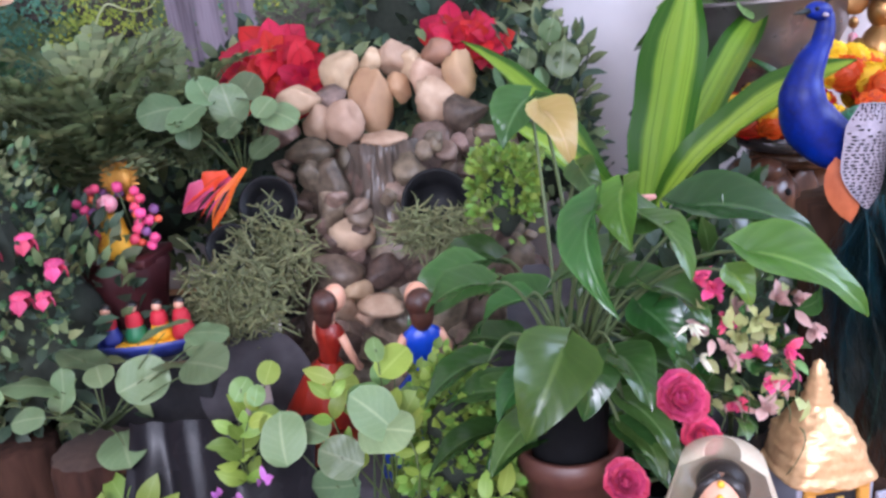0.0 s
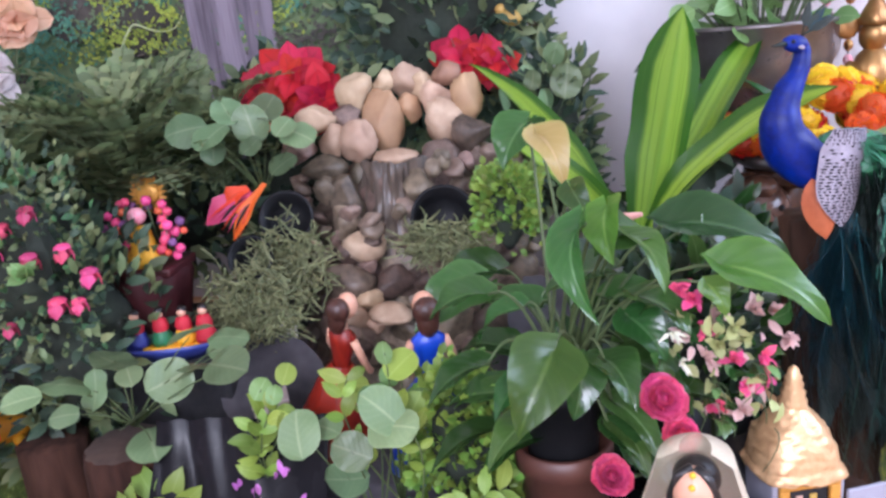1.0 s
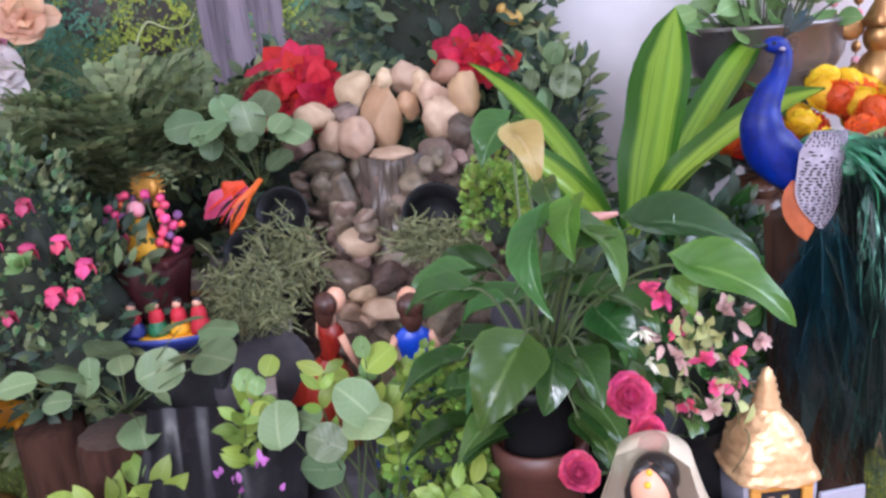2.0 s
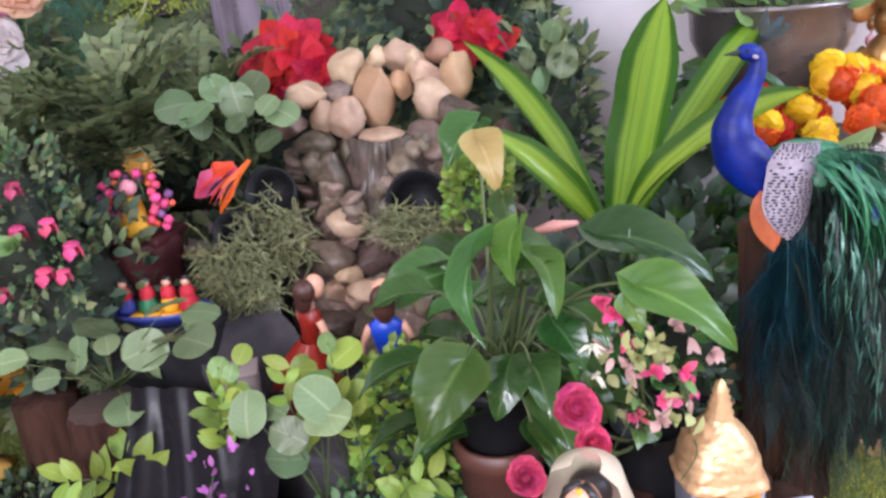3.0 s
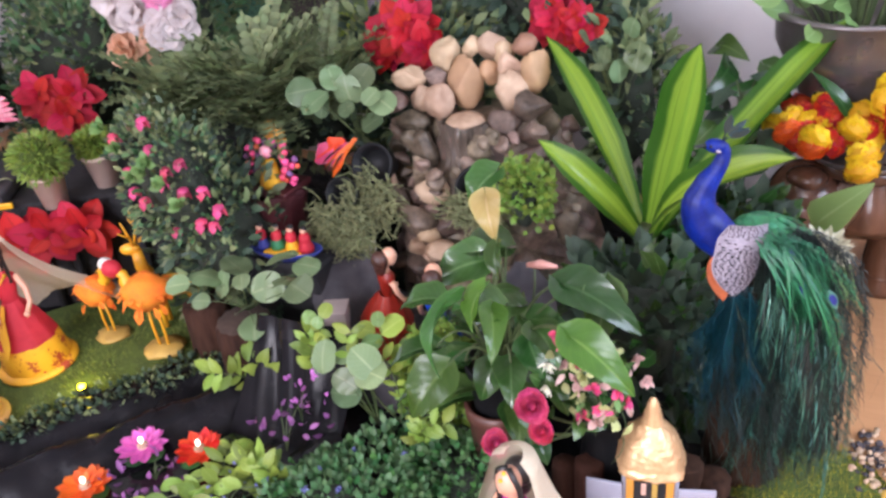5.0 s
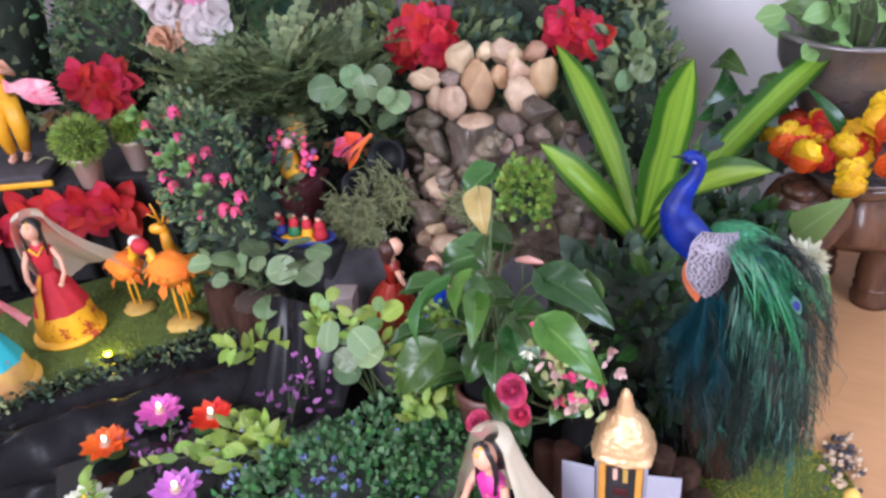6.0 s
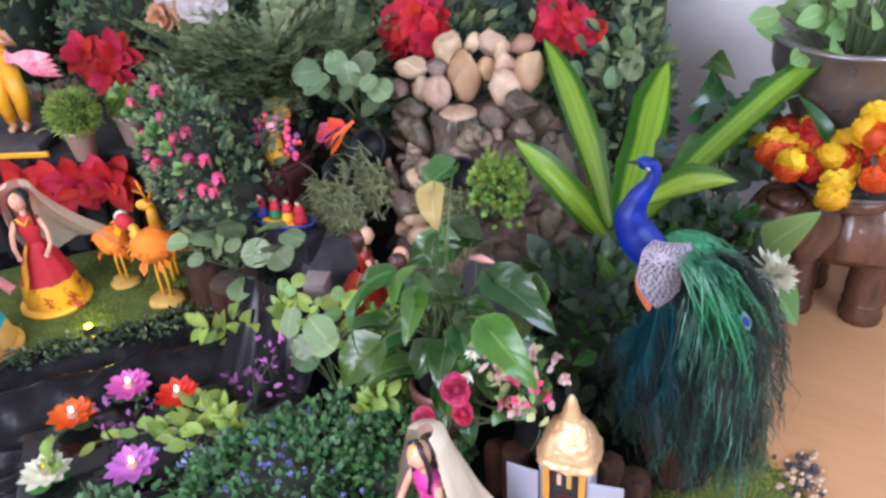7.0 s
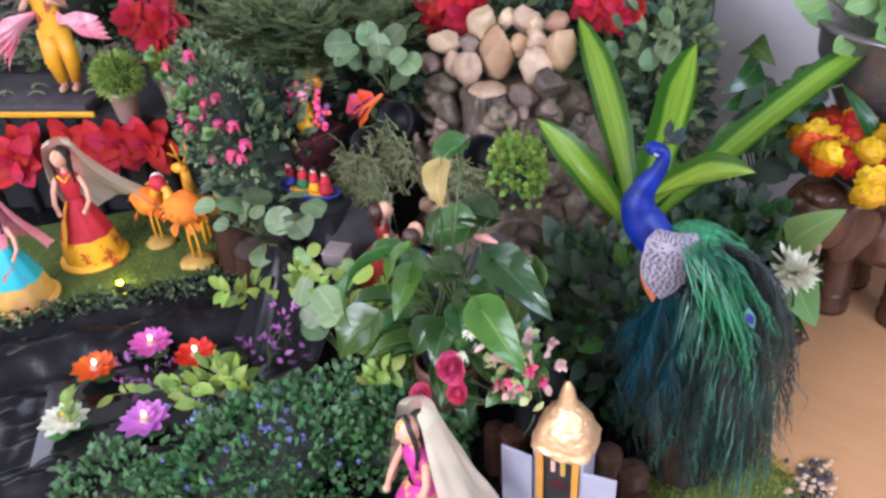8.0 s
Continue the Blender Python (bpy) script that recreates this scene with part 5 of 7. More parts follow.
def topiary(at, label, r=0.062):
    ob = thing("topiary_pot", at, label, "potted plant")
    g = Geo()
    h = 0.095
    g.lathe(at, [(0.0, 0.0), (0.034, 0.0), (0.048, h), (0.052, h), (0.052, h + 0.008), (0.044, h + 0.008), (0.042, h - 0.01), (0, h - 0.01)], 24)
    part("pot", g, M_POTPINK, ob, "pale pinkish clay pot")
    g = Geo()
    c = Vector(at) + Vector((0, 0, h + r * 0.8))
    part("moss_ball", Geo().ball(c, r * 0.85, None, 14, 10, 0.2, 2), M_MOSSBASE, ob)
    for k in range(900):
        d = tilt_vec((rnd(-1, 1), rnd(-1, 1), rnd(-0.8, 1)), 0.0)
        q = c + d * r * rnd(0.75, 1.0)
        g.leaf(q, q + tilt_vec(d, 0.5) * rnd(0.014, 0.032), tilt_vec(FACE, 0.6), 0.007, "oval", 0.2, 0, 2, 3)
    part("leaves", g, M_LIME, ob, "yellow-green tufted ball", kind="stuff")
    return ob


topiary(Vector((-1.285, 1.115, 0.382)), "yellow-green topiary ball in a pale clay pot", 0.068)
topiary(Vector((-1.24, 1.27, 0.382)), "dull green plant in a grey-pink clay pot", 0.045)
for q in ((-1.42, 0.95, 0.31), (-1.34, 1.01, 0.30), (-1.27, 1.05, 0.32), (-1.208, 1.117, 0.31), (-1.50, 0.80, 0.30), (-1.56, 0.86, 0.31)):
    poinsettia(q, (0.6, -0.6, 0.25), 0.105, (6, 4, 2), "crimson poinsettia bloom fixed before the black tier", "poinsettias along the tier")
for q in ((-1.55, 1.36, 0.61), (-1.46, 1.42, 0.60), (-1.60, 1.42, 0.55), (-1.48, 1.38, 0.54)):
    poinsettia(q, (0.6, -0.6, 0.3), 0.09, (6, 5, 2), "crimson poinsettia bloom among the dark leaves", "poinsettias")


# dolls and figures: each one plain mesh
def figure(name, at, h, turn, mats, label, skirt=0.3, veil=None, veil_mat=5, base=True, arms=True, trail=(0.2, 0.1), category="doll", hair=3, lean=0.0, wide=1.0, apron=False):
    """mats: 0 skin, 1 bodice, 2 skirt, 3 hair, 4 hem and base, 5 veil."""
    g = Geo()
    R = Matrix.Rotation(radians(turn), 4, "Z") @ Matrix.Rotation(radians(lean), 4, "Y")
    at = Vector(at)

    def w(x, y, z):
        return at + R.to_3x3() @ Vector((x * h, y * h, z * h))
    if base:
        g.lathe(at, [(0.0, 0.0), (skirt * h * 0.62, 0.0), (skirt * h * 0.62, 0.02 * h), (skirt * h * 0.5, 0.045 * h), (0, 0.045 * h)], 22, R, 4)
    s = skirt * h
    g.lathe(w(0, 0, 0.03), [(s * 0.5, 0.0), (s * 0.53, 0.02 * h), (s * 0.45, 0.21 * h)], 30, R, 4, flute=0.03, lobes=10)
    g.lathe(w(0, 0, 0.03), [(s * 0.454, 0.21 * h), (s * 0.415, 0.26 * h), (s * 0.28, 0.42 * h), (0.055 * h, 0.53 * h)], 30, R, 2, flute=0.05, lobes=9)
    g.lathe(w(0, 0, 0.0), [(0.055 * h, 0.55 * h), (0.06 * h, 0.6 * h), (0.085 * h, 0.7 * h), (0.09 * h, 0.75 * h), (0.04 * h, 0.79 * h)], 18, R, 1, squash=0.65)
    g.lathe(w(0, 0, 0.0), [(0.03 * h, 0.78 * h), (0.026 * h, 0.84 * h)], 12, R, 0)
    g.ball(w(0, -0.03, 0.915), (0.06 * h, 0.06 * h, 0.078 * h), R, 18, 12, mi=0)
    g.ball(w(0, -0.09, 0.905), (0.007 * h, 0.01 * h, 0.012 * h), R, 8, 6, mi=0)
    g.ball(w(0, 0.045, 0.915), (0.07 * h, 0.062 * h, 0.07 * h), R, 18, 12, mi=hair)
    if veil:
        g.ball(w(0, -0.082, 0.96), 0.01 * h, R, 8, 6, mi=4)
        g.ball(w(0, -0.058, 0.985), 0.01 * h, R, 8, 6, mi=4)
    g.ball(w(0, 0.05, 0.86), (0.06 * h, 0.045 * h, 0.09 * h), R, 12, 8, mi=hair)
    if veil:
        for sd in (-1, 1):
            g.tube([w(0.004 * sd, -0.03, 0.995), w(0.042 * sd, -0.045, 0.97), w(0.064 * sd, -0.035, 0.9), w(0.064 * sd, -0.025, 0.8), w(0.058 * sd, -0.035, 0.7)], 0.015 * h, 0.013 * h, 8, hair)
    if arms:
        for sd in (-1, 1):
            g.tube([w(0.085 * sd, 0, 0.74), w(0.125 * sd, -0.03, 0.64), w(0.13 * sd, -0.08, 0.55), w(0.1 * sd, -0.13, 0.5)], 0.024 * h, 0.016 * h, 8, 0)
            g.ball(w(0.095 * sd, -0.14, 0.49), 0.022 * h, R, 8, 6, mi=0)
    if apron:
        g.leaf(w(-0.05, -0.07, 0.56), w(-0.13, -skirt * 0.47, 0.2), (-0.3, -1, 0.4), 0.17 * h, "strap", -0.2, 0.06, 8, 5, wave=0.03, mi=4)
        g.tube([w(-0.05, -0.05, 0.78), w(0, -0.075, 0.73), w(0.05, -0.05, 0.78)], 0.012 * h, 0.012 * h, 8, 4)
    if veil:
        n, m = 24, 42
        vs = []
        for i in range(n + 1):
            t = i / n
            for j in range(m + 1):
                a = radians(-14 + 208 * j / m)
                rad = (0.1 + 0.19 * wide * t ** 1.1) * (1 + 0.07 * math.sin(j * 0.63 + t * 4) * t + 0.03 * math.sin(j * 1.5 - t * 6) * t)
                z = 1.025 - 0.63 * t * veil
                if i == 0:
                    rad = 0.045
                vs.append(w(rad * math.cos(a) + trail[0] * t * t, rad * 0.95 * math.sin(a) + 0.012 + trail[1] * t * t, z + 0.03 * math.sin(math.pi * j / m) * (1 - t)))
        g.add(vs, [(i * (m + 1) + j, i * (m + 1) + j + 1, (i + 1) * (m + 1) + j + 1, (i + 1) * (m + 1) + j) for i in range(n) for j in range(m)], None, veil_mat)
    return solo(name, g, mats, label, category)


figure("doll", (-1.165, 0.815, 0.055), 0.385, 48, [M_SKIN, M_CLOTHRED, M_CLOTHRED, M_HAIRBK, M_CLOTHYEL, M_VEIL], "doll in a crimson dress with a golden hem and sheer veil", 0.44, veil=1.05, trail=(0.36, 0.0), wide=1.3, apron=True)
figure("doll", (-1.125, 0.565, 0.055), 0.33, 55, [M_SKIN, M_CLOTHPINK, M_CLOTHTURQ, M_HAIRBK, M_CLAY, M_CLOTHPINK], "doll in turquoise and orange dress with a pink veil", 0.5, veil=0.95, trail=(0.05, 0.12))
figure("doll", (0.346, 0.69, 0.0), 0.378, -15, [M_SKIN, M_CLOTHMAG, M_CLOTHMAG, M_HAIRBK, M_CLOTHYEL, M_VEIL], "black-haired doll in a magenta dress under a cream veil", 0.4, veil=1.15, trail=(0.05, 0.02), wide=1.3)
figure("doll", (-0.225, 1.18, 0.112), 0.32, 150, [M_SKIN, M_SATINRED, M_SATINRED, M_HAIRBR, M_SATINRED, M_VEIL], "brown-haired fashion doll in a long red satin gown", 0.46, base=False, lean=-13)
figure("doll", (-0.015, 1.10, 0.112), 0.325, 200, [M_SKIN, M_SATINBLUE, M_SATINBLUE, M_HAIRBR, M_SATINBLUE, M_VEIL], "brown-haired fashion doll in a blue satin gown", 0.52, base=False)


def flute_player(at, h):
    g = Geo()
    R = Matrix.Rotation(radians(45), 4, "Z")
    at = Vector(at)

    def w(x, y, z):
        return at + R.to_3x3() @ Vector((x * h, y * h, z * h))
    for sd in (-1, 1):
        g.tube([w(0.05 * sd, 0, 0.07), w(0.07 * sd, -0.01, 0.25), w(0.05 * sd, 0, 0.48)], 0.05 * h, 0.075 * h, 12, 2, radii=[0.04 * h, 0.062 * h, 0.075 * h])
        g.ball(w(0.05 * sd, -0.035, 0.025), (0.032 * h, 0.06 * h, 0.028 * h), R, 10, 6, mi=0)
        g.tube([w(0.05 * sd, 0, 0.02), w(0.05 * sd, 0, 0.09)], 0.026 * h, 0.03 * h, 8, 0)
        g.tube([w(0.1 * sd, 0, 0.74), w(0.16 * sd, -0.03, 0.65), w(0.08 * sd, -0.12, 0.72)], 0.026 * h, 0.02 * h, 8, 0)
    g.lathe(at, [(0.1 * h, 0.45 * h), (0.085 * h, 0.55 * h), (0.1 * h, 0.7 * h), (0.1 * h, 0.77 * h), (0.03 * h, 0.8 * h)], 18, R, 1, squash=0.7)
    g.ball(w(0, 0, 0.9), (0.06 * h, 0.065 * h, 0.08 * h), R, 14, 10, mi=0)
    g.ball(w(0, 0.02, 0.93), (0.066 * h, 0.066 * h, 0.07 * h), R, 12, 8, mi=3)
    for k in range(5):
        g.leaf(w(0.06, -0.02, 0.62 - 0.02 * k), w(0.42, -0.02 - 0.03 * k, 0.38 + 0.05 * k), (0, -1, 0.3), 0.11 * h, "petal", 0.3, 0.1, 7, 5, wave=0.06, mi=4)
        g.leaf(w(-0.06, -0.02, 0.62), w(-0.4, -0.05 - 0.03 * k, 0.2 + 0.07 * k), (0, -1, 0.3), 0.11 * h, "petal", 0.3, 0.1, 7, 5, wave=0.06, mi=4)
    return solo("figurine", g, [M_SKIN, M_CLOTHYEL, M_YELLOWFIG, M_HAIRBK, M_CLOTHPINK], "standing figurine in yellow trousers with a pink and white sash", "figurine")


flute_player((-1.615, 1.10, 0.42), 0.44)


def long_bird(at, turn, label, head_mat, s=1.0, neck=1.0):
    """An orange bird figure on thin legs: one plain mesh."""
    g = Geo()
    R = Matrix.Rotation(radians(turn), 4, "Z")
    at = Vector(at)

    def w(x, y, z):
        return at + R.to_3x3() @ Vector((x * s, y * s, z * s))
    g.ball(w(0, 0, 0.0), (0.055 * s, 0.05 * s, 0.014 * s), R, 12, 6, 0.4, 1, mi=2)
    for sd in (-1, 1):
        g.tube([w(0.012 * sd, 0, 0.005), w(0.014 * sd, 0, 0.07), w(0.01 * sd, 0, 0.14)], 0.004 * s, 0.004 * s, 6, 1)
    g.ball(w(0, 0, 0.18), (0.062 * s, 0.05 * s, 0.052 * s), R, 16, 12, 0.25, 4, mi=0)
    for k in range(26):
        a = rnd(0, 6.28)
        q = w(0.05 * math.cos(a), 0.042 * math.sin(a), 0.17 + rnd(-0.03, 0.03))
        g.leaf(q, q + (q - w(0, 0, 0.19)).normalized() * 0.026 * s + Vector((0, 0, -0.012)), (0, 0, 1), 0.018 * s, "petal", 0.2, 0.1, 3, 3, mi=0)
    g.tube([w(-0.03, 0, 0.2), w(-0.06 + 0.02 * (1 - neck), 0, 0.2 + 0.06 * neck), w(-0.045, 0, 0.2 + 0.12 * neck), w(-0.07, 0, 0.2 + 0.16 * neck)], 0.02 * s, 0.012 * s, 10, 1, radii=[0.024 * s, 0.016 * s, 0.012 * s, 0.012 * s])
    top = 0.205 + 0.16 * neck
    g.ball(w(-0.07, 0, top), (0.026 * s, 0.022 * s, 0.024 * s), R, 10, 8, mi=3)
    g.tube([w(-0.09, 0, top), w(-0.118, 0, top - 0.01)], 0.006 * s, 0.001 * s, 6, 1)
    return solo("bird_figurine", g, [M_ORANGEFUR, M_YELLOWFIG, M_YELLOWDULL, head_mat], label, "bird figurine")


random.seed(107)
long_bird((-0.85, 0.99, 0.06), 20, "orange plush bird figurine with a yellow neck on thin legs", M_CLOTHRED, 1.05, 0.3)
long_bird((-1.055, 0.985, 0.06), 200, "orange and yellow bird figurine beside the veiled doll", M_WHITEFIG, 0.86, 0.45)


def deer(at, turn, s):
    g = Geo()
    R = Matrix.Rotation(radians(turn), 4, "Z")
    at = Vector(at)

    def w(x, y, z):
        return at + R.to_3x3() @ Vector((x * s, y * s, z * s))
    for sx in (-1, 1):
        for sy in (-1, 1):
            g.tube([w(0.07 * sx, 0.025 * sy, 0), w(0.07 * sx, 0.025 * sy, 0.1), w(0.06 * sx, 0.02 * sy, 0.16)], 0.01 * s, 0.016 * s, 7)
    g.ball(w(0, 0, 0.18), (0.1 * s, 0.042 * s, 0.045 * s), R, 14, 10, 0.15, 2)
    g.tube([w(-0.07, 0, 0.2), w(-0.1, 0, 0.28), w(-0.1, 0, 0.35)], 0.03 * s, 0.02 * s, 10)
    g.ball(w(-0.12, 0, 0.36), (0.04 * s, 0.022 * s, 0.024 * s), R, 10, 8)
    for sd in (-1, 1):
        g.tube([w(-0.1, 0.012 * sd, 0.38), w(-0.09, 0.04 * sd, 0.43), w(-0.1, 0.05 * sd, 0.5)], 0.006 * s, 0.003 * s, 6)
        g.tube([w(-0.09, 0.04 * sd, 0.43), w(-0.12, 0.06 * sd, 0.46)], 0.005 * s, 0.002 * s, 6)
        g.leaf(w(-0.09, 0.02 * sd, 0.37), w(-0.08, 0.055 * sd, 0.385), (0, 0, 1), 0.02 * s, "oval", 0.2, 0, 4, 3)
    return solo("deer_figurine", g, M_YELLOWFIG, "shiny yellow deer figurine with antlers under the pink flowers", "deer figurine")


deer((-0.885, 1.11, 0.06), 30, 0.72)

# trailing stump
stump = thing("tree_stump", (-0.55, 1.02, 0.0), "rough brown tree stump carrying a trailing plant", "stump")
g = Geo()
g.lathe((-0.55, 1.02, 0.0), [(0.09, 0.0), (0.075, 0.08), (0.07, 0.2), (0.066, 0.212)], 40, None, 0, flute=0.05, lobes=13)
part("bark", g, M_BARK, stump)
part("cut_top", Geo().lathe((-0.55, 1.02, 0.0), [(0.066, 0.212), (0.06, 0.217), (0.0, 0.217)], 40, flute=0.04, lobes=13), M_CUT, stump)
stump = thing("tree_stump", (-0.72, 1.06, 0.0), "short rough brown stump behind the orange bird", "stump")
part("bark", Geo().lathe((-0.72, 1.06, 0.0), [(0.07, 0.0), (0.062, 0.1), (0.06, 0.2), (0.0, 0.205)], 30, flute=0.05, lobes=11), M_BARK, stump)

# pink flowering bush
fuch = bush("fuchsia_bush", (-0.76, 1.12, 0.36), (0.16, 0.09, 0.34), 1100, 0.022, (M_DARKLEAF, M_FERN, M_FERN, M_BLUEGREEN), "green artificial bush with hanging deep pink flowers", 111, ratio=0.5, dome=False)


def bell(at, s, mat=M_PINK):
    """A hanging blossom of overlapping petals."""
    g = Geo()
    for k in range(9):
        a = 2 * math.pi * k / 9
        d = Vector((math.cos(a) * 0.5, math.sin(a) * 0.5, -0.75 if k % 2 else 0.05))
        g.leaf(Vector(at) + Vector((0, 0, s * 0.35)), Vector(at) + d * s, (math.cos(a), math.sin(a), 0.6), s * 0.85, "petal", -0.35, 0.2, 5, 5, wave=0.06)
    return g


random.seed(112)
for q in ((-0.739, 1.06, 0.721), (-0.846, 1.06, 0.575), (-0.737, 1.06, 0.557), (-0.656, 1.06, 0.623), (-0.851, 1.06, 0.518), (-0.568, 1.06, 0.511), (-0.672, 1.06, 0.542), (-0.606, 1.06, 0.555), (-0.742, 1.06, 0.42), (-0.858, 1.06, 0.669), (-0.746, 1.06, 0.65), (-0.64, 1.06, 0.46), (-0.81, 1.05, 0.50), (-0.70, 1.05, 0.60), (-0.60, 1.06, 0.46)):
    part("flower", bell(q, rnd(0.024, 0.034), M_PINK if random.random() < 0.6 else M_ROSE), random.choice((M_PINK, M_PINK, M_PINK, M_ROSE)), fuch, "deep pink hanging flower")
for q in ((-0.75, 1.03, 0.60), (-0.70, 1.03, 0.57), (-0.80, 1.02, 0.66), (-0.72, 1.02, 0.63), (-0.78, 1.02, 0.585), (-0.66, 1.03, 0.52), (-0.83, 1.02, 0.71)):
    g = Geo()
    for k in range(9):
        d = tilt_vec((0.2, -0.5, 0.5), 0.8) * 0.035
        g.leaf(q, Vector(q) + d, tilt_vec(FACE, 0.4), 0.022, "oval", 0.2, 0.1, 4, 3)
    part("bright_leaf", g, M_COINLIT, fuch)

# bouquet on the far side
bouquet = thing("silk_bouquet", (-1.08, 1.56, 0.4), "silk bouquet of white, pink and peach blossoms", "bouquet")
g = Geo()
random.seed(113)
BOUQ = ((-1.216, 1.50, 0.836, 0), (-1.039, 1.50, 0.907, 1), (-1.002, 1.50, 0.835, 0), (-1.083, 1.48, 0.775, 2), (-1.25, 1.5, 0.74, 2), (-1.12, 1.52, 0.95, 0), (-0.93, 1.53, 0.94, 2), (-1.27, 1.52, 0.9, 0), (-1.13, 1.47, 0.85, 0), (-1.03, 1.47, 0.80, 0), (-1.2, 1.47, 0.90, 0), (-1.05, 1.5, 0.97, 1))
for x, y, z, kind in BOUQ:
    mt = (M_WHITE, M_PINKPALE, M_PEACH)[kind]
    f = Geo()
    fa = tilt_vec((0.5, -0.8, 0.1), 0.25)
    s1 = fa.cross(Vector((0, 0, 1))).normalized()
    s2 = fa.cross(s1)
    for layer, count in enumerate((6, 5, 4)):
        for k in range(count):
            a = 2 * math.pi * (k + 0.5 * layer) / count
            d = (s1 * math.cos(a) + s2 * math.sin(a)) * (1 - 0.25 * layer) + fa * (0.15 + 0.4 * layer)
            f.leaf((x, y, z), Vector((x, y, z)) + d * 0.066 * rnd(0.75, 1.25), tilt_vec(fa, 0.25), 0.066 * rnd(0.8, 1.2), "round", 0.35, 0.14, 8, 7, wave=0.09)
    part("blossom", f, mt, bouquet)
    g.tube(bend((x, y + 0.01, z), (-1.08, 1.57, 0.4), 0.02, 5), 0.003, 0.004, 5)
part("stem", g, M_STEM, bouquet)


U_BROAD = [unit_leaf("leaf", m, 0.6, "heart", fold=0.15, sag=s, n=7, cols=5, lobe=0.1) for s in (0.12, 0.2) for m in (M_ANTHDK, M_DARKLEAF)]

# ---- peacock on its stump ----
perch = thing("tree_stump", (0.66, 1.17, 0.0), "dark brown bark stump under the peacock", "stump")
part("bark", Geo().lathe((0.65, 1.19, 0.0), [(0.085, 0.0), (0.075, 0.06), (0.075, 0.3), (0.085, 0.5), (0.0, 0.51)], 40, flute=0.06, lobes=11), M_BARK, perch)

pea = thing("peacock", (0.6, 1.1, 0.51), "ornamental peacock with cobalt neck and long trailing feather tail", "peacock ornament")
g = Geo()
way = [(0.645, 1.135, 0.585), (0.590, 1.12, 0.595), (0.551, 1.115, 0.628), (0.536, 1.11, 0.665), (0.544, 1.115, 0.705), (0.562, 1.122, 0.738), (0.567, 1.126, 0.764), (0.559, 1.123, 0.779)]
fat = [0.028, 0.035, 0.037, 0.030, 0.0205, 0.0138, 0.0116, 0.0104]


def smooth_line(pts, fat, n=5):
    """More points along a rounded line, with the thickness between."""
    out, thick = [], []
    for i in range(len(pts) - 1):
        p0, p1, p2, p3 = (Vector(pts[max(0, min(len(pts) - 1, j))]) for j in (i - 1, i, i + 1, i + 2))
        for k in range(n):
            t = k / n
            out.append(0.5 * ((2 * p1) + (p2 - p0) * t + (2 * p0 - 5 * p1 + 4 * p2 - p3) * t * t + (3 * p1 - p0 - 3 * p2 + p3) * t ** 3))
            e = t * t * (3 - 2 * t)
            thick.append(fat[i] + (fat[i + 1] - fat[i]) * e)
    return out + [Vector(pts[-1])], thick + [fat[-1]]


way, fat = smooth_line(way, fat)
g.tube(way, 0.04, k=22, radii=fat)
g.ball((0.555, 1.119, 0.777), (0.019, 0.0125, 0.0125), pose(0, 0, 0, 0, 10, 15), 14, 10)
neck = part("neck", g, M_COBALT, pea, "cobalt blue velvety neck and head")
part("beak", Geo().tube([(0.541, 1.113, 0.778), (0.52, 1.107, 0.777)], 0.005, 0.001, 8), M_TAILDK, neck)
part("cheek", Geo().ball((0.561, 1.109, 0.772), (0.005, 0.003, 0.003), pose(0, 0, 0, 0, 20, 15), 10, 6), M_WINGW, neck, "pale cheek patch")
for sd in (-1, 1):
    part("eye", Geo().ball((0.549, 1.118 + 0.0118 * sd - 0.002, 0.781), 0.0028, None, 8, 6), M_BLACK, neck)
random.seed(121)
for k in range(9):
    g = Geo()
    d = Vector((0.55 + rnd(-0.45, 0.6), rnd(-0.2, 0.3), 0.6)).normalized()
    q = Vector((0.564, 1.122, 0.786))
    g.tube([q, q + d * 0.045], 0.0008, 0.0006, 4)
    g.leaf(q + d * 0.012, q + d * rnd(0.036, 0.052), (0, -1, 0), 0.012, "oval", 0.1, 0, 4, 3)
    part("crest_feather", g, M_TAILDK if k % 3 else M_TAILBLUE, neck, "small fan crest feather")
back = part("body", Geo().ball((0.655, 1.15, 0.592), (0.075, 0.046, 0.048), pose(0, 0, 0, 0, 26, 15), 18, 12), M_BACKGREEN, pea, "emerald feathered back")
turn_b = pose(0, 0, 0, 0, 26, 15).to_3x3()
scale_g = Geo()
for k in range(260):
    v = tilt_vec((rnd(-1, 0.9), rnd(-1, 0.6), rnd(-0.1, 1)), 0)
    q = Vector((0.655, 1.15, 0.592)) + turn_b @ Vector((v.x * 0.076, v.y * 0.047, v.z * 0.049))
    n_out = turn_b @ v
    scale_g.leaf(q, q + (Vector((0.8, 0.1, -0.5)) + n_out * 0.35).normalized() * rnd(0.014, 0.02), n_out, 0.013, "round", -0.2, 0.1, 4, 3)
part("back_scale", scale_g, M_BACKGREEN, back, "small round emerald scale feathers", kind="stuff")
# barred wing: overlapping rows of small feathers
wing_g = Geo()
wc = Vector((0.613, 1.088, 0.592))
wx, wz = Vector((0.82, 0.5, -0.1)).normalized(), Vector((-0.10, -0.05, -0.98)).normalized()
wn_ = wx.cross(wz).normalized()
if wn_.y > 0:
    wn_ = -wn_


def wing_half(t):
    return 0.045 * min(1.0, 0.72 + 1.4 * t) * (1.0 if t < 0.55 else max(0.0, 1 - ((t - 0.55) / 0.47) ** 2.2))


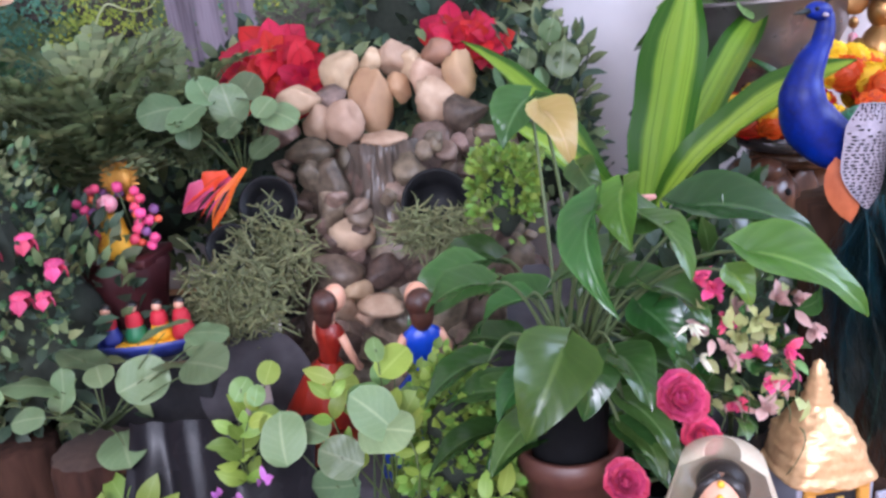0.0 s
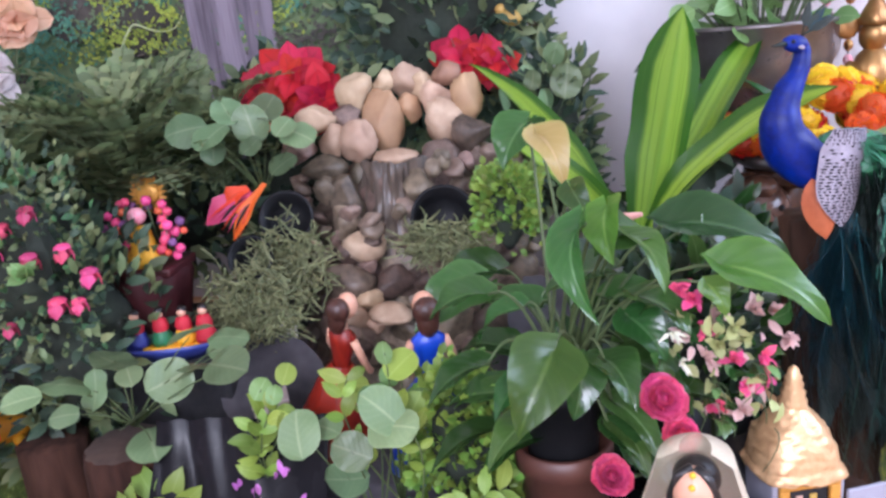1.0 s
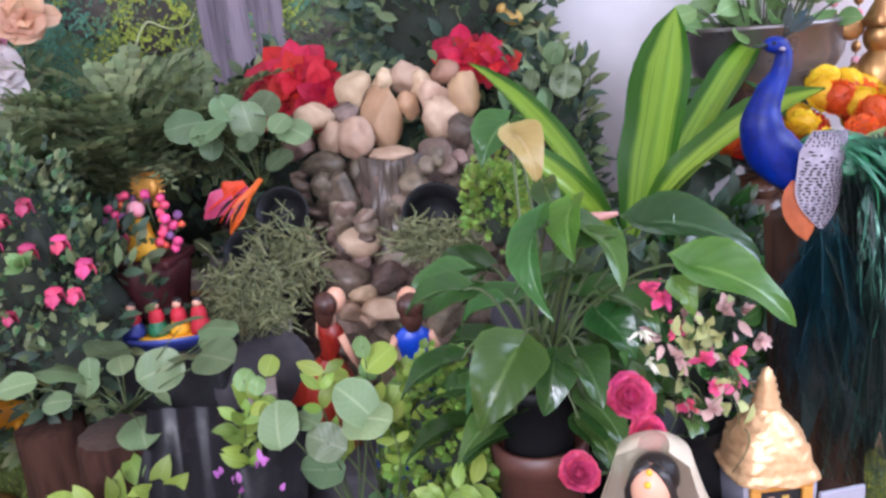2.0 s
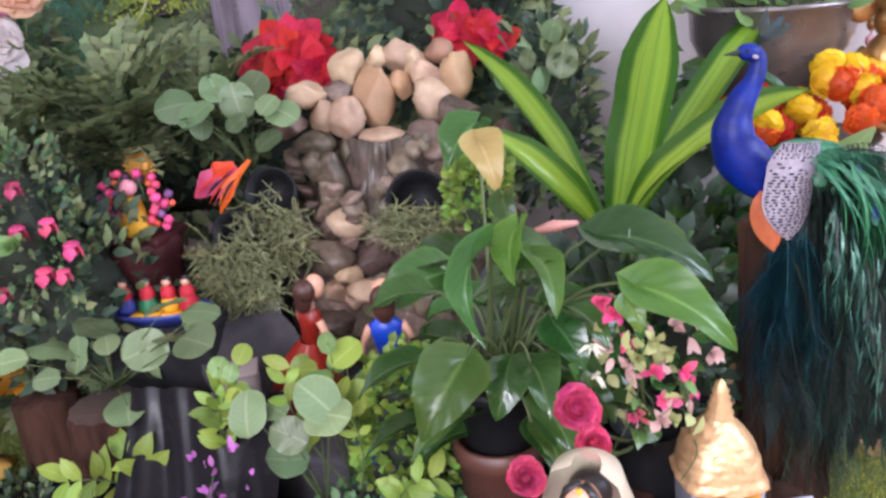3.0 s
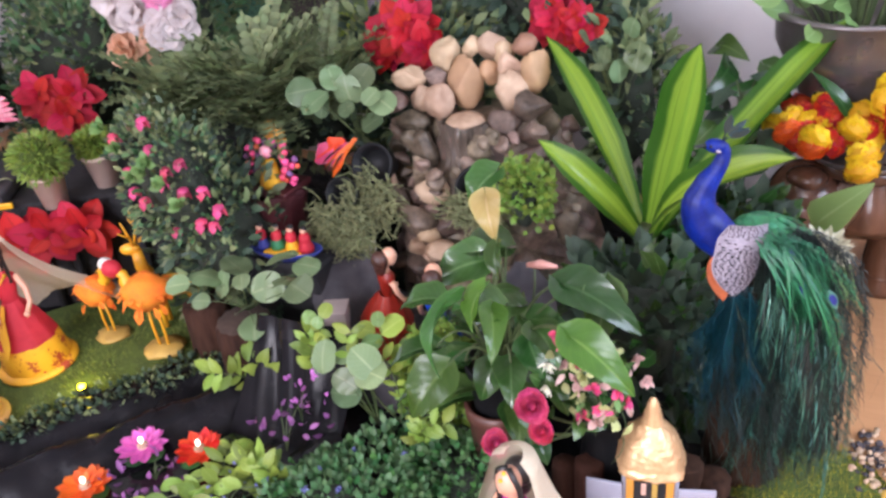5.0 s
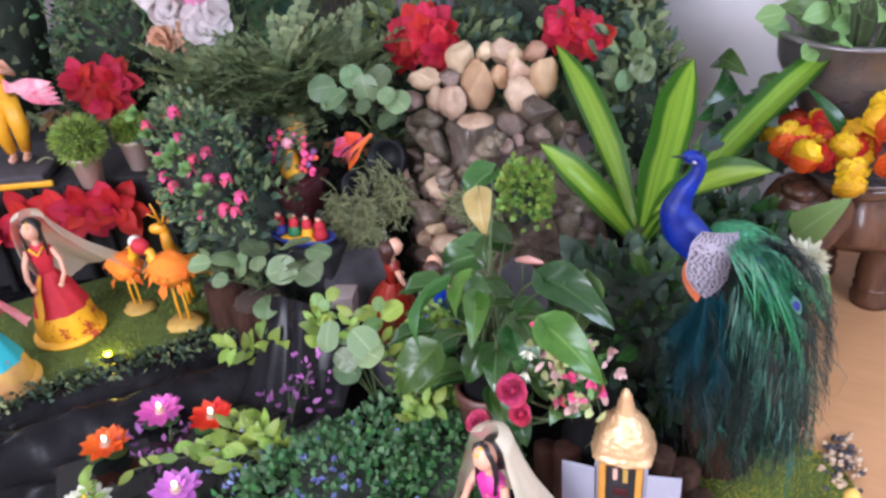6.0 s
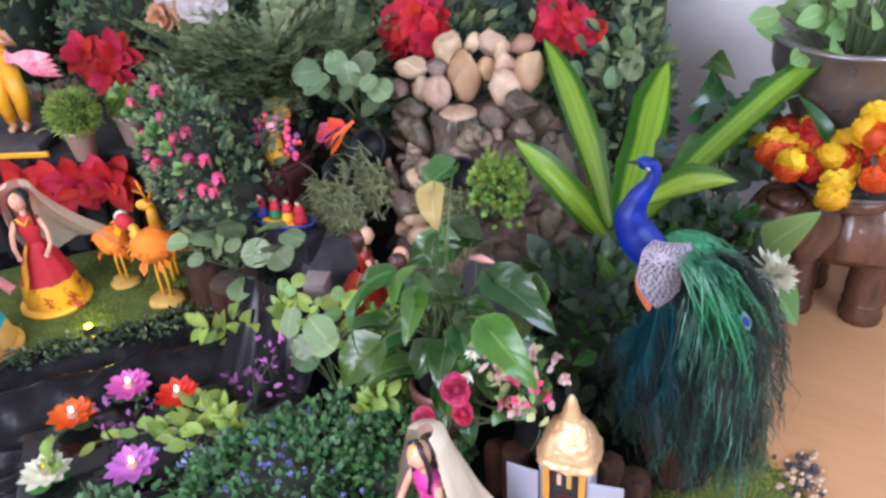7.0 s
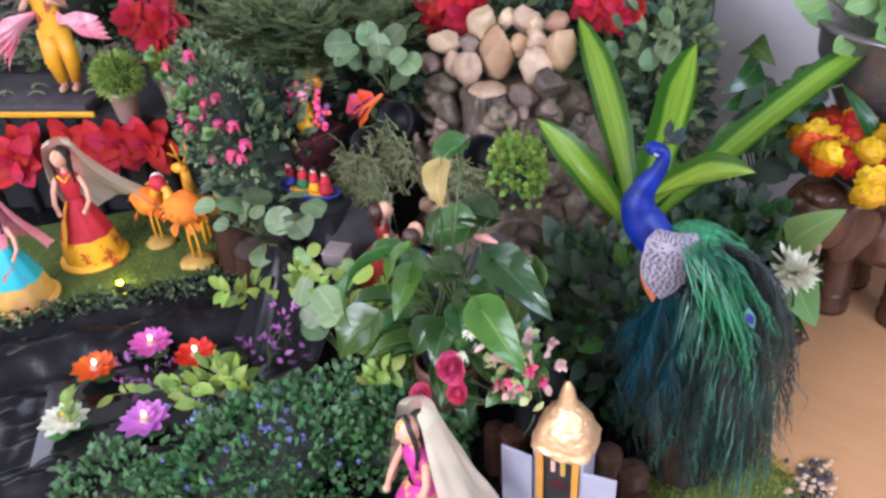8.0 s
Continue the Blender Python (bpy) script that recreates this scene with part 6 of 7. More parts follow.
def wing_spot(t, x, out=0.0):
    return wc + wz * (0.14 * (t - 0.47)) + wx * x + wn_ * (0.014 + out - 7.0 * x * x)


rows_w, cols_w = 14, 9
for i in range(rows_w + 1):
    for j in range(cols_w):
        wing_g.v.append(tuple(wing_spot(i / rows_w, wing_half(i / rows_w) * (2 * j / (cols_w - 1) - 1))))
        wing_g.uv.append((j / (cols_w - 1), i / rows_w))
wing_g.f = [(i * cols_w + j, i * cols_w + j + 1, (i + 1) * cols_w + j + 1, (i + 1) * cols_w + j) for i in range(rows_w) for j in range(cols_w - 1)]
wing_g.mi = [0] * len(wing_g.f)
wing_part = part("wing", wing_g, M_WINGW, pea, "wing of white feathers with fine black bars")
random.seed(122)
bars = Geo()
for row in range(30):
    t = (row + 0.5) / 30.5
    half = wing_half(t) * 0.97
    x = -half
    while x < half:
        ln = rnd(0.002, 0.004) if row < 5 else rnd(0.004, 0.011)
        top = row < 5
        if 5 <= row < 12 and rnd(0, 1) < 0.85 - 0.08 * (row - 5) or top and rnd(0, 1) < 0.3:
            x += ln
            continue
        e = wing_spot(t + rnd(-0.006, 0.006), min(half, x + ln), 0.0012)
        q = wing_spot(t + rnd(-0.006, 0.006), x, 0.0012)
        bars.leaf(q, e, wn_, rnd(0.003, 0.0048) if top else rnd(0.002, 0.0034), "round", 0.0, 0.1, 3, 3)
        x += ln + rnd(0.001, 0.0035)
part("bar_pattern", bars, M_BLACK, wing_part, "fine black feather bars", kind="stuff")
g = Geo()
g.leaf((0.574, 1.085, 0.588), (0.596, 1.08, 0.497), (-0.4, -1, 0.1), 0.044, "oval", -0.3, 0.1, 8, 5)
part("flank", g, M_RUST, pea, "rust orange flank feathers")
for sd in (0, 1):
    part("leg", Geo().tube([(0.60 + 0.03 * sd, 1.10, 0.56), (0.60 + 0.03 * sd, 1.11, 0.505)], 0.006, 0.005, 6), M_GREY, pea)


def tail_feather(a, b, lift, eye, dark, long=0.03, dense=30, mat=None):
    """A shaft with loose hanging barbs and, on some, an eye."""
    g = Geo()
    way = bend(a, b, lift, dense, (0.35, -0.15, 1))
    g.tube(way[::3], 0.0006, 0.0004, 4, cap=False)
    for i in range(3, dense + 1):
        d = (way[i] - way[i - 1]).normalized()
        sd = d.cross(Vector((0.2, -0.9, 0.3))).normalized()
        for s in (-1, 1):
            for rep in range(2):
                e = (d * rnd(0.2, 0.9) + sd * s * rnd(0.0, 0.5) + Vector((rnd(-0.15, 0.15), rnd(-0.35, 0.1), rnd(-1.8, -0.7)))).normalized()
                q = way[i] + sd * s * 0.0006
                ln = long * rnd(0.5, 1.5) * (2.4 if rnd(0, 1) < 0.1 else 1.0)
                mid = q + e * ln * 0.5 + sd * rnd(-0.3, 0.3) * ln
                tip = q + e * ln + Vector((rnd(-0.2, 0.2) * ln, 0, -0.3 * ln))
                wd = sd.cross(e).normalized() * 0.0007 + sd * 0.0006
                g.add([q - wd, q + wd, mid + wd, mid - wd, tip], [(0, 1, 2, 3), (3, 2, 4)])
    f = part("tail_feather", g, mat or (M_TAILDK if dark else random.choice((M_TAIL, M_TAIL, M_TAILSHINE))), pea)
    if eye:
        q = way[dense - 4]
        n = Vector((0.25, -0.9, 0.3))
        d = (way[dense] - way[dense - 6]).normalized()
        e1, e2 = Geo(), Geo()
        e1.leaf(q - d * 0.02 + n * 0.006, q + d * 0.018 + n * 0.006, n, 0.017, "oval", 0.05, 0.05, 8, 5)
        e2.leaf(q - d * 0.012 + n * 0.011, q + d * 0.009 + n * 0.011, n, 0.012, "oval", 0.05, 0.05, 8, 5)
        part("feather_eye", e1, M_TAILSHINE, f, "teal eye with a blue centre")
        part("feather_eye_centre", e2, M_EYEBLUE, f)


random.seed(123)
# broad dark under-feathers that fill the train
for k in range(70):
    t = (k * 0.618) % 1.0
    a = Vector((0.655 + 0.04 * t, 1.15 + rnd(-0.02, 0.03), 0.6 - rnd(0, 0.05)))
    b = Vector((0.615 + 0.2 * t + rnd(-0.015, 0.015), 1.12 + 0.05 * t + rnd(-0.03, 0.04), rnd(0.1, 0.24)))
    g = Geo()
    g.leaf(a, b, (0.2, -0.9, 0.3), rnd(0.025, 0.045), "strap", -0.15, 0.03 + 0.1 * t, 10, 5, wave=0.12)
    part("under_feather", g, M_TAILDK, pea)
for k in range(120):
    t = (k * 0.37) % 1.0
    a = Vector((0.67 + rnd(-0.03, 0.03), 1.12 + rnd(-0.02, 0.02), 0.64 - 0.03 * rnd(0, 1)))
    b = Vector((0.65 + 0.175 * t + rnd(-0.03, 0.03), 1.09 + 0.09 * t + rnd(-0.06, 0.05), rnd(0.09, 0.22) if k % 3 else rnd(0.25, 0.45)))
    tail_feather(a, b, 0.035 + 0.055 * t, False, k % 5 != 1 if t < 0.45 else k % 3 != 1, 0.036)
for k in range(20):
    a = Vector((0.615 + rnd(-0.02, 0.03), 1.09, 0.53))
    b = Vector((0.60 + rnd(-0.05, 0.12), 1.05 + rnd(-0.02, 0.04), rnd(0.2, 0.36) if k % 3 == 0 else rnd(0.33, 0.45)))
    tail_feather(a, b, rnd(-0.02, 0.02), False, True, 0.045, 26, M_TAILBLUE if k % 3 else None)
for k in range(64):
    a = Vector((0.66, 1.09, 0.63))
    b = a.lerp(Vector((0.71 + rnd(-0.02, 0.09), 1.07 + rnd(-0.02, 0.05), rnd(0.42, 0.58))), rnd(0.45, 1.0))
    q = a + Vector((rnd(-0.03, 0.03), rnd(-0.02, 0.02), rnd(0, 0.01)))
    if k % 2:
        tail_feather(q, b + Vector((0.03, 0, -0.02)), 0.03, False, False, 0.013, 18, M_BACKGREEN)
    else:
        g = Geo()
        g.leaf(q, b, (0.2, -0.8, 0.6), rnd(0.003, 0.006), "lance", -0.2, 0.2, 7, 3, wave=0.2)
        part("covert", g, M_BACKGREEN, pea, "emerald covert feather")

# eyed feathers over the shoulder of the train
for x, y, z in ((0.683, 1.075, 0.620), (0.772, 1.09, 0.525), (0.715, 1.075, 0.55)):
    tip = Vector((x, y, z)) + Vector((0.012, 0.0, -0.03))
    tail_feather(Vector((0.66, 1.12, 0.635)), tip, 0.02, True, False, 0.02, 22, M_BACKGREEN if x < 0.75 else M_TAIL)
# loose pale wisps that curl down over the train
for k in range(120):
    t = rnd(0, 1)
    q = Vector((0.66 + 0.15 * t, 1.075 + 0.03 * t - rnd(0, 0.03), 0.6 - 0.42 * t * rnd(0.3, 1.0) - rnd(0, 0.05)))
    e = q + Vector((rnd(-0.012, 0.02), rnd(-0.015, 0.005), -rnd(0.05, 0.15)))
    g = Geo()
    g.leaf(q, e, (0.2, -0.9, 0.3), rnd(0.0014, 0.003), "lance", -0.2, rnd(-0.2, 0.2), 8, 3, wave=0.8)
    part("wisp", g, random.choice((M_TAIL, M_TAILSHINE, M_TAIL, M_TAILDK)), pea)

# mossy patch beside the stump
random.seed(127)
patch = thing("grass_mat", (0.72, 1.15, 0.0), "yellow-green patch of artificial grass by the stump", "grass mat")
g = Geo()
g.ball((0.75, 1.15, 0.0), (0.21, 0.19, 0.02), None, 24, 6, 0.3, 2)
part("backing", g, M_MOSSBASE, patch)
g = Geo()
for k in range(6500):
    a, r = rnd(0, 6.28), math.sqrt(rnd(0, 1))
    q = Vector((0.75 + 0.21 * r * math.cos(a), 1.15 + 0.19 * r * math.sin(a), 0.016 * (1 - r * r)))
    d = Vector((rnd(-0.6, 0.6), rnd(-0.6, 0.6), 1)).normalized() * rnd(0.008, 0.018)
    s = Vector((rnd(-1, 1), rnd(-1, 1), 0)).normalized() * 0.0015
    g.add([q - s, q + s, q + d], [(0, 1, 2)], [(0.2, 0), (0.8, 0), (0.5, 1)])
part("turf", g, M_YELLOWGRASS, patch, kind="stuff")
for x, y, z, c in ((0.76, 0.93, 0.0, M_CLOTHPINK), (0.80, 0.98, 0.0, M_PEACHFIG), (0.93, 1.13, 0.0, M_CLAY)):
    g = Geo()
    g.lathe((x, y, z), [(0.0, 0.0), (0.026, 0.0), (0.024, 0.03), (0.016, 0.06), (0.012, 0.066)], 16)
    g.ball((x, y, z + 0.08), 0.017, None, 12, 8)
    solo("figurine", g, c, "tiny painted clay figurine standing by the grass patch", "figurine", "tiny figurines")

# elephant stand with pot and marigolds
ele = thing("elephant_stand", (0.80, 1.90, 0.0), "polished dark wooden stand carved as an elephant", "stand")
part("body", Geo().ball((0.82, 1.98, 0.29), (0.18, 0.15, 0.115), None, 24, 14, 0.08, 1), M_ELE, ele)
for x, y in ((0.71, 1.95), (0.885, 1.985), (0.72, 2.1), (0.9, 2.12)):
    g = Geo()
    g.lathe((x, y, 0.0), [(0.0, 0.0), (0.056, 0.0), (0.058, 0.02), (0.05, 0.05), (0.055, 0.1), (0.05, 0.16), (0.065, 0.26)], 20)
    leg = part("leg", g, M_ELE, ele)
    part("anklet", Geo().lathe((x, y, 0.05), [(0.05, 0.0), (0.056, 0.006), (0.051, 0.012)], 20), M_ELE, leg)
head = part("head", Geo().ball((0.665, 1.83, 0.335), (0.088, 0.085, 0.095), None, 22, 16, 0.12, 3), M_ELE, ele)
part("brow", Geo().ball((0.672, 1.80, 0.405), (0.05, 0.045, 0.03), None, 16, 10, 0.1, 5), M_ELE, head, "polished domed brow")
part("trunk", Geo().tube(smooth_line([(0.655, 1.765, 0.34), (0.645, 1.725, 0.27), (0.65, 1.71, 0.17), (0.665, 1.70, 0.08), (0.70, 1.70, 0.04), (0.73, 1.71, 0.06)], [0.05] * 6)[0], 0.04, k=14, radii=[0.05 - 0.036 * i / 25 + 0.002 * math.sin(i * 2.1) for i in range(26)]), M_ELE, head, "ringed hanging trunk")
for sd in (-1, 1):
    g = Geo()
    g.ball((0.70 + 0.055 * sd, 1.80 + 0.02 * sd, 0.315), (0.05, 0.014, 0.085), pose(0, 0, 0, 0, 12 * sd, 25 * sd), 18, 12, 0.25, sd)
    part("ear", g, M_ELE, head, "broad carved ear")
    part("tusk", Geo().tube([(0.655 + 0.04 * sd, 1.765, 0.29), (0.655 + 0.05 * sd, 1.725, 0.245), (0.655 + 0.05 * sd, 1.70, 0.25)], 0.01, 0.003, 8), M_CREAM, head, "cream tusk")
    part("eye", Geo().ball((0.66 + 0.055 * sd, 1.76, 0.36), 0.008, None, 10, 8), M_BLACK, head)
part("blanket", Geo().lathe((0.82, 1.97, 0.255), [(0.185, 0.0), (0.188, 0.02), (0.17, 0.07), (0.12, 0.13)], 44, flute=0.035, lobes=11, squash=0.76), M_ELE, ele, "carved folds of the saddle cloth")
part("seat", Geo().lathe((0.79, 1.92, 0.395), [(0.0, 0.0), (0.115, 0.0), (0.125, 0.012), (0.125, 0.03), (0.115, 0.04), (0.0, 0.04)], 40), M_ELE, ele, "round polished top")
tray = thing("flower_tray", (0.79, 1.92, 0.435), "shallow tray heaped with red and yellow marigolds", "flower tray")
part("dish", Geo().lathe((0.79, 1.92, 0.436), [(0.0, 0.0), (0.13, 0.0), (0.165, 0.028), (0.17, 0.028), (0.135, -0.0)], 36), M_PEWTER, tray)
random.seed(131)


def marigold_mesh(mat):
    g = Geo()
    g.ball((0, 0, 0), 0.86, None, 14, 10, 0.1, 3)
    for k in range(110):
        d = tilt_vec((rnd(-1, 1), rnd(-1, 1), rnd(-0.5, 1)), 0)
        g.leaf(d * 0.55 - Vector((0, 0, 0.2)), d * rnd(0.95, 1.05), d + Vector((0, 0, 0.4)), 0.5, "petal", 0.3, 0.15, 3, 3)
    return g.mesh("marigold", mat)


U_MARI = [marigold_mesh(M_MARI), marigold_mesh(M_MARIRED), marigold_mesh(M_ORANGEP)]
for k in range(74):
    a = radians(-200 + 240 * rnd(0, 1))
    r = 0.22 * math.sqrt(rnd(0.1, 1))
    z = 0.475 + 0.34 * max(0, 0.25 - r) + rnd(0.0, 0.05) + (0.05 if math.cos(a) > 0.2 else 0)
    part("marigold", U_MARI[(0, 1, 0, 1, 2, 1, 0, 2)[k % 8]], None, tray, at=Matrix.Translation((0.79 + r * math.cos(a), 1.92 + r * math.sin(a), z)) @ pose(0, 0, 0, rnd(-60, 60), rnd(-60, 60), 0) @ Matrix.Diagonal((0.04, 0.04, 0.034, 1)))
for k, (x, y, z) in enumerate(((0.965, 2.06, 0.58), (1.02, 2.06, 0.56), (0.995, 2.05, 0.615), (1.055, 2.08, 0.47), (1.09, 2.08, 0.45), (1.02, 2.06, 0.505), (0.955, 2.05, 0.515))):
    part("marigold", U_MARI[0], None, tray, at=Matrix.Translation((x, y, z)) @ pose(0, 0, 0, 60, rnd(-30, 30), 0) @ Matrix.Diagonal((0.04, 0.04, 0.03, 1)))

foot_bunch = thing("marigold_bunch", (0.97, 2.12, 0.0), "yellow marigolds lying behind the foot of the wooden elephant", "marigolds")
for x, y, z in ((0.93, 2.11, 0.034), (1.0, 2.10, 0.034), (0.965, 2.17, 0.034), (1.05, 2.13, 0.034), (0.97, 2.12, 0.095), (1.02, 2.12, 0.09)):
    part("marigold", U_MARI[0], None, foot_bunch, at=Matrix.Translation((x, y, z)) @ pose(0, 0, 0, rnd(-60, 60), rnd(-60, 60), 0) @ Matrix.Diagonal((0.045, 0.045, 0.036, 1)))

pot = thing("metal_planter", (0.72, 2.0, 0.55), "dark pewter planter with leafy green plant", "potted plant")
part("bowl", Geo().lathe((0.72, 2.03, 0.5), [(0.0, 0.0), (0.1, 0.0), (0.105, 0.03), (0.15, 0.12), (0.185, 0.19), (0.19, 0.255), (0.205, 0.262), (0.205, 0.272), (0.185, 0.272), (0.178, 0.2), (0.0, 0.19)], 44), M_PEWTER, pot, "dark pewter bowl with a rolled rim")
part("stand", Geo().lathe((0.72, 2.03, 0.435), [(0.12, 0.0), (0.12, 0.02), (0.08, 0.03), (0.08, 0.066)], 30), M_PEWTER, pot)
U_POTLEAF = [unit_leaf("leaf", M_COINLIT, 0.75, "oval", fold=0.15, sag=s, n=6, cols=3) for s in (0.1, -0.1)]
random.seed(133)
g = Geo()
for k in range(70):
    a = rnd(0, 6.28)
    r = rnd(0.02, 0.19)
    q = Vector((0.72 + r * math.cos(a), 2.03 + r * math.sin(a), 0.78 + rnd(-0.02, 0.14)))
    part("stem", Geo().tube(bend((0.72 + 0.4 * r * math.cos(a), 2.03 + 0.4 * r * math.sin(a), 0.68), q, 0.02, 4), 0.003, 0.002, 5, cap=False), M_STEM, pot)
    part("leaf", U_POTLEAF[k % 2], None, pot, at=aim(q, (math.cos(a), math.sin(a), rnd(-0.5, 0.6)), tilt_vec(FACE, 0.5), rnd(0.05, 0.085)))

# brass figurine on the tray's far side
g = Geo()
bc = Vector((0.955, 1.93, 0.475))
g.lathe(bc, [(0.0, 0.0), (0.05, 0.0), (0.055, 0.02), (0.035, 0.05), (0.03, 0.08), (0.045, 0.12), (0.05, 0.17), (0.035, 0.2), (0.02, 0.215)], 20, flute=0.05, lobes=8)
g.ball(bc + Vector((0, 0, 0.245)), (0.034, 0.034, 0.04), None, 14, 10)
g.lathe(bc + Vector((0, 0, 0.27)), [(0.036, 0.0), (0.04, 0.01), (0.026, 0.035), (0.012, 0.06), (0.0, 0.075)], 16, flute=0.08, lobes=6)
for sd in (-1, 1):
    g.tube([bc + Vector((0.045 * sd, 0, 0.18)), bc + Vector((0.085 * sd, -0.02, 0.15)), bc + Vector((0.06 * sd, -0.05, 0.12))], 0.014, 0.01, 8)
    g.ball(bc + Vector((0.06 * sd, 0, 0.27)), (0.03, 0.008, 0.03), None, 10, 6)
solo("brass_figurine", g, M_BRASS, "seated aged brass figurine beside the marigolds", "figurine")
random.seed(137)
for k in range(5):
    x = 0.93 + 0.06 * k
    strand = thing("bead_strand", (x, 2.2, 1.6), "hanging strand of pink and bronze beads", "bead strand", "bead strands")
    g = Geo()
    g.tube([(x, 2.2, 1.62), (x, 2.2, 0.62)], 0.0015, 0.0015, 5)
    part("thread", g, M_TWIG, strand)
    for j in range(24):
        part("bead", Geo().ball((x, 2.2, 0.64 + j * 0.04), (0.013, 0.013, 0.016), None, 8, 6), (M_BRASS, M_CLOTHPINK, M_BRASS)[(j + k) % 3], strand)
rod = thing("strand_rod", (1.05, 2.2, 1.62), "thin brass rod holding the bead strands to the wall", "rod")
part("bar", Geo().tube([(0.88, 2.2, 1.625), (1.24, 2.2, 1.625)], 0.006, 0.006, 10), M_BRASS, rod)
for x in (0.90, 1.22):
    part("bracket", Geo().tube([(x, 2.2, 1.625), (x, 2.349, 1.625)], 0.006, 0.008, 8), M_BRASS, rod)

# white chrysanthemum and green leaf behind the tail
mum = thing("chrysanthemum", (0.75, 1.36, 0.0), "cream chrysanthemum on a stem with broad green leaves", "artificial flower")
random.seed(139)
c = Vector((0.745, 1.385, 0.455))
part("stem", Geo().tube(bend((0.75, 1.4, 0.02), c, 0.02, 6, (1, 0, 0)), 0.004, 0.003, 6), M_STEM, mum)
U_MUM = unit_leaf("petal", M_CREAMPETAL, 0.3, "petal", fold=0.4, sag=-0.1, n=4, cols=3)
for k in range(150):
    d = tilt_vec((0.35 + rnd(-1, 1), -0.5 + rnd(-0.9, 0.9), 0.3 + rnd(-0.9, 0.9)), 0.1)
    part("petal", U_MUM, None, mum, at=aim(c + d * rnd(0, 0.016), d, tilt_vec((0, 0, 1), 0.4), rnd(0.034, 0.05)))
for a, b, w in (((0.717, 1.438, 0.483), (0.805, 1.41, 0.60), 0.085), ((0.745, 1.42, 0.40), (0.81, 1.38, 0.345), 0.085)):
    g = Geo()
    g.leaf(a, b, (0.1, -0.8, 0.55), w, "heart", 0.12, 0.05, 9, 7, lobe=0.1)
    part("leaf", g, M_COINLIT, mum)

# little temple with a gold dome
temple = thing("temple_model", (0.50, 0.93, 0.0), "small grey card temple with a gold foil dome", "temple model")
tc = Vector((0.515, 0.935, 0.0))
rz = Matrix.Rotation(radians(14), 4, "Z")
dome_line = [(0.054, 0.224), (0.062, 0.218), (0.063, 0.222), (0.0575, 0.231), (0.056, 0.241), (0.054, 0.251), (0.051, 0.261), (0.047, 0.270), (0.0415, 0.279), (0.035, 0.288), (0.027, 0.297), (0.020, 0.305), (0.016, 0.312)]
g = Geo()
ROUND = 72
for i in range(len(dome_line) * 3 - 2):
    lo, hi = dome_line[i // 3], dome_line[min(i // 3 + 1, len(dome_line) - 1)]
    f = (i % 3) / 3
    r, z = lo[0] + (hi[0] - lo[0]) * f, lo[1] + (hi[1] - lo[1]) * f
    square = 0.6 * max(0.0, min(1.0, (0.30 - z) / 0.09))
    for j in range(ROUND):
        a = 2 * math.pi * j / ROUND
        rr = r * (1 + square * (min(1.3, 1 / max(abs(math.cos(a)), abs(math.sin(a)))) - 1))
        q = tc + rz.to_3x3() @ Vector((rr * math.cos(a), rr * math.sin(a), z))
        o = noise.noise_vector(q * 38) * 0.002 + noise.noise_vector(Vector((q.x * 70, q.y * 70, q.z * 190))) * 0.0026 + noise.noise_vector(q * 260) * 0.0016
        g.v.append(tuple(q + o))
        g.uv.append((j / ROUND, z))
g.f = [(i * ROUND + j, i * ROUND + (j + 1) % ROUND, (i + 1) * ROUND + (j + 1) % ROUND, (i + 1) * ROUND + j) for i in range(len(dome_line) * 3 - 3) for j in range(ROUND)]
g.mi = [0] * len(g.f)
dome = part("dome", g, M_GOLD, temple, "crumpled gold foil dome")
g = Geo()
g.lathe(tc, [(0.018, 0.308), (0.019, 0.316), (0.0145, 0.322), (0.0165, 0.328), (0.0125, 0.333), (0.014, 0.339), (0.010, 0.344), (0.0115, 0.349), (0.008, 0.355), (0.007, 0.362), (0.0, 0.368)], 22)
for k, q in enumerate(g.v):
    o = noise.noise_vector(Vector(q) * 200) * 0.0014
    g.v[k] = (q[0] + o.x, q[1] + o.y, q[2] + o.z)
part("spire", g, M_GOLD, dome, "ringed gold foil spire")


def card(name, x, y, z, size, mat, turn=0.0, label=""):
    part(name, Geo().box(tc + rz.to_3x3() @ Vector((x, y, z)), size, rz @ Matrix.Rotation(radians(turn), 4, "Z"), 0.002), mat, temple, label)


for sd in (-1, 1):
    card("side_panel", 0.047 * sd, 0, 0.111, (0.008, 0.094, 0.222), M_PANELGREY)
    card("wing_panel", 0.083 * sd, -0.053, 0.1, (0.066, 0.006, 0.2), M_PANELGREY, 5 * sd)
    card("door_panel", 0.036 * sd, -0.049, 0.104, (0.014, 0.008, 0.208), M_ORANGEBOARD, 0, "ochre door post")
card("back_panel", 0, 0.05, 0.111, (0.086, 0.008, 0.222), M_PANELGREY)
card("lintel", 0, -0.049, 0.213, (0.086, 0.008, 0.01), M_ORANGEBOARD, 0, "ochre lintel")
card("picture_board", 0, -0.040, 0.104, (0.06, 0.005, 0.208), M_BLACKCLOTH, 0, "dark and yellow picture board")
for x, z, w, h, mt in ((-0.011, 0.178, 0.009, 0.03, M_PEACHFIG), (0.009, 0.176, 0.01, 0.036, M_YELLOWDULL), (0.0, 0.13, 0.03, 0.02, M_MAROON)):
    card("picture_patch", x, -0.0440, z, (w, 0.003, h), mt)

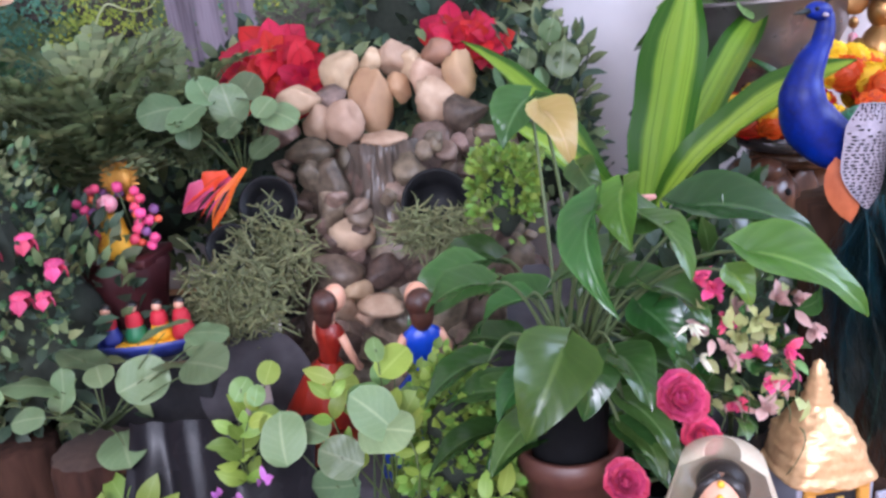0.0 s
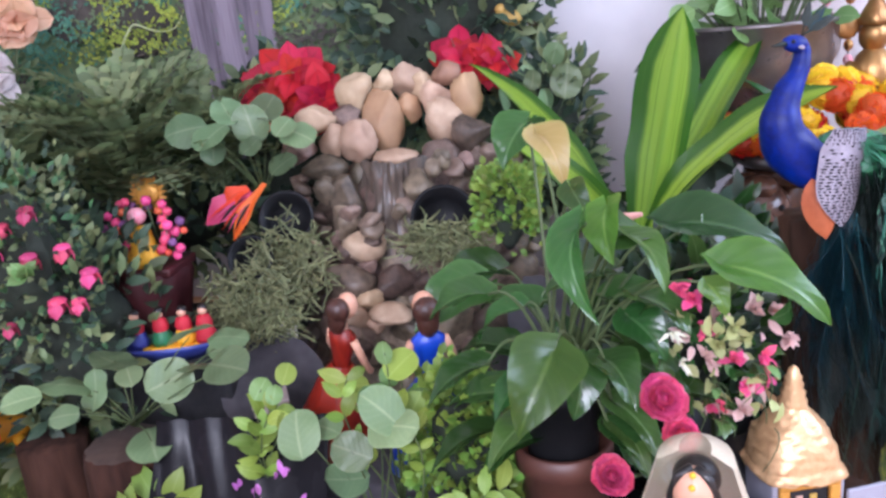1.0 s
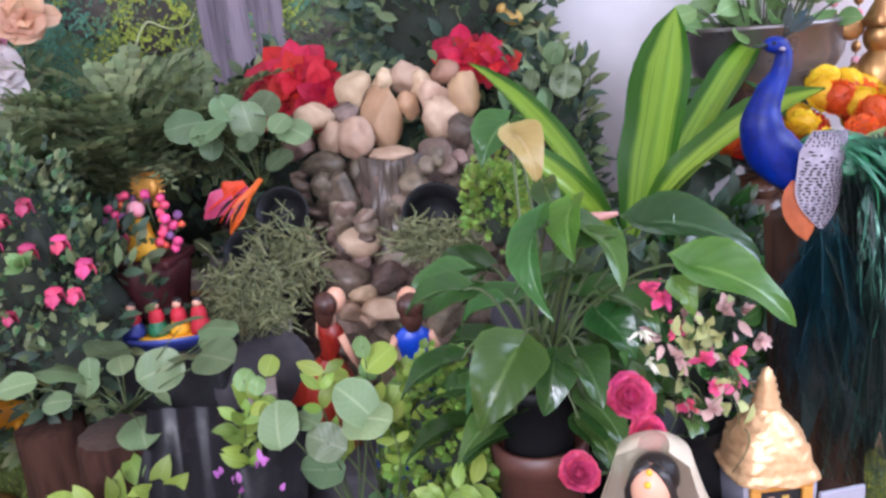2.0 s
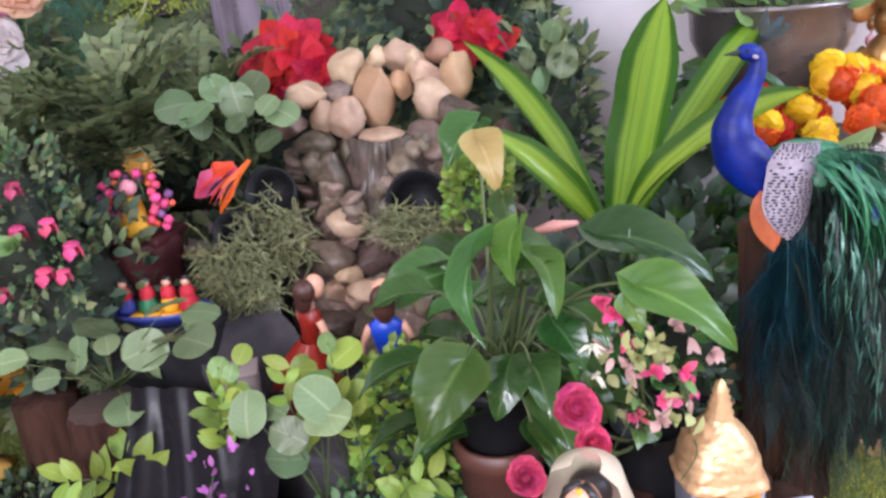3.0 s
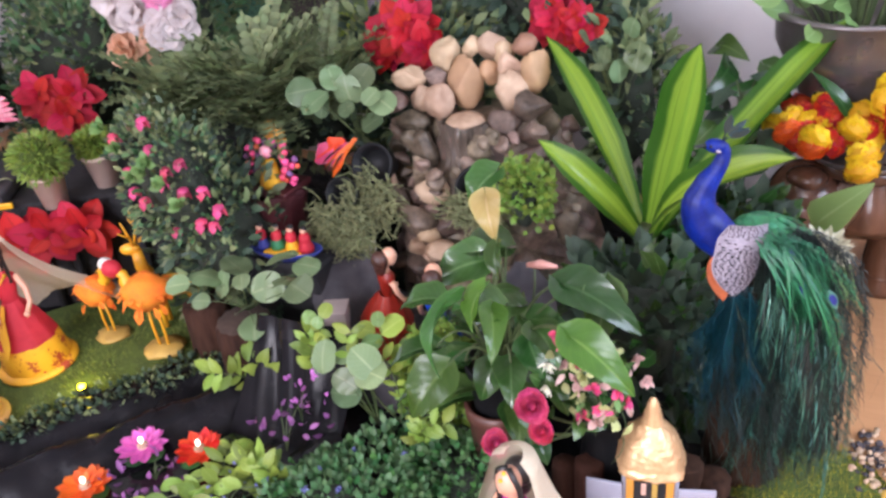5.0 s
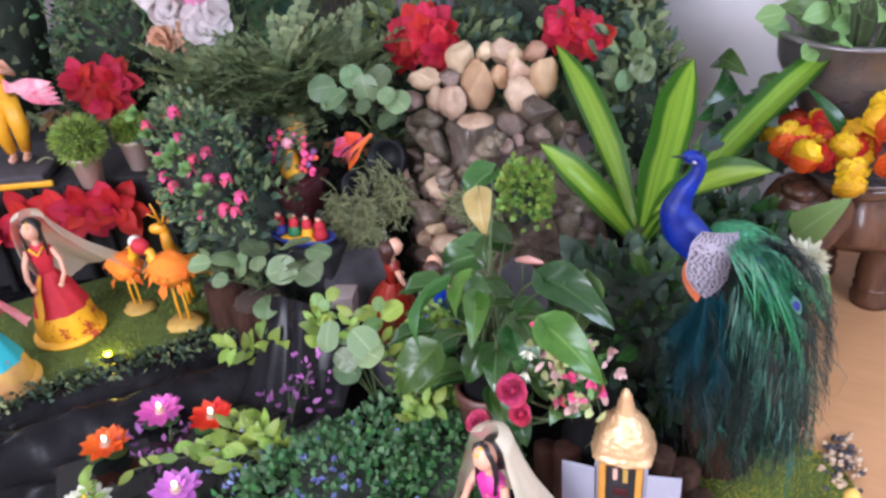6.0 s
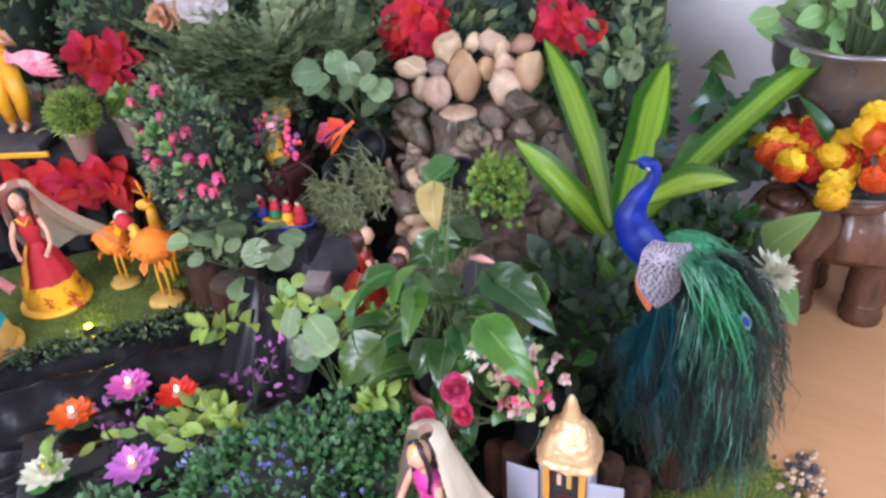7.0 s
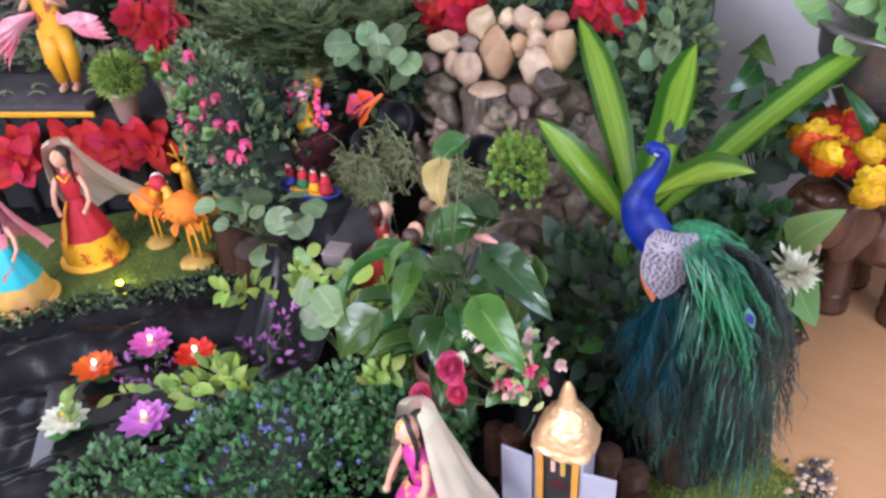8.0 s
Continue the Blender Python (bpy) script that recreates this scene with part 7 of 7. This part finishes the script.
# bark posts
random.seed(141)
for x, y, r, h in ((0.40, 0.92, 0.03, 0.17), (0.455, 1.03, 0.032, 0.2), (0.345, 0.93, 0.026, 0.14), (0.62, 1.02, 0.034, 0.12), (0.575, 1.0, 0.028, 0.16), (0.665, 0.99, 0.024, 0.09)):
    post = thing("bark_post", (x, y, 0), "short brown bark post standing behind the temple", "post", "bark posts")
    part("bark", Geo().lathe((x, y, 0), [(r * 1.1, 0.0), (r, 0.02), (r * 0.97, h), (r * 0.8, h + 0.004), (0, h + 0.004)], 18, flute=0.06, lobes=7), M_BARK, post)

# vase of roses and blossoms
vase = thing("flower_vase", (0.42, 0.99, 0.0), "dark vase of roses and small pink and cream blossoms", "flower vase")
part("vase", Geo().lathe((0.42, 0.985, 0.0), [(0.0, 0.0), (0.05, 0.0), (0.062, 0.06), (0.056, 0.16), (0.046, 0.22), (0.055, 0.26), (0.058, 0.262), (0.05, 0.255), (0.04, 0.21), (0, 0.2)], 28), M_BLACK, vase)


def rose(at, r, mat, label):
    """Petals wound round a heart in rising turns."""
    f = tilt_vec((0.1, -0.75, 0.6), 0.1)
    s1 = f.cross(Vector((0, 0, 1))).normalized()
    s2 = f.cross(s1)
    ob = None
    for k in range(24):
        t = k / 23
        a = k * 2.4
        out = s1 * math.cos(a) + s2 * math.sin(a)
        q = Vector(at) + out * (0.02 + 0.42 * t) * r - f * 0.25 * r
        d = f * (1.1 - 0.75 * t) + out * (0.1 + 0.75 * t)
        g = Geo()
        g.leaf(q, q + d * r * 0.85, -out + f * 0.2, r * (0.5 + 0.9 * t), "round", 0.5, -0.12, 7, 5, wave=0.04)
        if ob is None:
            ob = part("rose", Geo().ball(at, r * 0.3, None, 10, 8), mat, vase, label)
        part("petal", g, mat, ob)
    g = Geo()
    g.tube(bend(Vector(at) - f * 0.1 * r, (0.41, 0.97, 0.24), -0.02, 6), 0.003, 0.003, 6)
    part("stalk", g, M_STEM, ob)


random.seed(143)
rose((0.329, 0.82, 0.382), 0.030, M_ROSE, "open deep pink rose")
rose((0.349, 0.812, 0.337), 0.023, M_PINK, "half-open pink rose bud")
rose((0.262, 0.80, 0.285), 0.026, M_ROSE, "deep pink rose low in the bunch")
for x, y, z, kind in ((0.374, 0.88, 0.490, 0), (0.357, 0.88, 0.505, 0), (0.405, 0.90, 0.46, 1), (0.425, 0.88, 0.403, 0), (0.439, 0.87, 0.371, 0), (0.463, 0.89, 0.402, 0), (0.39, 0.88, 0.41, 1), (0.404, 0.88, 0.427, 2), (0.442, 0.9, 0.426, 2), (0.452, 0.9, 0.464, 1), (0.425, 0.88, 0.45, 2), (0.391, 0.89, 0.443, 0), (0.432, 0.87, 0.338, 1), (0.36, 0.89, 0.437, 1), (0.48, 0.93, 0.45, 1), (0.50, 0.93, 0.41, 1), (0.47, 0.92, 0.36, 0), (0.40, 0.88, 0.34, 0), (0.45, 0.9, 0.32, 2)):
    g = Geo()
    for k in range(10):
        d = tilt_vec((0.1, -0.5, 0.1), 1.1) * rnd(0.012, 0.025)
        g.leaf((x, y, z), Vector((x, y, z)) + d, tilt_vec(FACE, 0.6), rnd(0.01, 0.018), "petal", 0.3, 0.1, 4, 3, wave=0.05)
    part("blossom", g, (M_PINK, M_BLUSH, M_LIMEPALE)[kind], vase)
for k in range(44):
    q = Vector((rnd(0.35, 0.5), rnd(0.86, 0.94), rnd(0.33, 0.48)))
    g = Geo()
    g.leaf(q, q + tilt_vec((0.1, -0.4, -0.3), 1.0) * rnd(0.018, 0.032), tilt_vec(FACE, 0.7), rnd(0.01, 0.018), "oval", 0.25, 0.1, 4, 3)
    part("bract", g, (M_LIMEPALE, M_BLUSH, M_COINLIT, M_LIMEPALE)[k % 4], vase)
for k in range(14):
    q = Vector((rnd(0.34, 0.48), rnd(0.87, 0.94), rnd(0.3, 0.47)))
    e = q + Vector((rnd(-0.03, 0.05), -rnd(0.0, 0.03), -rnd(0.02, 0.06)))
    part("tendril", Geo().tube(bend(q, e, 0.02, 5, (0.5, -0.4, 0.6)), 0.0011, 0.0007, 4), M_STEM, vase)
for k in range(26):
    q = Vector((rnd(0.3, 0.48), rnd(0.86, 0.95), rnd(0.26, 0.47)))
    part("leaf", random.choice(U_STEMLEAF), None, vase, at=aim(q, tilt_vec((0, -0.4, 0.3), 0.9), tilt_vec(FACE, 0.5), rnd(0.035, 0.06)))
part("stem", Geo().tube([(0.42, 0.985, 0.2), (0.41, 0.93, 0.36), (0.41, 0.9, 0.46)], 0.004, 0.002, 6), M_STEM, vase)

for c in ((0.352, 0.835, 0.425), (0.345, 0.86, 0.455)):
    g = Geo()
    for k in range(8):
        g.leaf(c, Vector(c) + tilt_vec((0.1, -0.6, -0.1), 0.9) * 0.022, tilt_vec(FACE, 0.3), 0.006, "lance", 0.2, 0.1, 3, 3)
    part("star_bloom", g, M_CREAMPETAL, vase, "tiny cream star-shaped bloom")

# ---- middle stage ----
stage = thing("stage", (-0.15, 1.25, 0.0), "low stage covered with creased grey cloth", "platform")
part("platform", Geo().box((-0.13, 1.22, 0.055), (0.62, 0.36, 0.11), None, 0.015), M_GREY, stage)
for a, b, w in (((-0.44, 1.30, 0.30), (-0.28, 1.17, 0.12), 0.2), ((-0.30, 1.14, 0.23), (-0.36, 1.08, 0.07), 0.14), ((0.12, 1.18, 0.3), (0.07, 1.08, 0.13), 0.16), ((0.16, 1.2, 0.42), (0.2, 1.1, 0.3), 0.14)):
    g = Geo()
    g.leaf(a, b, (0.2, -0.7, 0.7), w, "strap", 0.1, 0.05, 8, 9, wave=0.04)
    part("cloth_panel", g, M_GREY, stage, "draped grey cloth")
plaque = thing("picture_card", (-0.345, 1.33, 0.13), "small white picture card with grey marks leaning on the stage", "card")
rc = pose(0, 0, 0, -18, 0, 12)
part("card", Geo().box((-0.355, 1.33, 0.245), (0.045, 0.005, 0.11), rc, 0.002), M_WHITEFIG, plaque)
part("prop", Geo().tube([(-0.352, 1.35, 0.28), (-0.345, 1.37, 0.12)], 0.003, 0.003, 6), M_TWIG, plaque)
for k in range(4):
    part("mark", Geo().box((-0.352 + 0.008 * (k % 2), 1.3245 - 0.004 * (2 - k), 0.275 - 0.022 * k), (0.026, 0.002, 0.006), rc @ pose(0, 0, 0, 0, 25 * (k % 2), 0), 0.0008), M_GREY, plaque)

carton = thing("small_box", (-0.31, 1.10, 0.11), "small mauve-beige cardboard box behind the sprigs", "box")
part("carton", Geo().box((-0.31, 1.10, 0.18), (0.06, 0.06, 0.14), pose(0, 0, 0, 0, 0, 24), 0.004), M_CARTON, carton)
part("lid", Geo().box((-0.31, 1.10, 0.252), (0.064, 0.064, 0.008), pose(0, 0, 0, 0, 0, 24), 0.003), M_CARTON, carton)

drape = solo("plastic_drape", sheet([Vector((-0.47 + 0.3 * i / 60, 1.0 - 0.2 * j / 24 + 0.03 * noise.noise((i * 0.08 - j * 0.05, j * 0.03, 2)), 0.27 - 0.25 * (j / 24) ** 0.8 + 0.016 * noise.noise((i * 0.13 - j * 0.06, j * 0.03, 8))))
              for i in range(61) for j in range(25)], 60, 24), M_LINER, "glossy black plastic drape with long creases", "plastic drape")

# ornament stand with sunburst
shrine = thing("ornament_stand", (-0.625, 1.33, 0.0), "maroon stand with a seated figure, sunburst and pink ball flowers", "ornament")
part("pedestal", Geo().lathe((-0.625, 1.33, 0.0), [(0.1, 0.0), (0.095, 0.03), (0.075, 0.06), (0.07, 0.34), (0.078, 0.38), (0.088, 0.42), (0.085, 0.432)], 28, flute=0.06, lobes=8), M_MAROON, shrine, "fluted maroon pedestal")
part("top_board", Geo().box((-0.62, 1.33, 0.435), (0.15, 0.12, 0.018), None, 0.005), M_MAROON, shrine)
sc = Vector((-0.595, 1.335, 0.585))
g = Geo()
g.lathe(sc, [(0.024, -0.004), (0.026, 0.0), (0.024, 0.004), (0.014, 0.006), (0.0, 0.006)], 24, pose(0, 0, 0, 82, 0, 0))
sunburst = part("sunburst", g, M_GOLDSUN, shrine, "gold sunburst disc")
for k in range(20):
    a = 2 * math.pi * k / 20
    o = Vector((math.cos(a), 0.1, math.sin(a)))
    g = Geo()
    g.leaf(sc + o * 0.018, sc + o * 0.042, (0, -1, 0.1), 0.011, "lance", 0.3, 0, 3, 3)
    part("ray", g, M_GOLDSUN, sunburst)
g = Geo()
fc = Vector((-0.61, 1.31, 0.446))
g.lathe(fc, [(0.0, 0.0), (0.032, 0.0), (0.034, 0.015), (0.022, 0.05), (0.019, 0.07), (0.008, 0.08)], 18, flute=0.06, lobes=7)
g.ball(fc + Vector((0, -0.004, 0.1)), 0.018, None, 12, 8, mi=1)
part("seated_figure", g, [M_CLOTHYEL, M_CLOTHPINK], shrine, "small plain figure in golden cloth")
random.seed(149)
for sd in (-1, 1):
    for k in range(19):
        th = radians(-40 + 115 * (k % 7) / 6)
        rr = 0.08 if k < 7 else 0.062 if k < 14 else 0.044
        q = Vector((-0.607 + sd * rr * math.cos(th), 1.315 + rnd(-0.012, 0.012), 0.505 + rr * 0.95 * math.sin(th) + rnd(-0.005, 0.005)))
        part("ball_flower", Geo().ball(q, rnd(0.007, 0.011), None, 10, 7, 0.2, k), (M_BALLPINK, M_BALLPINK, M_BALLRED, M_VIOLET, M_BALLPINK)[k % 5], shrine)
        part("ball_stem", Geo().tube([q, (-0.615 + sd * 0.03, 1.335, 0.45)], 0.0015, 0.0015, 5), M_STEM, shrine)

# toys in front of the stand
boat = thing("toy_boat", (-0.51, 1.2, 0.24), "blue toy boat with a yellow deck", "toy boat")
crate = thing("plinth", (-0.55, 1.24, 0.0), "dark cloth-covered plinth under the toys", "plinth")
part("block", Geo().box((-0.55, 1.24, 0.142), (0.26, 0.12, 0.284), None, 0.012), M_BLACKCLOTH, crate)
g = Geo()
g.lathe((-0.53, 1.215, 0.285), [(0.0, 0.0), (0.06, 0.0), (0.095, 0.022), (0.105, 0.034), (0.098, 0.034), (0.085, 0.022), (0, 0.018)], 26, pose(0, 0, 0, 0, 0, 12), squash=0.42)
part("hull", g, M_BLUETOY, boat, "purple-blue hull")
part("deck", Geo().box((-0.53, 1.215, 0.308), (0.12, 0.045, 0.012), pose(0, 0, 0, 0, 0, 12), 0.005), M_YELLOWFIG, boat)
for x, y, c1, c2 in ((-0.60, 1.205, M_BLUETOY, M_CLOTHRED), (-0.555, 1.215, M_BACKGREEN, M_CLOTHRED), (-0.51, 1.22, M_YELLOWFIG, M_CLOTHRED), (-0.47, 1.225, M_CLOTHRED, M_CLOTHRED)):
    g = Geo()
    g.lathe((x, y, 0.314), [(0.0, 0.0), (0.02, 0.0), (0.021, 0.01), (0.014, 0.03)], 14)
    g.lathe((x, y, 0.338), [(0.014, 0.0), (0.016, 0.012), (0.012, 0.026), (0.005, 0.03)], 14, mi=1)
    g.ball((x, y, 0.374), 0.009, None, 10, 8, mi=2)
    g.ball((x, y + 0.003, 0.379), (0.0095, 0.0095, 0.008), None, 10, 8, mi=3)
    solo("toy_figure", g, [c1, c2, M_SKIN, M_HAIRBK], "tiny painted wooden toy figure standing in the boat", "toy figure", "toy figures")

# red and orange fabric butterfly
fly = thing("fabric_butterfly", (-0.43, 1.39, 0.52), "red and orange fabric butterfly clipped above the pot", "ornament")
for a, b, w, mt in (((-0.40, 1.385, 0.565), (-0.495, 1.36, 0.505), 0.058, M_ROSE), ((-0.402, 1.38, 0.572), (-0.455, 1.365, 0.545), 0.045, M_MARIRED), ((-0.368, 1.385, 0.578), (-0.438, 1.35, 0.472), 0.032, M_ORANGEP), ((-0.392, 1.38, 0.56), (-0.424, 1.35, 0.485), 0.03, M_SCARLET)):
    g = Geo()
    g.leaf(a, b, (0.1, -0.8, 0.5), w, "petal", 0.3, 0.12, 7, 5, wave=0.08)
    part("wing", g, mt, fly)
for k in range(7):
    a, b = Vector((-0.40 + 0.004 * k, 1.372, 0.568)), Vector((-0.492 + 0.011 * k, 1.346, 0.512 - 0.006 * k))
    g = Geo()
    g.leaf(a.lerp(b, 0.15), b, (0.1, -0.8, 0.5), 0.007, "lance", 0.2, 0.12, 5, 3, wave=0.1)
    part("wing_stripe", g, (M_MARIRED, M_ROSE, M_BLACK)[k % 3], fly)
part("body", Geo().tube([(-0.428, 1.385, 0.545), (-0.427, 1.38, 0.52), (-0.42, 1.375, 0.49)], 0.005, 0.003, 8), M_BLACK, fly)
part("clip", Geo().tube([(-0.427, 1.385, 0.51), (-0.40, 1.42, 0.44)], 0.002, 0.002, 5), M_TWIG, fly)

# yellow bird on the hedge
g = Geo()
g.ball((0.112, 1.93, 0.842), (0.03, 0.018, 0.02), pose(0, 0, 0, 0, 25, 0), 14, 10)
g.ball((0.09, 1.925, 0.862), 0.014, None, 12, 8)
g.tube([(0.076, 1.92, 0.862), (0.066, 1.918, 0.858)], 0.004, 0.001, 6, 1)
g.leaf((0.13, 1.93, 0.836), (0.178, 1.93, 0.818), (0, -0.5, 0.8), 0.02, "strap", 0.1, 0, 5, 3, mi=1)
solo("bird_figurine", g, [M_YELLOWDULL, M_BARK], "small yellow bird figurine perched on the dark leaves", "bird figurine")

# dark broad-leaved plant by the wall
broad = thing("broad_leaf_plant", (0.5, 1.78, 0.0), "dark green broad-leaved plant beside the white wall", "plant")
part("stem", Geo().tube([(0.5, 1.83, 0.0), (0.51, 1.83, 0.3), (0.5, 1.83, 0.6)], 0.012, 0.006, 8), M_STEM, broad)
random.seed(151)
for k in range(26):
    a = rnd(0, 6.28)
    q = Vector((0.5 + rnd(-0.13, 0.11), 1.89 + rnd(-0.08, 0.07), rnd(0.36, 0.7)))
    d = Vector((math.cos(a), math.sin(a) * 0.6 - 0.3, rnd(-0.8, 0.4)))
    lf = part("leaf", random.choice(U_BROAD), None, broad, at=aim(q, d, tilt_vec(FACE, 0.4), rnd(0.085, 0.13)))
    part("stalk", Geo().tube(bend((0.5, 1.83, q.z - 0.12), q, 0.02, 4), 0.0025, 0.002, 5), M_STEM, broad)

g = Geo()
g.leaf((0.64, 1.865, 0.655), (0.765, 1.869, 0.403), (0.6, -0.5, 0.4), 0.045, "lance", 0.3, 0.2, 12, 5)
part("leaf", g, M_ANTHDK, broad, "narrow drooping leaf")
part("stalk", Geo().tube(bend((0.5, 1.775, 0.5), (0.645, 1.865, 0.655), 0.03, 6), 0.004, 0.003, 6), M_STEM, broad)

# pale gravel by the grass patch
random.seed(153)
gravel = thing("gravel", (0.9, 1.2, 0.0), "handful of pale gravel beside the grass patch", "gravel")
for k in range(90):
    x, y = random.gauss(0.905, 0.025), random.gauss(1.30, 0.045)
    part("stone_chip", Geo().ball((x, y, 0.004 + rnd(0, 0.012)), (rnd(0.005, 0.009), rnd(0.005, 0.008), rnd(0.004, 0.006)), None, 7, 5, 0.5, k), M_CREAM if k % 2 else M_GREY, gravel)
